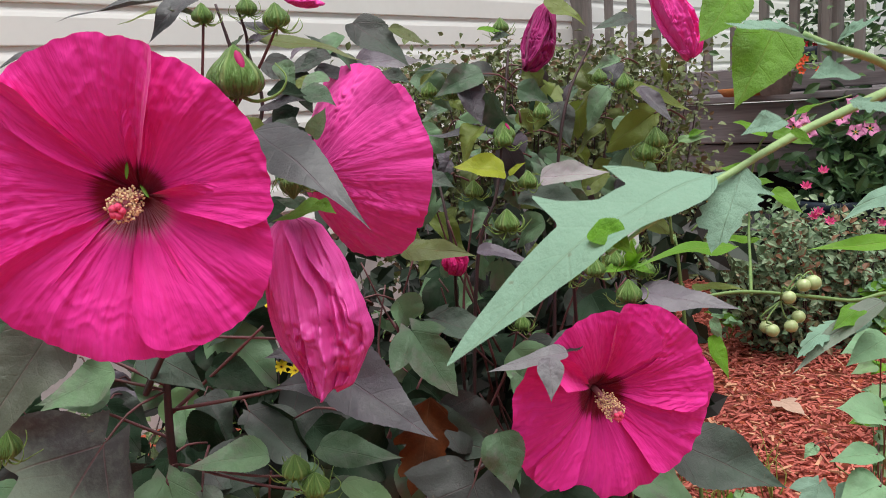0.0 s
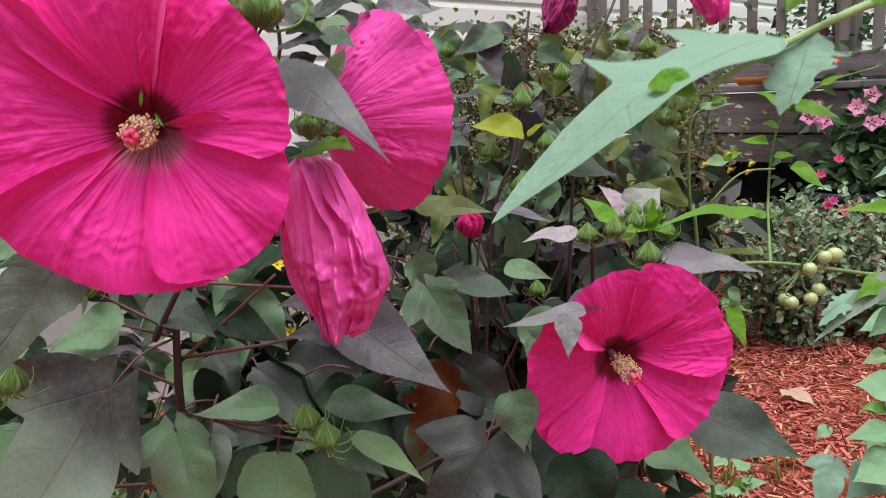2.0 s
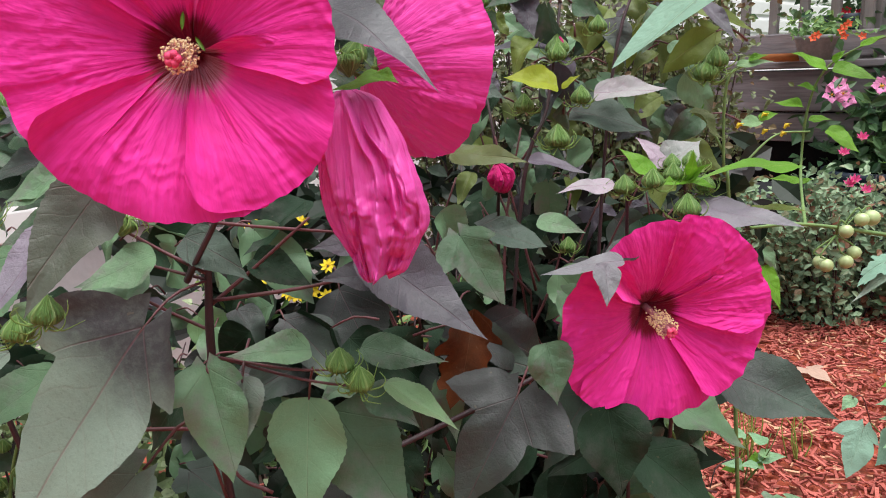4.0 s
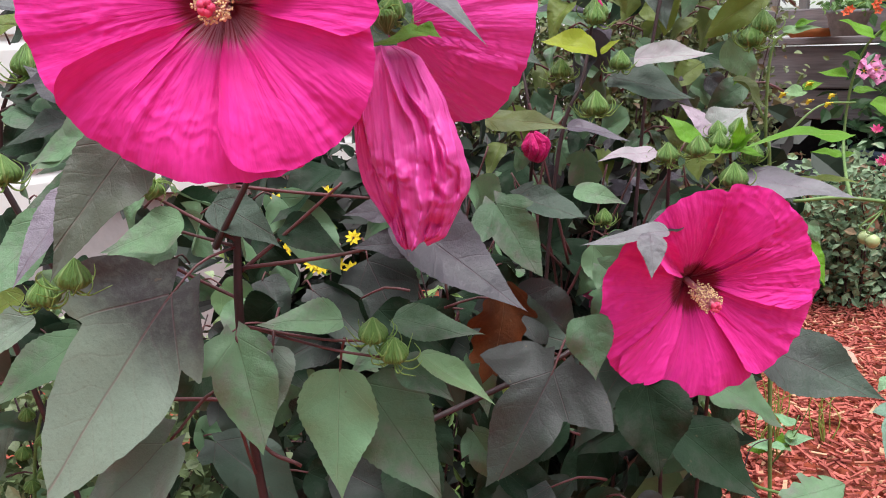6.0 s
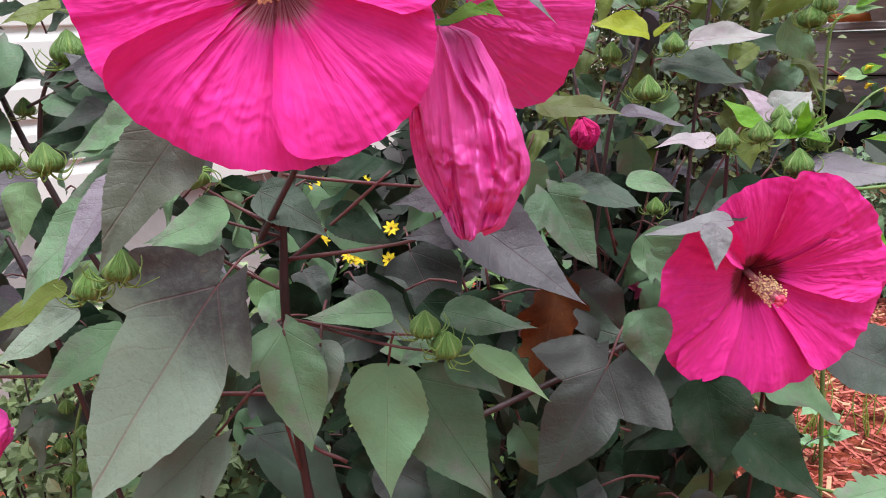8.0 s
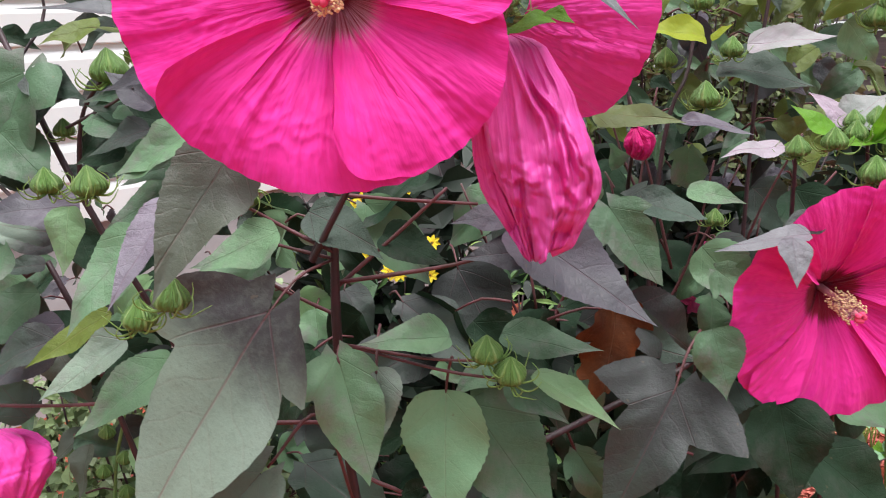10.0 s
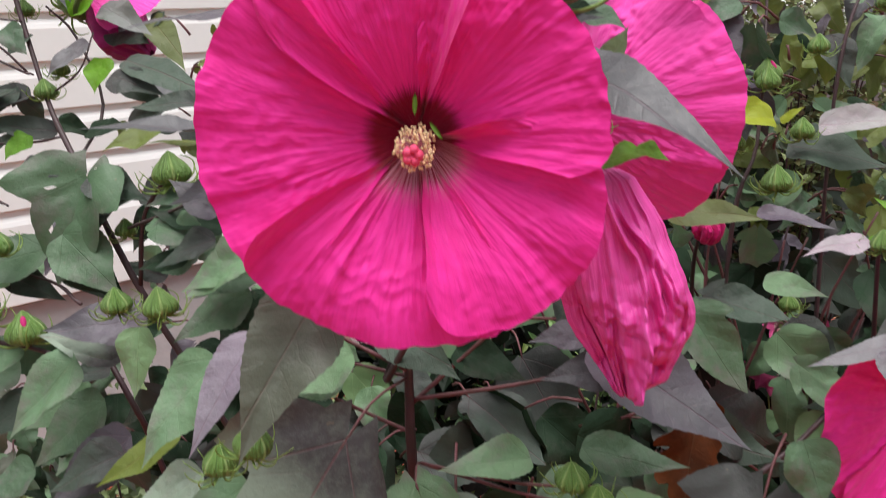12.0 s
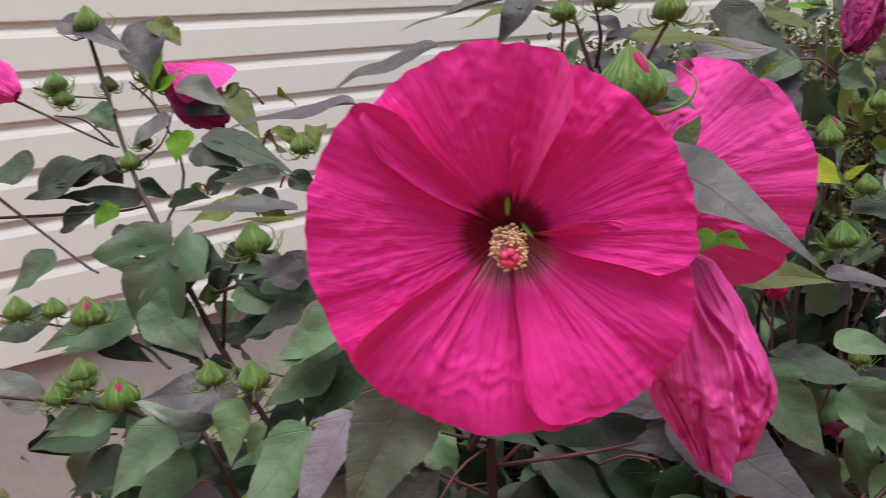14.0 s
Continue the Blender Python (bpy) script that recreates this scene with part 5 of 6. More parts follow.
leaf(back, "lime", (0.186, 0.810, 0.870), (0.148, 0.790, 0.870), 0.35, (0, -0.75, 0.65))
leaf(back, "lime", (0.186, 0.810, 0.870), (0.187, 0.790, 0.904), 0.35, (0, -0.75, 0.65))
leaf(back, "lime", (0.186, 0.810, 0.870), (0.210, 0.790, 0.865), 0.35, (0, -0.75, 0.65))
bud(back, (0.170, 0.810, 0.882), 0.012, bracts=10)
bud(back, (0.203, 0.810, 0.869), 0.012, bracts=10)
leaf(back, "pale", (0.113, 0.950, 0.957), (0.191, 0.920, 0.955), 0.46, (0, -0.8, 0.6))
leaf(back, "yellow", (0.068, 0.950, 0.968), (0.005, 0.930, 0.978), 0.62, (0, -0.8, 0.6))
leaf(back, "yellow", (0.073, 0.940, 0.965), (0.094, 0.930, 0.977), 0.5, (0, -0.7, 0.7))
leaf(back, "dark", (0.090, 0.970, 0.936), (0.178, 0.940, 0.909), 0.62, (0, -0.75, 0.7))
leaf(back, "pale", (0.170, 0.820, 0.885), (0.205, 0.840, 0.908), 0.9, (0, -0.7, 0.7))
leaf(back, "pale", (0.167, 0.820, 0.885), (0.137, 0.840, 0.913), 0.5, (0, -0.7, 0.7))
leaf(back, "pale", (0.112, 0.820, 0.867), (0.048, 0.790, 0.866), 0.36, (0, -0.6, 0.8))
leaf(back, "lime", (0.112, 0.820, 0.867), (0.129, 0.800, 0.861), 0.6, (0, -0.7, 0.7))
leaf(back, "lime", (0.151, 0.810, 0.877), (0.115, 0.820, 0.903), 0.5, (0, -0.7, 0.7))
leaf(back, "lime", (0.309, 0.840, 0.876), (0.186, 0.780, 0.873), 0.2, (0, -0.4, 0.9), droop=0.25)
leaf(back, "lilac", (0.195, 0.800, 0.843), (0.286, 0.760, 0.823), 0.42, (0, -0.6, 0.8))
leaf(back, "olive", (0.262, 0.840, 0.834), (0.316, 0.820, 0.831), 0.3, (0, -0.4, 0.9))
leaf(back, "olive", (-0.056, 0.820, 0.905), (0.024, 0.800, 0.896), 0.42, (0, -0.7, 0.7))
leaf(back, "purple", (0.026, 0.840, 0.893), (0.088, 0.820, 0.881), 0.32, (0, -0.6, 0.8))
leaf(back, "purple", (0.033, 1.020, 1.074), (0.044, 0.990, 1.023), 0.6, (0, -0.8, 0.6))
leaf(back, "purple", (0.071, 1.020, 1.010), (-0.029, 0.990, 1.013), 0.28, (0, -0.5, 0.8))
leaf(back, "dark", (0.146, 1.020, 1.044), (0.154, 1.000, 0.985), 0.6, (0, -0.8, 0.6))
leaf(back, "dark", (0.067, 1.050, 1.089), (-0.031, 1.020, 1.100), 0.42, (0, -0.6, 0.8))
leaf(back, "dark", (-0.034, 0.950, 0.971), (0.007, 0.930, 0.952), 0.6)
leaf(back, "purple", (0.242, 0.980, 1.056), (0.278, 0.950, 1.007), 0.35)
leaf(back, "olive", (0.238, 1.020, 1.060), (0.315, 1.000, 1.019), 0.3)
leaf(back, "dark", (0.069, 1.050, 1.130), (0.094, 1.030, 1.135), 0.7)
leaf(back, "lime", (0.052, 1.060, 1.146), (0.084, 1.040, 1.138), 0.3)
leaf(back, "olive", (0.142, 1.050, 1.176), (0.192, 1.030, 1.138), 0.4)
leaf(back, "dark", (0.255, 1.050, 1.146), (0.195, 1.030, 1.133), 0.35)
wilted_bloom(back, (0.148, 1.080, 1.170), (0.111, 1.050, 1.090), DARK_BLOOM, 31, "dark purple faded bloom folded shut", 0.6, 0.9)
wilted_bloom(back, (0.282, 1.050, 1.194), (0.318, 1.020, 1.086), PETAL_BACK, 33, "pink bloom hanging half closed", 0.5, 0.78)
closed_bloom(back, (-0.145, 0.900, 1.182), (-0.147, 0.900, 1.170), 0.04, PETAL_BACK, 35, "pink bloom tip above the leaves", 0.8, 5)
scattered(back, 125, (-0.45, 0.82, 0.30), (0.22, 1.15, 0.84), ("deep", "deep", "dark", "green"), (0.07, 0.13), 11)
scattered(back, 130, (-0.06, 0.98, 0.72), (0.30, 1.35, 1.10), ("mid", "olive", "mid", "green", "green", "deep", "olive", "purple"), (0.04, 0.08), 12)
twigs = random.Random(44)
for _ in range(34):
    foot = Vector((twigs.uniform(-0.12, 0.28), twigs.uniform(0.97, 1.12), twigs.uniform(0.45, 0.72)))
    head = foot + Vector((twigs.uniform(-0.10, 0.10), twigs.uniform(-0.04, 0.04), twigs.uniform(0.12, 0.26)))
    stem(back, [foot, foot.lerp(head, 0.5) + Vector((twigs.uniform(-0.02, 0.02), 0, 0)), head], 0.0032, 0.0018, RED_STEM, "twig", 8)
scattered(back, 40, (0.08, 0.90, 0.40), (0.25, 1.1, 0.74), ("deep", "green", "fresh"), (0.05, 0.09), 13)
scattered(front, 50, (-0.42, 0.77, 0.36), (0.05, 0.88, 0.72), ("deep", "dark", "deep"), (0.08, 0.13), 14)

# ---- the hibiscus beside the house wall ----
side = thing("hibiscus_bush", (-0.62, 0.95, 0.0), "slender hibiscus stems with grey-green leaves and buds", "bush")
stem(side, [(-0.46, 0.90, 0.0), (-0.47, 0.88, 0.5), (-0.593, 0.860, 0.848), (-0.667, 0.900, 0.994), (-0.719, 0.950, 1.064), (-0.771, 1.000, 1.215), (-0.790, 1.020, 1.259)], 0.006, 0.0035, n=26)
stem(side, [(-0.592, 0.860, 0.855), (-0.569, 0.850, 0.928), (-0.531, 0.840, 0.969)], 0.004, 0.003)
stem(side, [(-0.599, 0.860, 0.915), (-0.508, 0.800, 0.941), (-0.473, 0.780, 0.955)], 0.003, 0.002)
stem(side, [(-0.661, 0.900, 0.987), (-0.657, 0.960, 1.044), (-0.700, 1.000, 1.126), (-0.730, 1.000, 1.163)], 0.003, 0.002)
stem(side, [(-0.50, 0.9, 0.0), (-0.580, 0.800, 0.724), (-0.614, 0.780, 0.780), (-0.674, 0.780, 0.819), (-0.885, 0.780, 0.849)], 0.005, 0.003)
stem(side, [(-0.623, 0.800, 0.854), (-0.717, 0.860, 0.873), (-1.004, 0.920, 0.916)], 0.003, 0.002)
stem(side, [(-0.988, 0.980, 1.222), (-0.776, 0.970, 1.102), (-0.729, 0.950, 1.085)], 0.003, 0.002)
stem(side, [(-0.988, 0.920, 1.024), (-0.755, 0.930, 1.011), (-0.689, 0.920, 1.014)], 0.003, 0.002)
stem(side, [(-0.928, 0.900, 1.104), (-0.784, 0.900, 0.966), (-0.741, 0.880, 0.947)], 0.003, 0.002)
leaf(side, "mid", (-0.629, 0.860, 0.976), (-0.666, 0.830, 0.866), 1.2, (0.1, -0.9, 0.4), "lobed_wide", holes=[j * 110 + i for j, i in ((4, 50), (4, 51), (5, 64), (5, 65), (6, 72), (3, 76), (3, 77))])
leaf(side, "dark", (-0.627, 0.860, 0.973), (-0.563, 0.850, 0.940), 0.6)
leaf(side, "purple", (-0.704, 1.020, 1.234), (-0.683, 0.980, 1.150), 0.8, (0, -0.9, 0.4))
leaf(side, "purple", (-0.805, 1.000, 1.246), (-0.698, 0.980, 1.195), 0.35, (0, -0.7, 0.7))
leaf(side, "olive", (-0.693, 1.020, 1.233), (-0.653, 1.000, 1.196), 0.5)
leaf(side, "dark", (-0.852, 0.950, 1.044), (-0.735, 0.930, 1.068), 0.55)
leaf(side, "dark", (-0.765, 0.950, 1.029), (-0.823, 0.930, 1.034), 0.3)
leaf(side, "lime", (-0.738, 0.930, 1.019), (-0.755, 0.910, 0.993), 1.0)
leaf(side, "lime", (-0.648, 0.960, 1.094), (-0.655, 0.940, 1.057), 0.9)
leaf(side, "dark", (-0.606, 0.900, 1.073), (-0.540, 0.880, 1.045), 0.5)
leaf(side, "dark", (-0.597, 0.920, 1.088), (-0.470, 0.860, 1.038), 0.26)
leaf(side, "dark", (-0.493, 0.860, 1.037), (-0.571, 0.860, 1.037), 0.35)
leaf(side, "deep", (-0.656, 0.920, 1.019), (-0.593, 0.900, 1.019), 0.5)
leaf(side, "dark", (-0.746, 0.980, 1.132), (-0.764, 0.960, 1.108), 1.0)
leaf(side, "dark", (-0.723, 0.900, 0.993), (-0.686, 0.900, 0.970), 0.5)
leaf(side, "purple", (-0.457, 0.780, 0.937), (-0.498, 0.780, 0.973), 0.6)
leaf(side, "deep", (-0.459, 0.800, 0.921), (-0.538, 0.800, 0.938), 0.45)
leaf(side, "deep", (-0.664, 0.860, 0.908), (-0.606, 0.840, 0.847), 0.55)
leaf(side, "green", (-0.690, 0.860, 0.900), (-0.782, 0.840, 0.858), 0.5)
leaf(side, "bronze", (-0.546, 0.740, 0.825), (-0.632, 0.740, 0.843), 0.5)
leaf(side, "fresh", (-0.486, 0.670, 0.867), (-0.487, 0.650, 0.814), 0.58, (0, -0.9, 0.4))
leaf(side, "green", (-0.583, 0.720, 0.824), (-0.650, 0.700, 0.762), 0.6)
leaf(side, "green", (-0.681, 0.780, 0.817), (-0.755, 0.760, 0.796), 0.5)
leaf(side, "dark", (-0.659, 1.020, 1.128), (-0.598, 0.980, 1.105), 0.6)
leaf(side, "olive", (-0.612, 1.020, 1.136), (-0.540, 0.950, 1.074), 0.3)
leaf(side, "green", (-0.403, 0.640, 0.747), (-0.479, 0.610, 0.688), 0.46, (-0.1, -0.8, 0.6))
leaf(side, "olive", (-0.473, 0.680, 0.773), (-0.548, 0.660, 0.731), 0.35)
scattered(side, 38, (-0.95, 0.95, 0.52), (-0.42, 1.25, 0.92), ("green", "dark", "deep", "dark", "purple"), (0.05, 0.09), 15)
scattered(side, 14, (-0.85, 1.0, 0.90), (-0.50, 1.25, 1.18), ("dark", "deep", "olive"), (0.04, 0.06), 16)
leaf(side, "dark", (-0.543, 0.700, 0.744), (-0.608, 0.680, 0.715), 0.55)
leaf(side, "purple", (-0.427, 0.750, 0.967), (-0.478, 0.730, 0.954), 0.4)
leaf(side, "dark", (-0.563, 0.760, 0.845), (-0.617, 0.740, 0.819), 0.5)
leaf(side, "dark", (-0.593, 0.780, 0.791), (-0.638, 0.760, 0.792), 0.5)
leaf(side, "dark", (-0.449, 0.750, 0.920), (-0.505, 0.740, 0.902), 0.5)
leaf(side, "deep", (-0.502, 0.800, 0.895), (-0.557, 0.800, 0.886), 0.5)
leaf(side, "olive", (-0.528, 0.840, 1.016), (-0.583, 0.820, 1.001), 0.5)
stem(side, [(-0.494, 0.720, 0.672), (-0.568, 0.720, 0.669), (-0.660, 0.720, 0.671)], 0.0028, 0.0025, RED_STEM)
stem(side, [(-0.668, 0.920, 0.378), (-0.649, 0.920, 0.485), (-0.623, 0.920, 0.563)], 0.004, 0.003, GREEN_STEM)
for spot in ((-0.651, 0.920, 0.540), (-0.627, 0.910, 0.510), (-0.658, 0.910, 0.491), (-0.633, 0.910, 0.463), (-0.655, 0.910, 0.443)):
    bud(side, spot, 0.012, (0.3, -0.3, 1), 0)
leaf(side, "mid", (-0.530, 0.800, 0.930), (-0.460, 0.780, 0.905), 0.55)
leaf(side, "mid", (-0.421, 0.740, 0.874), (-0.488, 0.720, 0.835), 0.6)
leaf(side, "green", (-0.399, 0.720, 0.915), (-0.461, 0.700, 0.883), 0.6)
leaf(side, "deep", (-0.387, 0.740, 0.864), (-0.441, 0.720, 0.821), 0.6)
leaf(side, "mid", (-0.655, 0.840, 0.917), (-0.589, 0.820, 0.854), 0.65)
leaf(side, "dark", (-0.634, 0.860, 0.935), (-0.562, 0.840, 0.949), 0.7)
leaf(side, "bronze", (-0.542, 0.730, 0.833), (-0.606, 0.710, 0.851), 0.55)
leaf(side, "mid", (-0.599, 0.800, 0.794), (-0.620, 0.780, 0.756), 0.6)
leaf(side, "dark", (-0.728, 0.840, 0.742), (-0.795, 0.820, 0.694), 0.6)
leaf(side, "mid", (-0.710, 0.800, 0.812), (-0.775, 0.780, 0.799), 0.6)
leaf(side, "dark", (-0.573, 0.880, 0.856), (-0.622, 0.880, 0.878), 0.5)
leaf(side, "mid", (-0.498, 0.840, 0.952), (-0.550, 0.820, 0.944), 0.5)
leaf(side, "dark", (-0.739, 0.860, 0.873), (-0.678, 0.850, 0.841), 0.5)
leaf(side, "dark", (-0.738, 0.950, 1.062), (-0.813, 0.930, 1.052), 0.5)
leaf(side, "dark", (-0.529, 0.880, 1.018), (-0.571, 0.860, 1.007), 0.5)
leaf(side, "purple", (-0.398, 0.720, 0.951), (-0.426, 0.700, 0.982), 0.6)
leaf(side, "dark", (-0.799, 0.860, 0.905), (-0.871, 0.840, 0.882), 0.6)
leaf(side, "dark", (-0.825, 0.920, 1.079), (-0.891, 0.900, 1.061), 0.7)
leaf(side, "mid", (-0.807, 0.900, 0.964), (-0.869, 0.880, 0.932), 0.7)
leaf(side, "grey", (-0.789, 0.800, 0.819), (-0.846, 0.800, 0.875), 0.5)
leaf(side, "dark", (-0.710, 0.920, 0.979), (-0.673, 0.900, 0.960), 0.6)
leaf(side, "dark", (-0.613, 0.740, 0.647), (-0.653, 0.740, 0.708), 0.6)
leaf(side, "mid", (-0.682, 0.760, 0.698), (-0.727, 0.740, 0.679), 0.8)
leaf(side, "deep", (-0.508, 0.760, 0.695), (-0.551, 0.750, 0.659), 0.6)
bud(side, (-0.704, 0.770, 0.872), 0.0164, bracts=9)
bud(side, (-0.737, 0.770, 0.848), 0.0164, bracts=9)
bud(side, (-0.805, 0.820, 0.931), 0.0175, bracts=7)
bud(side, (-0.776, 0.840, 0.923), 0.0152, bracts=7)
closed_bloom(side, (-0.936, 0.980, 1.214), (-0.859, 0.960, 1.162), 0.05, PETAL_BACK, 47, "pink bloom just opening", 0.8, 5)
bud(side, (-0.508, 0.680, 0.891), 0.0146, bracts=9)
bud(side, (-0.465, 0.670, 0.891), 0.0164, bracts=9)
bud(side, (-0.665, 0.770, 0.846), 0.0222, bracts=5, tip=PETAL_BACK)
bud(side, (-0.704, 0.800, 0.926), 0.0211, bracts=5, tip=PETAL_BACK)
bud(side, (-0.705, 0.770, 0.864), 0.0175, bracts=9)
bud(side, (-0.708, 0.970, 1.093), 0.0129)
bud(side, (-0.718, 0.950, 1.071), 0.0152, bracts=6)
bud(side, (-0.526, 0.840, 0.981), 0.0222, bracts=9)
bud(side, (-0.597, 0.860, 0.920), 0.0129)
bud(side, (-0.758, 1.000, 1.167), 0.0129, bracts=9)
bud(side, (-0.835, 1.000, 1.176), 0.0164, bracts=9)
bud(side, (-0.770, 1.000, 1.248), 0.0222, bracts=4)
bud(side, (-0.441, 0.800, 1.071), 0.0129)
closed_bloom(side, (-0.711, 1.060, 1.169), (-0.627, 1.030, 1.097), 0.062, DARK_BLOOM, 41, "half-open bloom, dark inside with a pink outer petal", 0.8, 5)
part("petal", petal_mesh(0.115, 0.42, 0.1, 0.6, 77), PETAL_BACK, side, at=Matrix.Translation((-0.709, 1.050, 1.186)) @ frame_of(Vector((-0.603, 1.000, 1.125)) - Vector((-0.709, 1.050, 1.186)), (0.2, -0.6, 0.7)).to_4x4())
leaf(side, "dark", (-0.751, 0.950, 1.067), (-0.828, 0.930, 1.044), 0.5, (0, -0.85, 0.5))
leaf(side, "dark", (-0.713, 0.950, 1.020), (-0.807, 0.930, 1.035), 0.32, (0, -0.85, 0.5))
leaf(side, "purple", (-0.626, 0.980, 1.081), (-0.515, 0.960, 1.030), 0.34, (0, -0.85, 0.5))
leaf(side, "dark", (-0.650, 1.000, 1.074), (-0.589, 0.980, 1.037), 0.5, (0, -0.85, 0.5))
leaf(side, "dark", (-0.652, 1.000, 1.026), (-0.596, 0.980, 1.034), 0.5, (0, -0.85, 0.5))
leaf(side, "dark", (-0.567, 0.970, 1.009), (-0.532, 0.950, 0.995), 0.6, (0, -0.85, 0.5))
leaf(side, "deep", (-0.688, 0.880, 0.901), (-0.615, 0.860, 0.834), 0.55, (0, -0.85, 0.5))
leaf(side, "mid", (-0.678, 0.840, 0.904), (-0.796, 0.820, 0.878), 0.42, (0, -0.85, 0.5))
leaf(side, "purple", (-0.509, 0.720, 0.859), (-0.597, 0.700, 0.856), 0.5, (0, -0.85, 0.5))
leaf(side, "mid", (-0.747, 0.850, 0.770), (-0.843, 0.830, 0.760), 0.5, (0, -0.85, 0.5))
leaf(side, "green", (-0.625, 0.800, 0.766), (-0.700, 0.780, 0.735), 0.6, (0, -0.85, 0.5))
leaf(side, "deep", (-0.507, 0.850, 0.788), (-0.550, 0.830, 0.754), 0.6, (0, -0.85, 0.5))
leaf(side, "mid", (-0.490, 0.850, 0.887), (-0.543, 0.830, 0.921), 0.5, (0, -0.85, 0.5))
leaf(side, "deep", (-0.526, 0.900, 0.910), (-0.579, 0.880, 0.897), 0.5, (0, -0.85, 0.5))
leaf(side, "dark", (-0.593, 0.900, 0.948), (-0.519, 0.880, 0.937), 0.5, (0, -0.85, 0.5))
leaf(side, "dark", (-0.570, 0.950, 0.863), (-0.628, 0.930, 0.852), 0.4, (0, -0.85, 0.5))
leaf(side, "deep", (-0.443, 0.850, 0.834), (-0.496, 0.830, 0.808), 0.6, (0, -0.85, 0.5))
leaf(side, "mid", (-0.408, 0.740, 0.893), (-0.468, 0.720, 0.876), 0.5, (0, -0.85, 0.5))
bud(side, (-0.712, 1.040, 1.172), 0.0234, (0.6, -0.2, 0.5), bracts=10)
leaf(side, "grey", (-0.660, 1.000, 1.155), (-0.590, 0.970, 1.113), 0.45)
closed_bloom(side, (-0.669, 0.750, 0.623), (-0.634, 0.730, 0.552), 0.10, PETAL_BACK, 43, "pink bloom low beside the wall", 0.7, 5)
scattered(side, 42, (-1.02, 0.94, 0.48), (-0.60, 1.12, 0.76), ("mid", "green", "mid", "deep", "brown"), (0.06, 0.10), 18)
leaf(side, "mid", (-0.538, 0.820, 0.932), (-0.460, 0.800, 0.916), 0.6)
leaf(side, "mid", (-0.547, 0.840, 0.883), (-0.476, 0.820, 0.898), 0.6)
leaf(side, "deep", (-0.439, 0.780, 0.858), (-0.469, 0.760, 0.798), 0.6)
leaf(side, "green", (-0.716, 0.880, 0.873), (-0.797, 0.860, 0.862), 0.5)
leaf(side, "dark", (-0.698, 0.900, 0.885), (-0.637, 0.880, 0.834), 0.6)
leaf(side, "dark", (-0.818, 0.940, 0.998), (-0.745, 0.930, 1.020), 0.5)
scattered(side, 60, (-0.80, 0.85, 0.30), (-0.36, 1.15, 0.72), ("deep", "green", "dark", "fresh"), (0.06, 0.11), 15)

leaf(side, "lime", (-0.685, 0.980, 1.148), (-0.652, 0.960, 1.189), 0.45, (0, -0.7, 0.6))
leaf(side, "lime", (-0.685, 0.980, 1.148), (-0.680, 0.960, 1.171), 0.5, (0, -0.75, 0.65))
leaf(side, "lime", (-0.674, 0.970, 1.146), (-0.622, 0.950, 1.166), 0.4, (0, -0.75, 0.65))
leaf(side, "lilac", (-0.669, 0.970, 1.116), (-0.715, 0.950, 1.078), 0.55, (0, -0.75, 0.65))
leaf(side, "mid", (-0.716, 0.900, 1.132), (-0.685, 0.880, 1.099), 0.6, (0, -0.75, 0.65))
leaf(side, "olive", (-0.645, 0.970, 1.213), (-0.626, 0.950, 1.189), 0.5, (0, -0.75, 0.65))
bud(side, (-0.773, 0.920, 1.172), 0.0152)
bud(side, (-0.767, 0.920, 1.153), 0.0140)
stem(side, [(-0.803, 0.920, 1.165), (-0.763, 0.920, 1.151), (-0.729, 0.950, 1.143)], 0.0022, 0.0014, n=8)
stem(side, [(-0.736, 0.950, 1.089), (-0.760, 0.940, 1.121), (-0.792, 0.930, 1.131)], 0.0022, 0.0014, n=8)
stem(side, [(-0.728, 0.950, 1.055), (-0.674, 0.950, 1.082), (-0.653, 0.960, 1.124)], 0.0022, 0.0014, n=8)

# ---- the tomato plant that reaches in front of the lens ----
tomato = thing("tomato_plant", (0.62, 0.45, 0.0), "tomato plant with soft pale leaves", "plant")
stem(tomato, [(0.62, 0.45, 0.0), (0.64, 0.44, 0.7), (0.52, 0.41, 1.02), (0.37, 0.365, 1.088), (0.245, 0.318, 1.075), (0.192, 0.295, 1.062), (0.154, 0.275, 1.051), (0.116, 0.255, 1.041), (0.085, 0.236, 1.031), (0.062, 0.228, 1.021), (0.045, 0.222, 1.012)], 0.0056, 0.0007, PALE_STEM, n=60)
stem(tomato, [(0.52, 0.41, 1.02), (0.37, 0.36, 1.03), (0.245, 0.325, 1.042), (0.189, 0.310, 1.048), (0.166, 0.300, 1.061), (0.137, 0.280, 1.068), (0.127, 0.280, 1.073)], 0.004, 0.0016, PALE_STEM, n=20)
leaf(tomato, "tomato", (0.080, 0.235, 1.031), (0.004, 0.202, 0.991), 0.38, (0.1, -0.14, 0.80), "tomato", 0.12, 0.42, 0.5)
leaf(tomato, "tomato", (0.091, 0.240, 1.033), (0.076, 0.220, 1.011), 0.62, (-0.2, -0.5, 0.8), "toothed")
leaf(tomato, "lime", (0.039, 0.212, 1.022), (0.049, 0.204, 1.016), 0.75, (0.1, -0.8, 0.5))
leaf(tomato, "lime", (0.155, 0.370, 1.080), (0.131, 0.355, 1.045), 0.7, (0, -0.9, 0.4))
leaf(tomato, "lime", (0.140, 0.380, 1.098), (0.117, 0.360, 1.075), 0.6, (0, -0.9, 0.4))
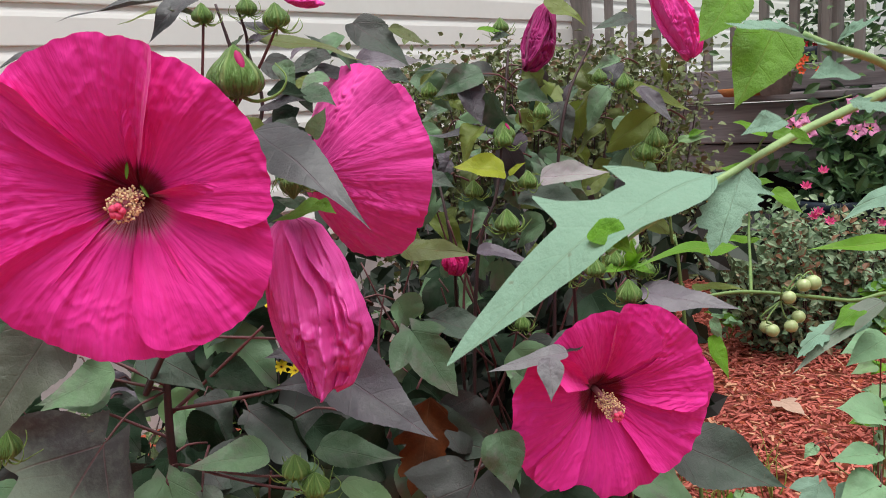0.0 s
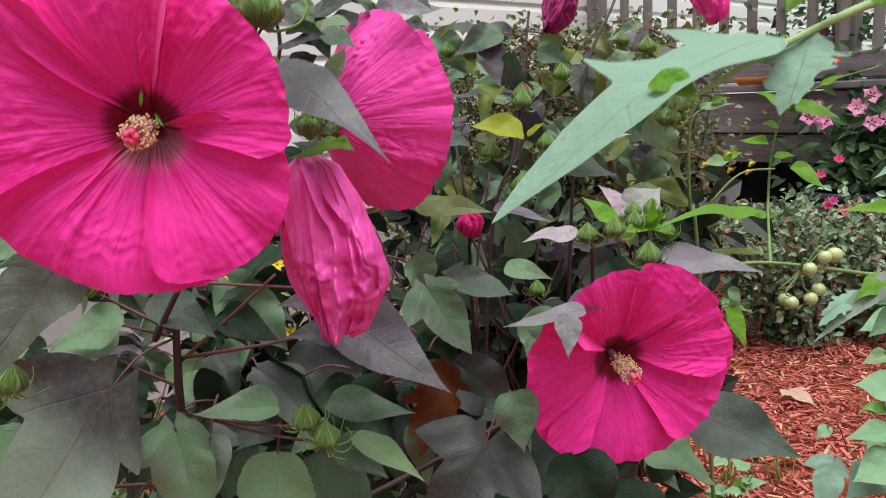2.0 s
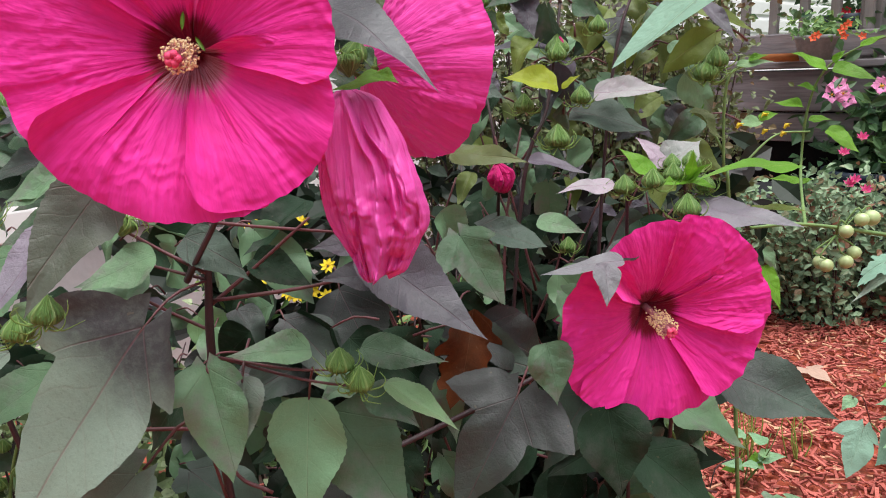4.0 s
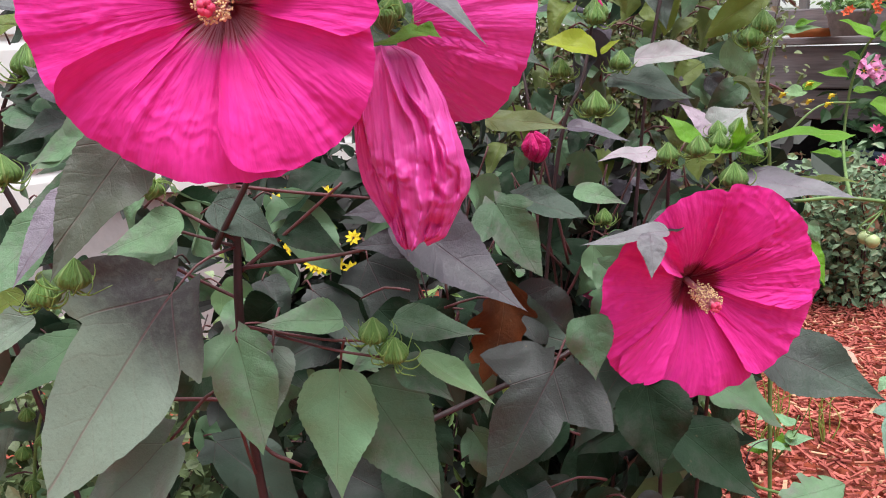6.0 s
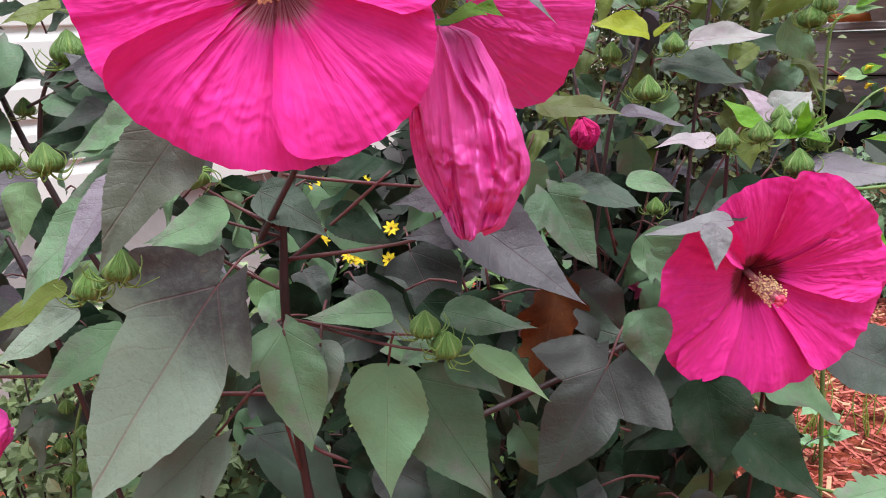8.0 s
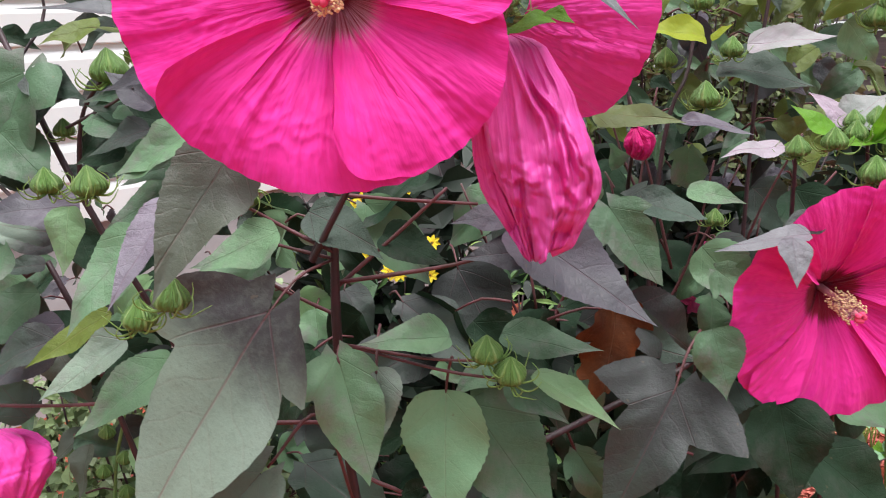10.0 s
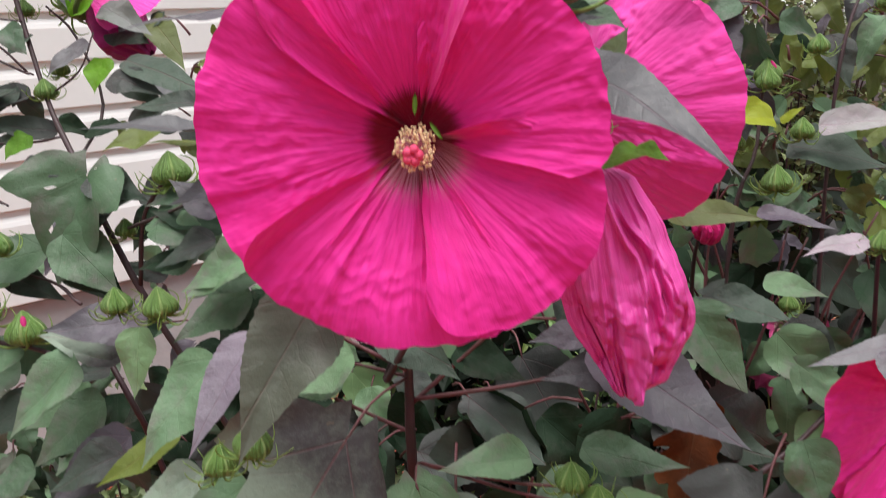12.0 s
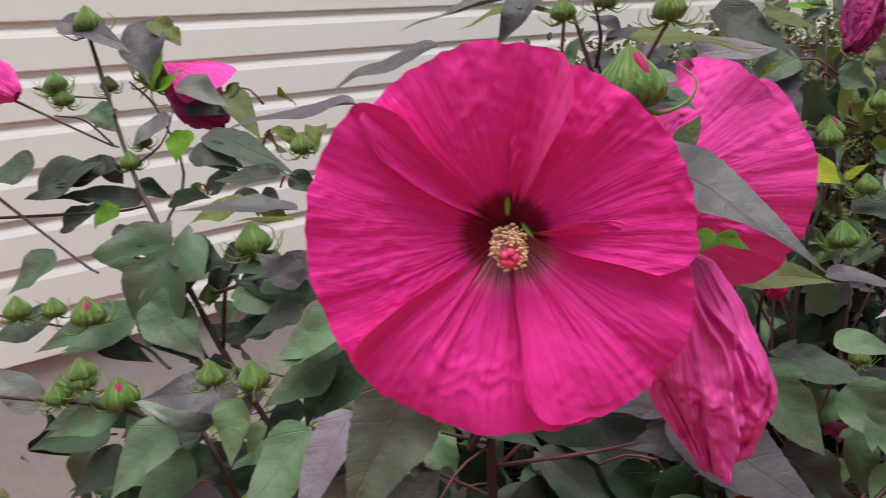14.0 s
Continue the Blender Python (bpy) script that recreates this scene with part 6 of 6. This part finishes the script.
leaf(tomato, "tomato", (0.137, 0.280, 1.068), (0.098, 0.270, 1.077), 0.3, (0, -0.4, 0.9), "toothed")
leaf(tomato, "tomato", (0.139, 0.280, 1.069), (0.148, 0.270, 1.076), 0.6, (0, -0.6, 0.8), "toothed")
leaf(tomato, "tomato", (0.144, 0.280, 1.059), (0.125, 0.270, 1.057), 0.6)
leaf(tomato, "tomato", (0.128, 0.250, 1.050), (0.140, 0.240, 1.045), 0.6, (0, -0.6, 0.8), "toothed")
leaf(tomato, "tomato", (0.103, 0.240, 1.046), (0.088, 0.235, 1.043), 0.5)
leaf(tomato, "lime", (0.108, 0.245, 1.042), (0.113, 0.240, 1.038), 0.5)

# ---- the tomato plant behind, with its green fruit ----
fruiting = thing("tomato_plant", (0.70, 1.15, 0.0), "sprawling tomato plant with a truss of green cherry tomatoes", "plant")
stem(fruiting, [(0.70, 1.15, 0.0), (0.68, 1.10, 0.5), (0.581, 0.980, 0.750), (0.508, 0.980, 0.763), (0.383, 0.980, 0.784), (0.313, 0.980, 0.782)], 0.005, 0.0035, GREEN_STEM, n=30)
for spot in ((0.450, 0.980, 0.788), (0.467, 0.990, 0.788), (0.427, 0.970, 0.776), (0.444, 0.980, 0.746), (0.430, 0.970, 0.737), (0.406, 0.970, 0.733), (0.402, 0.980, 0.735)):
    r = 0.0105 if spot[0] > 0.46 else 0.0088
    fruit = part("cherry_tomato", ball_mesh("cherry_tomato", r, 16, 12), TOMATO, fruiting, at=Matrix.Translation(spot) @ Matrix.Diagonal((1, 1, 0.95, 1)))
    part("stalk", tube_mesh("stalk", [(0.420, 0.980, 0.769), Vector(spot) + Vector((-0.008, 0, 0.014)), Vector(spot) + Vector((0, 0, r * 0.9))], 0.0013, 0.001, 6, 5), GREEN_STEM, fruit)
stem(fruiting, [(0.40, 1.15, 0.0), (0.321, 1.080, 0.771), (0.303, 1.060, 0.846), (0.299, 1.050, 0.959), (0.326, 1.050, 0.984)], 0.005, 0.002, GREEN_STEM, n=20)
stem(fruiting, [(0.343, 1.100, 0.847), (0.392, 1.120, 0.883), (0.448, 1.140, 0.885)], 0.0025, 0.002, GREEN_STEM)
stem(fruiting, [(0.301, 1.060, 0.869), (0.279, 1.060, 0.915), (0.271, 1.060, 0.946)], 0.003, 0.002, GREEN_STEM)
for spot in ((0.325, 1.080, 0.906), (0.365, 1.100, 0.917), (0.404, 1.120, 0.900), (0.367, 1.100, 0.895), (0.400, 1.120, 0.889)):
    small_bloom(fruiting, spot, (0.3, -0.5, -0.7), 0.0065, YELLOW, 5, 0.9, 1.3)
leaf(fruiting, "fresh", (0.361, 1.100, 0.905), (0.325, 1.080, 0.901), 0.5)
leaf(fruiting, "lime", (0.361, 1.100, 0.909), (0.387, 1.100, 0.914), 0.6)
leaf(fruiting, "fresh", (0.311, 1.050, 0.981), (0.355, 1.040, 0.986), 0.3)
leaf(fruiting, "lime", (0.325, 1.050, 0.987), (0.347, 1.040, 0.993), 0.5)
leaf(fruiting, "lime", (0.268, 1.050, 0.935), (0.254, 1.050, 0.917), 0.5)
leaf(fruiting, "lime", (0.310, 0.920, 0.748), (0.325, 0.900, 0.697), 0.4)
leaf(fruiting, "green", (0.309, 0.920, 0.769), (0.324, 0.920, 0.741), 0.6)
leaf(fruiting, "sage", (0.480, 0.850, 0.797), (0.360, 0.830, 0.733), 0.2, (0, -0.6, 0.8), fold=0.35)
leaf(fruiting, "soft", (0.493, 0.860, 0.751), (0.431, 0.840, 0.730), 0.55, (0, -0.75, 0.65))
leaf(fruiting, "soft", (0.485, 0.860, 0.778), (0.497, 0.840, 0.822), 0.55, (0, -0.75, 0.65))
leaf(fruiting, "tomato", (0.471, 0.870, 0.776), (0.427, 0.850, 0.758), 0.5, (0, -0.75, 0.65))
leaf(fruiting, "tomato", (0.432, 0.850, 0.781), (0.372, 0.830, 0.750), 0.35, (0, -0.5, 0.8), "toothed")
leaf(fruiting, "lime", (0.455, 0.850, 0.793), (0.413, 0.830, 0.774), 0.5)
leaf(fruiting, "tomato", (0.411, 0.700, 0.951), (0.340, 0.680, 0.931), 0.25)
leaf(fruiting, "lime", (0.437, 0.750, 0.887), (0.339, 0.730, 0.892), 0.2)
leaf(fruiting, "green", (0.222, 0.950, 0.532), (0.258, 0.930, 0.497), 0.5)
stem(fruiting, [(0.209, 0.950, 0.532), (0.275, 0.980, 0.413), (0.336, 1.000, 0.372), (0.422, 1.000, 0.360)], 0.004, 0.003, GREEN_STEM)
stem(fruiting, [(0.274, 0.970, 0.428), (0.286, 0.980, 0.454), (0.321, 1.000, 0.456)], 0.0015, 0.001, STEM)
leaf(fruiting, "green", (0.420, 1.000, 0.386), (0.310, 0.970, 0.370), 0.5, (0, -0.5, 0.8), "toothed")
leaf(fruiting, "tomato", (0.476, 0.980, 0.507), (0.443, 0.950, 0.450), 1.0, (0, -0.6, 0.7), "lobed")
leaf(fruiting, "tomato", (0.537, 0.980, 0.488), (0.479, 0.950, 0.465), 0.8, (0, -0.6, 0.7))

# ---- the climbing shoot ----
shoot = thing("climbing_shoot", (0.384, 0.985, 0.779), "upright young shoot with lime green leaves twining on a branch", "plant")
stem(shoot, [(0.384, 0.985, 0.779), (0.435, 1.120, 0.792), (0.464, 1.200, 0.829), (0.468, 1.200, 0.910), (0.481, 1.180, 0.969), (0.525, 1.150, 1.004), (0.578, 1.120, 1.022)], 0.0038, 0.0018, GREEN_STEM, n=30)
for a, b, w in (((0.480, 1.180, 0.973), (0.423, 1.160, 0.993), 0.5), ((0.493, 1.180, 0.970), (0.543, 1.150, 0.956), 0.5), ((0.472, 1.190, 0.942), (0.441, 1.180, 0.950), 0.5), ((0.461, 1.200, 0.918), (0.408, 1.180, 0.925), 0.32),
                ((0.472, 1.200, 0.899), (0.496, 1.180, 0.896), 0.55), ((0.500, 1.200, 0.881), (0.538, 1.170, 0.850), 0.55), ((0.472, 1.220, 0.800), (0.485, 1.200, 0.807), 0.6), ((0.472, 1.220, 0.804), (0.417, 1.200, 0.809), 0.3),
                ((0.514, 1.150, 1.001), (0.538, 1.130, 1.013), 0.4), ((0.488, 1.170, 0.980), (0.499, 1.160, 0.996), 0.6)):
    leaf(shoot, "lime", a, b, w, (0, -0.75, 0.65))

# ---- small plants on the mulch ----
def weed(at, height, n, seed, label="low green weed growing out of the mulch"):
    rnd = random.Random(seed)
    plant = thing("weed", at, label, "weed", "weeds on the mulch")
    a = Vector(at)
    for k in range(3):
        top = a + Vector((rnd.uniform(-0.06, 0.06), rnd.uniform(-0.05, 0.05), height * rnd.uniform(0.7, 1.0)))
        stem(plant, [a, a.lerp(top, 0.5) + Vector((0.01, 0, 0)), top], 0.003, 0.0015, GREEN_STEM, n=8)
        for j in range(n):
            s = a.lerp(top, rnd.uniform(0.3, 1.0))
            w = rnd.uniform(0, 6.3)
            size = rnd.uniform(0.045, 0.09)
            leaf(plant, rnd.choice(("soft", "soft", "fresh", "lime")), s, s + Vector((math.cos(w) * size, math.sin(w) * size * 0.7, rnd.uniform(-0.02, 0.02))), rnd.uniform(0.45, 0.65), (0, -0.6, 0.8))


broad = thing("weed", (0.988, 1.735, 0.000), "broad pale-leaved weed at the edge of the mulch", "weed", "weeds on the mulch")
broad_foot = Vector((0.988, 1.735, 0.000))
for a, b, w in (((0.588, 1.020, 0.573), (0.504, 1.000, 0.605), 0.75), ((0.554, 0.980, 0.544), (0.475, 0.960, 0.549), 0.45), ((0.543, 0.950, 0.515), (0.476, 0.930, 0.501), 0.8), ((0.532, 0.960, 0.514), (0.542, 0.940, 0.496), 0.9), ((0.599, 1.250, 0.427), (0.574, 1.240, 0.407), 0.7), ((0.620, 1.100, 0.664), (0.553, 1.080, 0.649), 0.6)):
    leaf(broad, "soft", a, b, w, (0, -0.5, 0.85), stalk=Vector(a).lerp(broad_foot, 0.25))
    stem(broad, [broad_foot, Vector(a).lerp(broad_foot, 0.55) + Vector((0.01, 0, 0)), Vector(a).lerp(broad_foot, 0.25)], 0.003, 0.002, GREEN_STEM, n=8)
weed((0.968, 1.737, 0.000), 0.40, 7, 4)
weed((1.172, 2.016, 0.000), 0.42, 8, 15)
weed((1.499, 2.768, 0.000), 0.30, 6, 6)
weed((1.531, 2.705, 0.000), 0.36, 8, 17)
weed((1.246, 2.160, 0.000), 0.30, 7, 18)
weed((0.595, 1.706, 0.000), 0.18, 3, 7)
weed((1.003, 2.785, 0.100), 0.22, 5, 8)
tagged(leaf(None, "dry", (1.012, 2.345, 0.028), (1.040, 2.245, 0.024), 1.2, (0, -0.2, 1), "lobed", name="fallen_leaf"), "curled dry tan leaf lying on the mulch", "leaf")


def grass_tuft(at, seed):
    rnd = random.Random(seed)
    plant = thing("grass_tuft", at, "thin yellow-green grass sprouting from the mulch", "grass", "grass on the mulch")
    for k in range(9):
        a = Vector(at) + Vector((rnd.uniform(-0.03, 0.03), rnd.uniform(-0.03, 0.03), 0))
        h = rnd.uniform(0.08, 0.2)
        part("blade", tube_mesh("blade", [a, a + Vector((rnd.uniform(-0.02, 0.02), 0, h * 0.6)), a + Vector((rnd.uniform(-0.06, 0.06), rnd.uniform(-0.03, 0.03), h))], 0.0022, 0.0006, 6, 4), WEEDY, plant)


WEEDY = plain_material("grass_blade", rgb(0.36, 0.42, 0.10), rgb(0.26, 0.36, 0.08), 30, 0.5, through_=0.2)
for k, spot in enumerate(((0.601, 1.744, 0.000), (0.763, 1.825, 0.000), (0.586, 1.943, -0.000), (0.655, 1.840, 0.000))):
    grass_tuft(spot, 60 + k)


# ---- the bed behind: rose bush, pots, hedge ----
def leafy(name, at, label, category, material, n, size, box, sizes, seed, slim=0.5, twig=True):
    """A dense small-leaved plant: twigs, and its leaves in an uneven mound."""
    plant = thing(name, at, label, category)
    rnd = random.Random(seed)
    low, high = Vector(box[0]), Vector(box[1])
    mid = (low + high) / 2
    half = (high - low) / 2
    tops = [Vector((rnd.uniform(low.x, high.x), rnd.uniform(low.y, high.y), high.z - rnd.random() ** 2 * half.z)) for _ in range(size)]
    if twig:
        for t in tops:
            foot = Vector((mid.x + 0.5 * (t.x - mid.x), mid.y + 0.5 * (t.y - mid.y), low.z))
            part("twig", tube_mesh("twig", [foot, foot.lerp(t, 0.55) + Vector((rnd.uniform(-0.03, 0.03), 0, 0)), t], 0.004, 0.0015, 6, 5), STEM, plant)

    def place(r):
        t = r.choice(tops)
        s = 1 - r.random() ** 1.6
        p = Vector((mid.x + (0.5 + 0.5 * s) * (t.x - mid.x), mid.y + (0.5 + 0.5 * s) * (t.y - mid.y), low.z + s * (t.z - low.z)))
        return p + Vector((r.gauss(0, 0.045), r.gauss(0, 0.045), r.gauss(0, 0.04)))
    leaf_cloud("foliage", material, n, place, sizes, seed, plant, "stuff", slim=slim)
    return plant


rose = leafy("rose_bush", (1.40, 2.95, 0.0), "low rose bush with grey-green leaves and small pink roses", "bush", ROSE_LEAF, 5200, 40, ((0.95, 2.7, 0.0), (1.85, 3.2, 0.52)), (0.02, 0.044), 71, 0.6)
for k, spot in enumerate(((1.324, 2.750, 0.700), (1.250, 2.720, 0.653), (1.310, 2.750, 0.553), (1.352, 2.750, 0.515), (1.291, 2.750, 0.538), (1.566, 2.800, 0.486))):
    small_bloom(rose, spot, (-0.2, -0.6, 0.7), 0.021, SMALL_PINK, 7, 0.0, 1.5, seed=k)
tub = thing("potted_mandevilla", (1.723, 3.450, 0.479), "dark-leaved potted plant with pink star flowers", "potted plant")
tub_at = Vector((1.723, 3.450, 0.466))
part("pot", turned("pot", [(0.0, 0.0), (0.15, 0.0), (0.19, 0.24), (0.20, 0.25), (0.20, 0.28), (0.18, 0.28), (0.17, 0.22), (0.0, 0.22)]), BLUE_POT, tub, "dark blue glazed pot", Matrix.Translation((tub_at.x, tub_at.y, 0.22)))
part("plinth", turned("plinth", [(0.0, 0.0), (0.20, 0.0), (0.18, 0.21), (0.0, 0.22)]), BLACK_POT, tub, "upturned black pot", Matrix.Translation((tub_at.x, tub_at.y, 0.0)))
leaf_cloud("foliage", POT_LEAF, 900, lambda r: (tub_at.x + r.gauss(0.12, 0.15), tub_at.y + r.gauss(0, 0.13), 0.52 + abs(r.gauss(0.12, 0.18))), (0.05, 0.10), 72, tub, "stuff")
for k, spot in enumerate(((1.483, 3.300, 0.867), (1.508, 3.300, 0.834), (1.462, 3.300, 0.832), (1.523, 3.300, 0.810), (1.658, 3.300, 0.860), (1.741, 3.350, 0.906), (1.784, 3.300, 0.803), (1.665, 3.300, 0.859), (1.723, 3.300, 0.793))):
    small_bloom(tub, spot, (-0.25, -0.85, 0.35), 0.042, STAR_PINK, 5, 0.7, 0.35, YELLOW, seed=k + 20)
basket = thing("flower_pot", (1.426, 3.400, 1.015), "grey pot of orange flowers against the railing", "flower pot")
basket_at = Vector((1.435, 3.420, 0.998))
part("pot", turned("pot", [(0.0, 0.0), (0.058, 0.0), (0.082, 0.085), (0.088, 0.09), (0.088, 0.103), (0.076, 0.103), (0.07, 0.08), (0.0, 0.08)]), POT, basket, "", Matrix.Translation((basket_at.x, basket_at.y, DECK_Z)))
leaf_cloud("foliage", WEED_LEAF, 300, lambda r: (basket_at.x + r.gauss(0.02, 0.07), basket_at.y + r.gauss(0, 0.05), DECK_Z + 0.095 + abs(r.gauss(0.0, 0.04))), (0.02, 0.045), 73, basket, "stuff")
for k, spot in enumerate(((1.369, 3.300, 1.059), (1.386, 3.300, 1.070), (1.491, 3.300, 1.099), (1.506, 3.300, 1.109), (1.493, 3.300, 1.061), (1.566, 3.300, 1.058), (1.481, 3.300, 1.084))):
    small_bloom(basket, spot, (-0.25, -0.85, 0.3), 0.018, ORANGE, 5, 0.0, 0.6, seed=k + 40)
pot_red = thing("flower_pot", (1.737, 3.750, 1.123), "pot of red flowers standing on the deck", "flower pot")
red_at = Vector((1.762, 3.800, 1.099))
part("pot", turned("pot", [(0.0, 0.0), (0.10, 0.0), (0.14, 0.16), (0.15, 0.2), (0.12, 0.2), (0.0, 0.17)]), BLUE_POT, pot_red, "", Matrix.Translation((red_at.x, red_at.y, DECK_Z)))
leaf_cloud("foliage", POT_LEAF, 500, lambda r: (red_at.x + r.gauss(0.1, 0.2), red_at.y + r.gauss(0, 0.1), DECK_Z + 0.18 + abs(r.gauss(0.05, 0.22))), (0.04, 0.07), 74, pot_red, "stuff")
for k, spot in enumerate(((1.665, 3.700, 1.168), (1.684, 3.700, 1.182), (1.735, 3.700, 1.170), (1.648, 3.700, 1.184))):
    small_bloom(pot_red, spot, (-0.25, -0.85, 0.3), 0.020, RED, 5, 0.0, 0.6, seed=k + 50)
saucer_at = Vector((1.390, 3.620, 0.964))
tagged(part("saucer", turned("saucer", [(0.0, 0.0), (0.10, 0.0), (0.13, 0.035), (0.12, 0.035), (0.09, 0.012), (0.0, 0.012)]), TERRACOTTA, at=Matrix.Translation((saucer_at.x, saucer_at.y, DECK_Z))), "orange clay saucer on the deck edge", "saucer")
black_at = Vector((1.237, 3.000, 0.547))
tub2 = thing("plant_pot", (black_at.x, black_at.y + 0.3, 0.0), "large black plastic plant pot in the shade", "plant pot")
part("body", turned("body", [(0.0, 0.0), (0.16, 0.0), (0.21, 0.40), (0.22, 0.41), (0.22, 0.44), (0.20, 0.44), (0.18, 0.36), (0.0, 0.36)]), BLACK_POT, tub2, "", Matrix.Translation((black_at.x + 0.1, black_at.y + 0.35, 0.0)))

leafy("hedge", (0.4, 2.5, 0.0), "low hedge of small brownish green leaves", "hedge", HEDGE_LEAF, 27000, 150, ((-0.25, 2.25, 0.0), (0.80, 2.75, 1.17)), (0.014, 0.032), 81, 0.7)
leafy("ground_cover", (-0.85, 1.25, 0.0), "ground cover with small pale green leaves", "plant", COVER_LEAF, 6500, 90, ((-1.25, 0.78, 0.0), (-0.42, 1.6, 0.46)), (0.015, 0.032), 82, 0.8)
# filler behind the stems, coloured as dark as the shaded gaps
leafy("ground_cover", (0.0, 1.5, 0.0), "filler foliage under the hibiscus with shade painted into its colour", "plant", DARK_LEAF, 2600, 60, ((-0.55, 1.25, 0.0), (0.45, 1.7, 0.80)), (0.04, 0.09), 83, 0.6)
coreopsis = leafy("yellow_flowered_plant", (-0.25, 1.3, 0.0), "thin-leaved plant with small yellow flowers", "plant", WEED_LEAF, 900, 26, ((-0.55, 1.2, 0.0), (0.0, 1.45, 0.66)), (0.02, 0.045), 84, 0.25)
for k, spot in enumerate(((-0.365, 1.200, 0.764), (-0.352, 1.200, 0.751), (-0.329, 1.200, 0.769), (-0.313, 1.200, 0.745), (-0.303, 1.200, 0.765), (-0.316, 1.200, 0.648), (-0.333, 1.200, 0.653), (-0.271, 1.200, 0.644), (-0.383, 1.200, 0.755), (-0.323, 1.200, 0.765), (-0.391, 1.200, 0.690), (-0.373, 1.200, 0.676), (-0.324, 1.200, 0.648), (-0.293, 1.200, 0.652), (-0.265, 1.200, 0.694))):
    small_bloom(coreopsis, spot, (0.0, -0.8, 0.6), 0.0135, YELLOW, 8, 0.0, 0.15, seed=k + 70)
pinks = thing("small_rose_bush", (0.146, 1.300, 0.532), "small plant with bright pink flowers behind the hibiscus", "plant")
stem(pinks, [(0.13, 1.3, 0.0), (0.14, 1.25, 0.4), (0.114, 1.150, 0.604)], 0.003, 0.0015, GREEN_STEM)
for k, spot in enumerate(((0.101, 1.120, 0.618), (0.112, 1.120, 0.610), (0.097, 1.120, 0.642), (0.106, 1.120, 0.626), (0.127, 1.150, 0.675), (0.182, 1.150, 0.660))):
    small_bloom(pinks, spot, (-0.2, -0.8, 0.4), 0.020, SMALL_PINK, 6, 0.0, 0.7, seed=k + 90)

# ---- single chips on top of the mulch ----
single = [mulch_chips(1, (0, 0), (0, 0), 500 + k) for k in range(8)]
for me in single:
    me.materials.append(CHIP_ALONE)
strewn = random.Random(91)
for k in range(300):
    spot = pose(strewn.uniform(0.38, 1.15), strewn.uniform(1.3, 2.3), strewn.uniform(0.010, 0.018), strewn.gauss(0, 9), strewn.gauss(0, 9), strewn.uniform(0, 360))
    part("mulch_chip", single[k % 8], None, bed, at=spot)
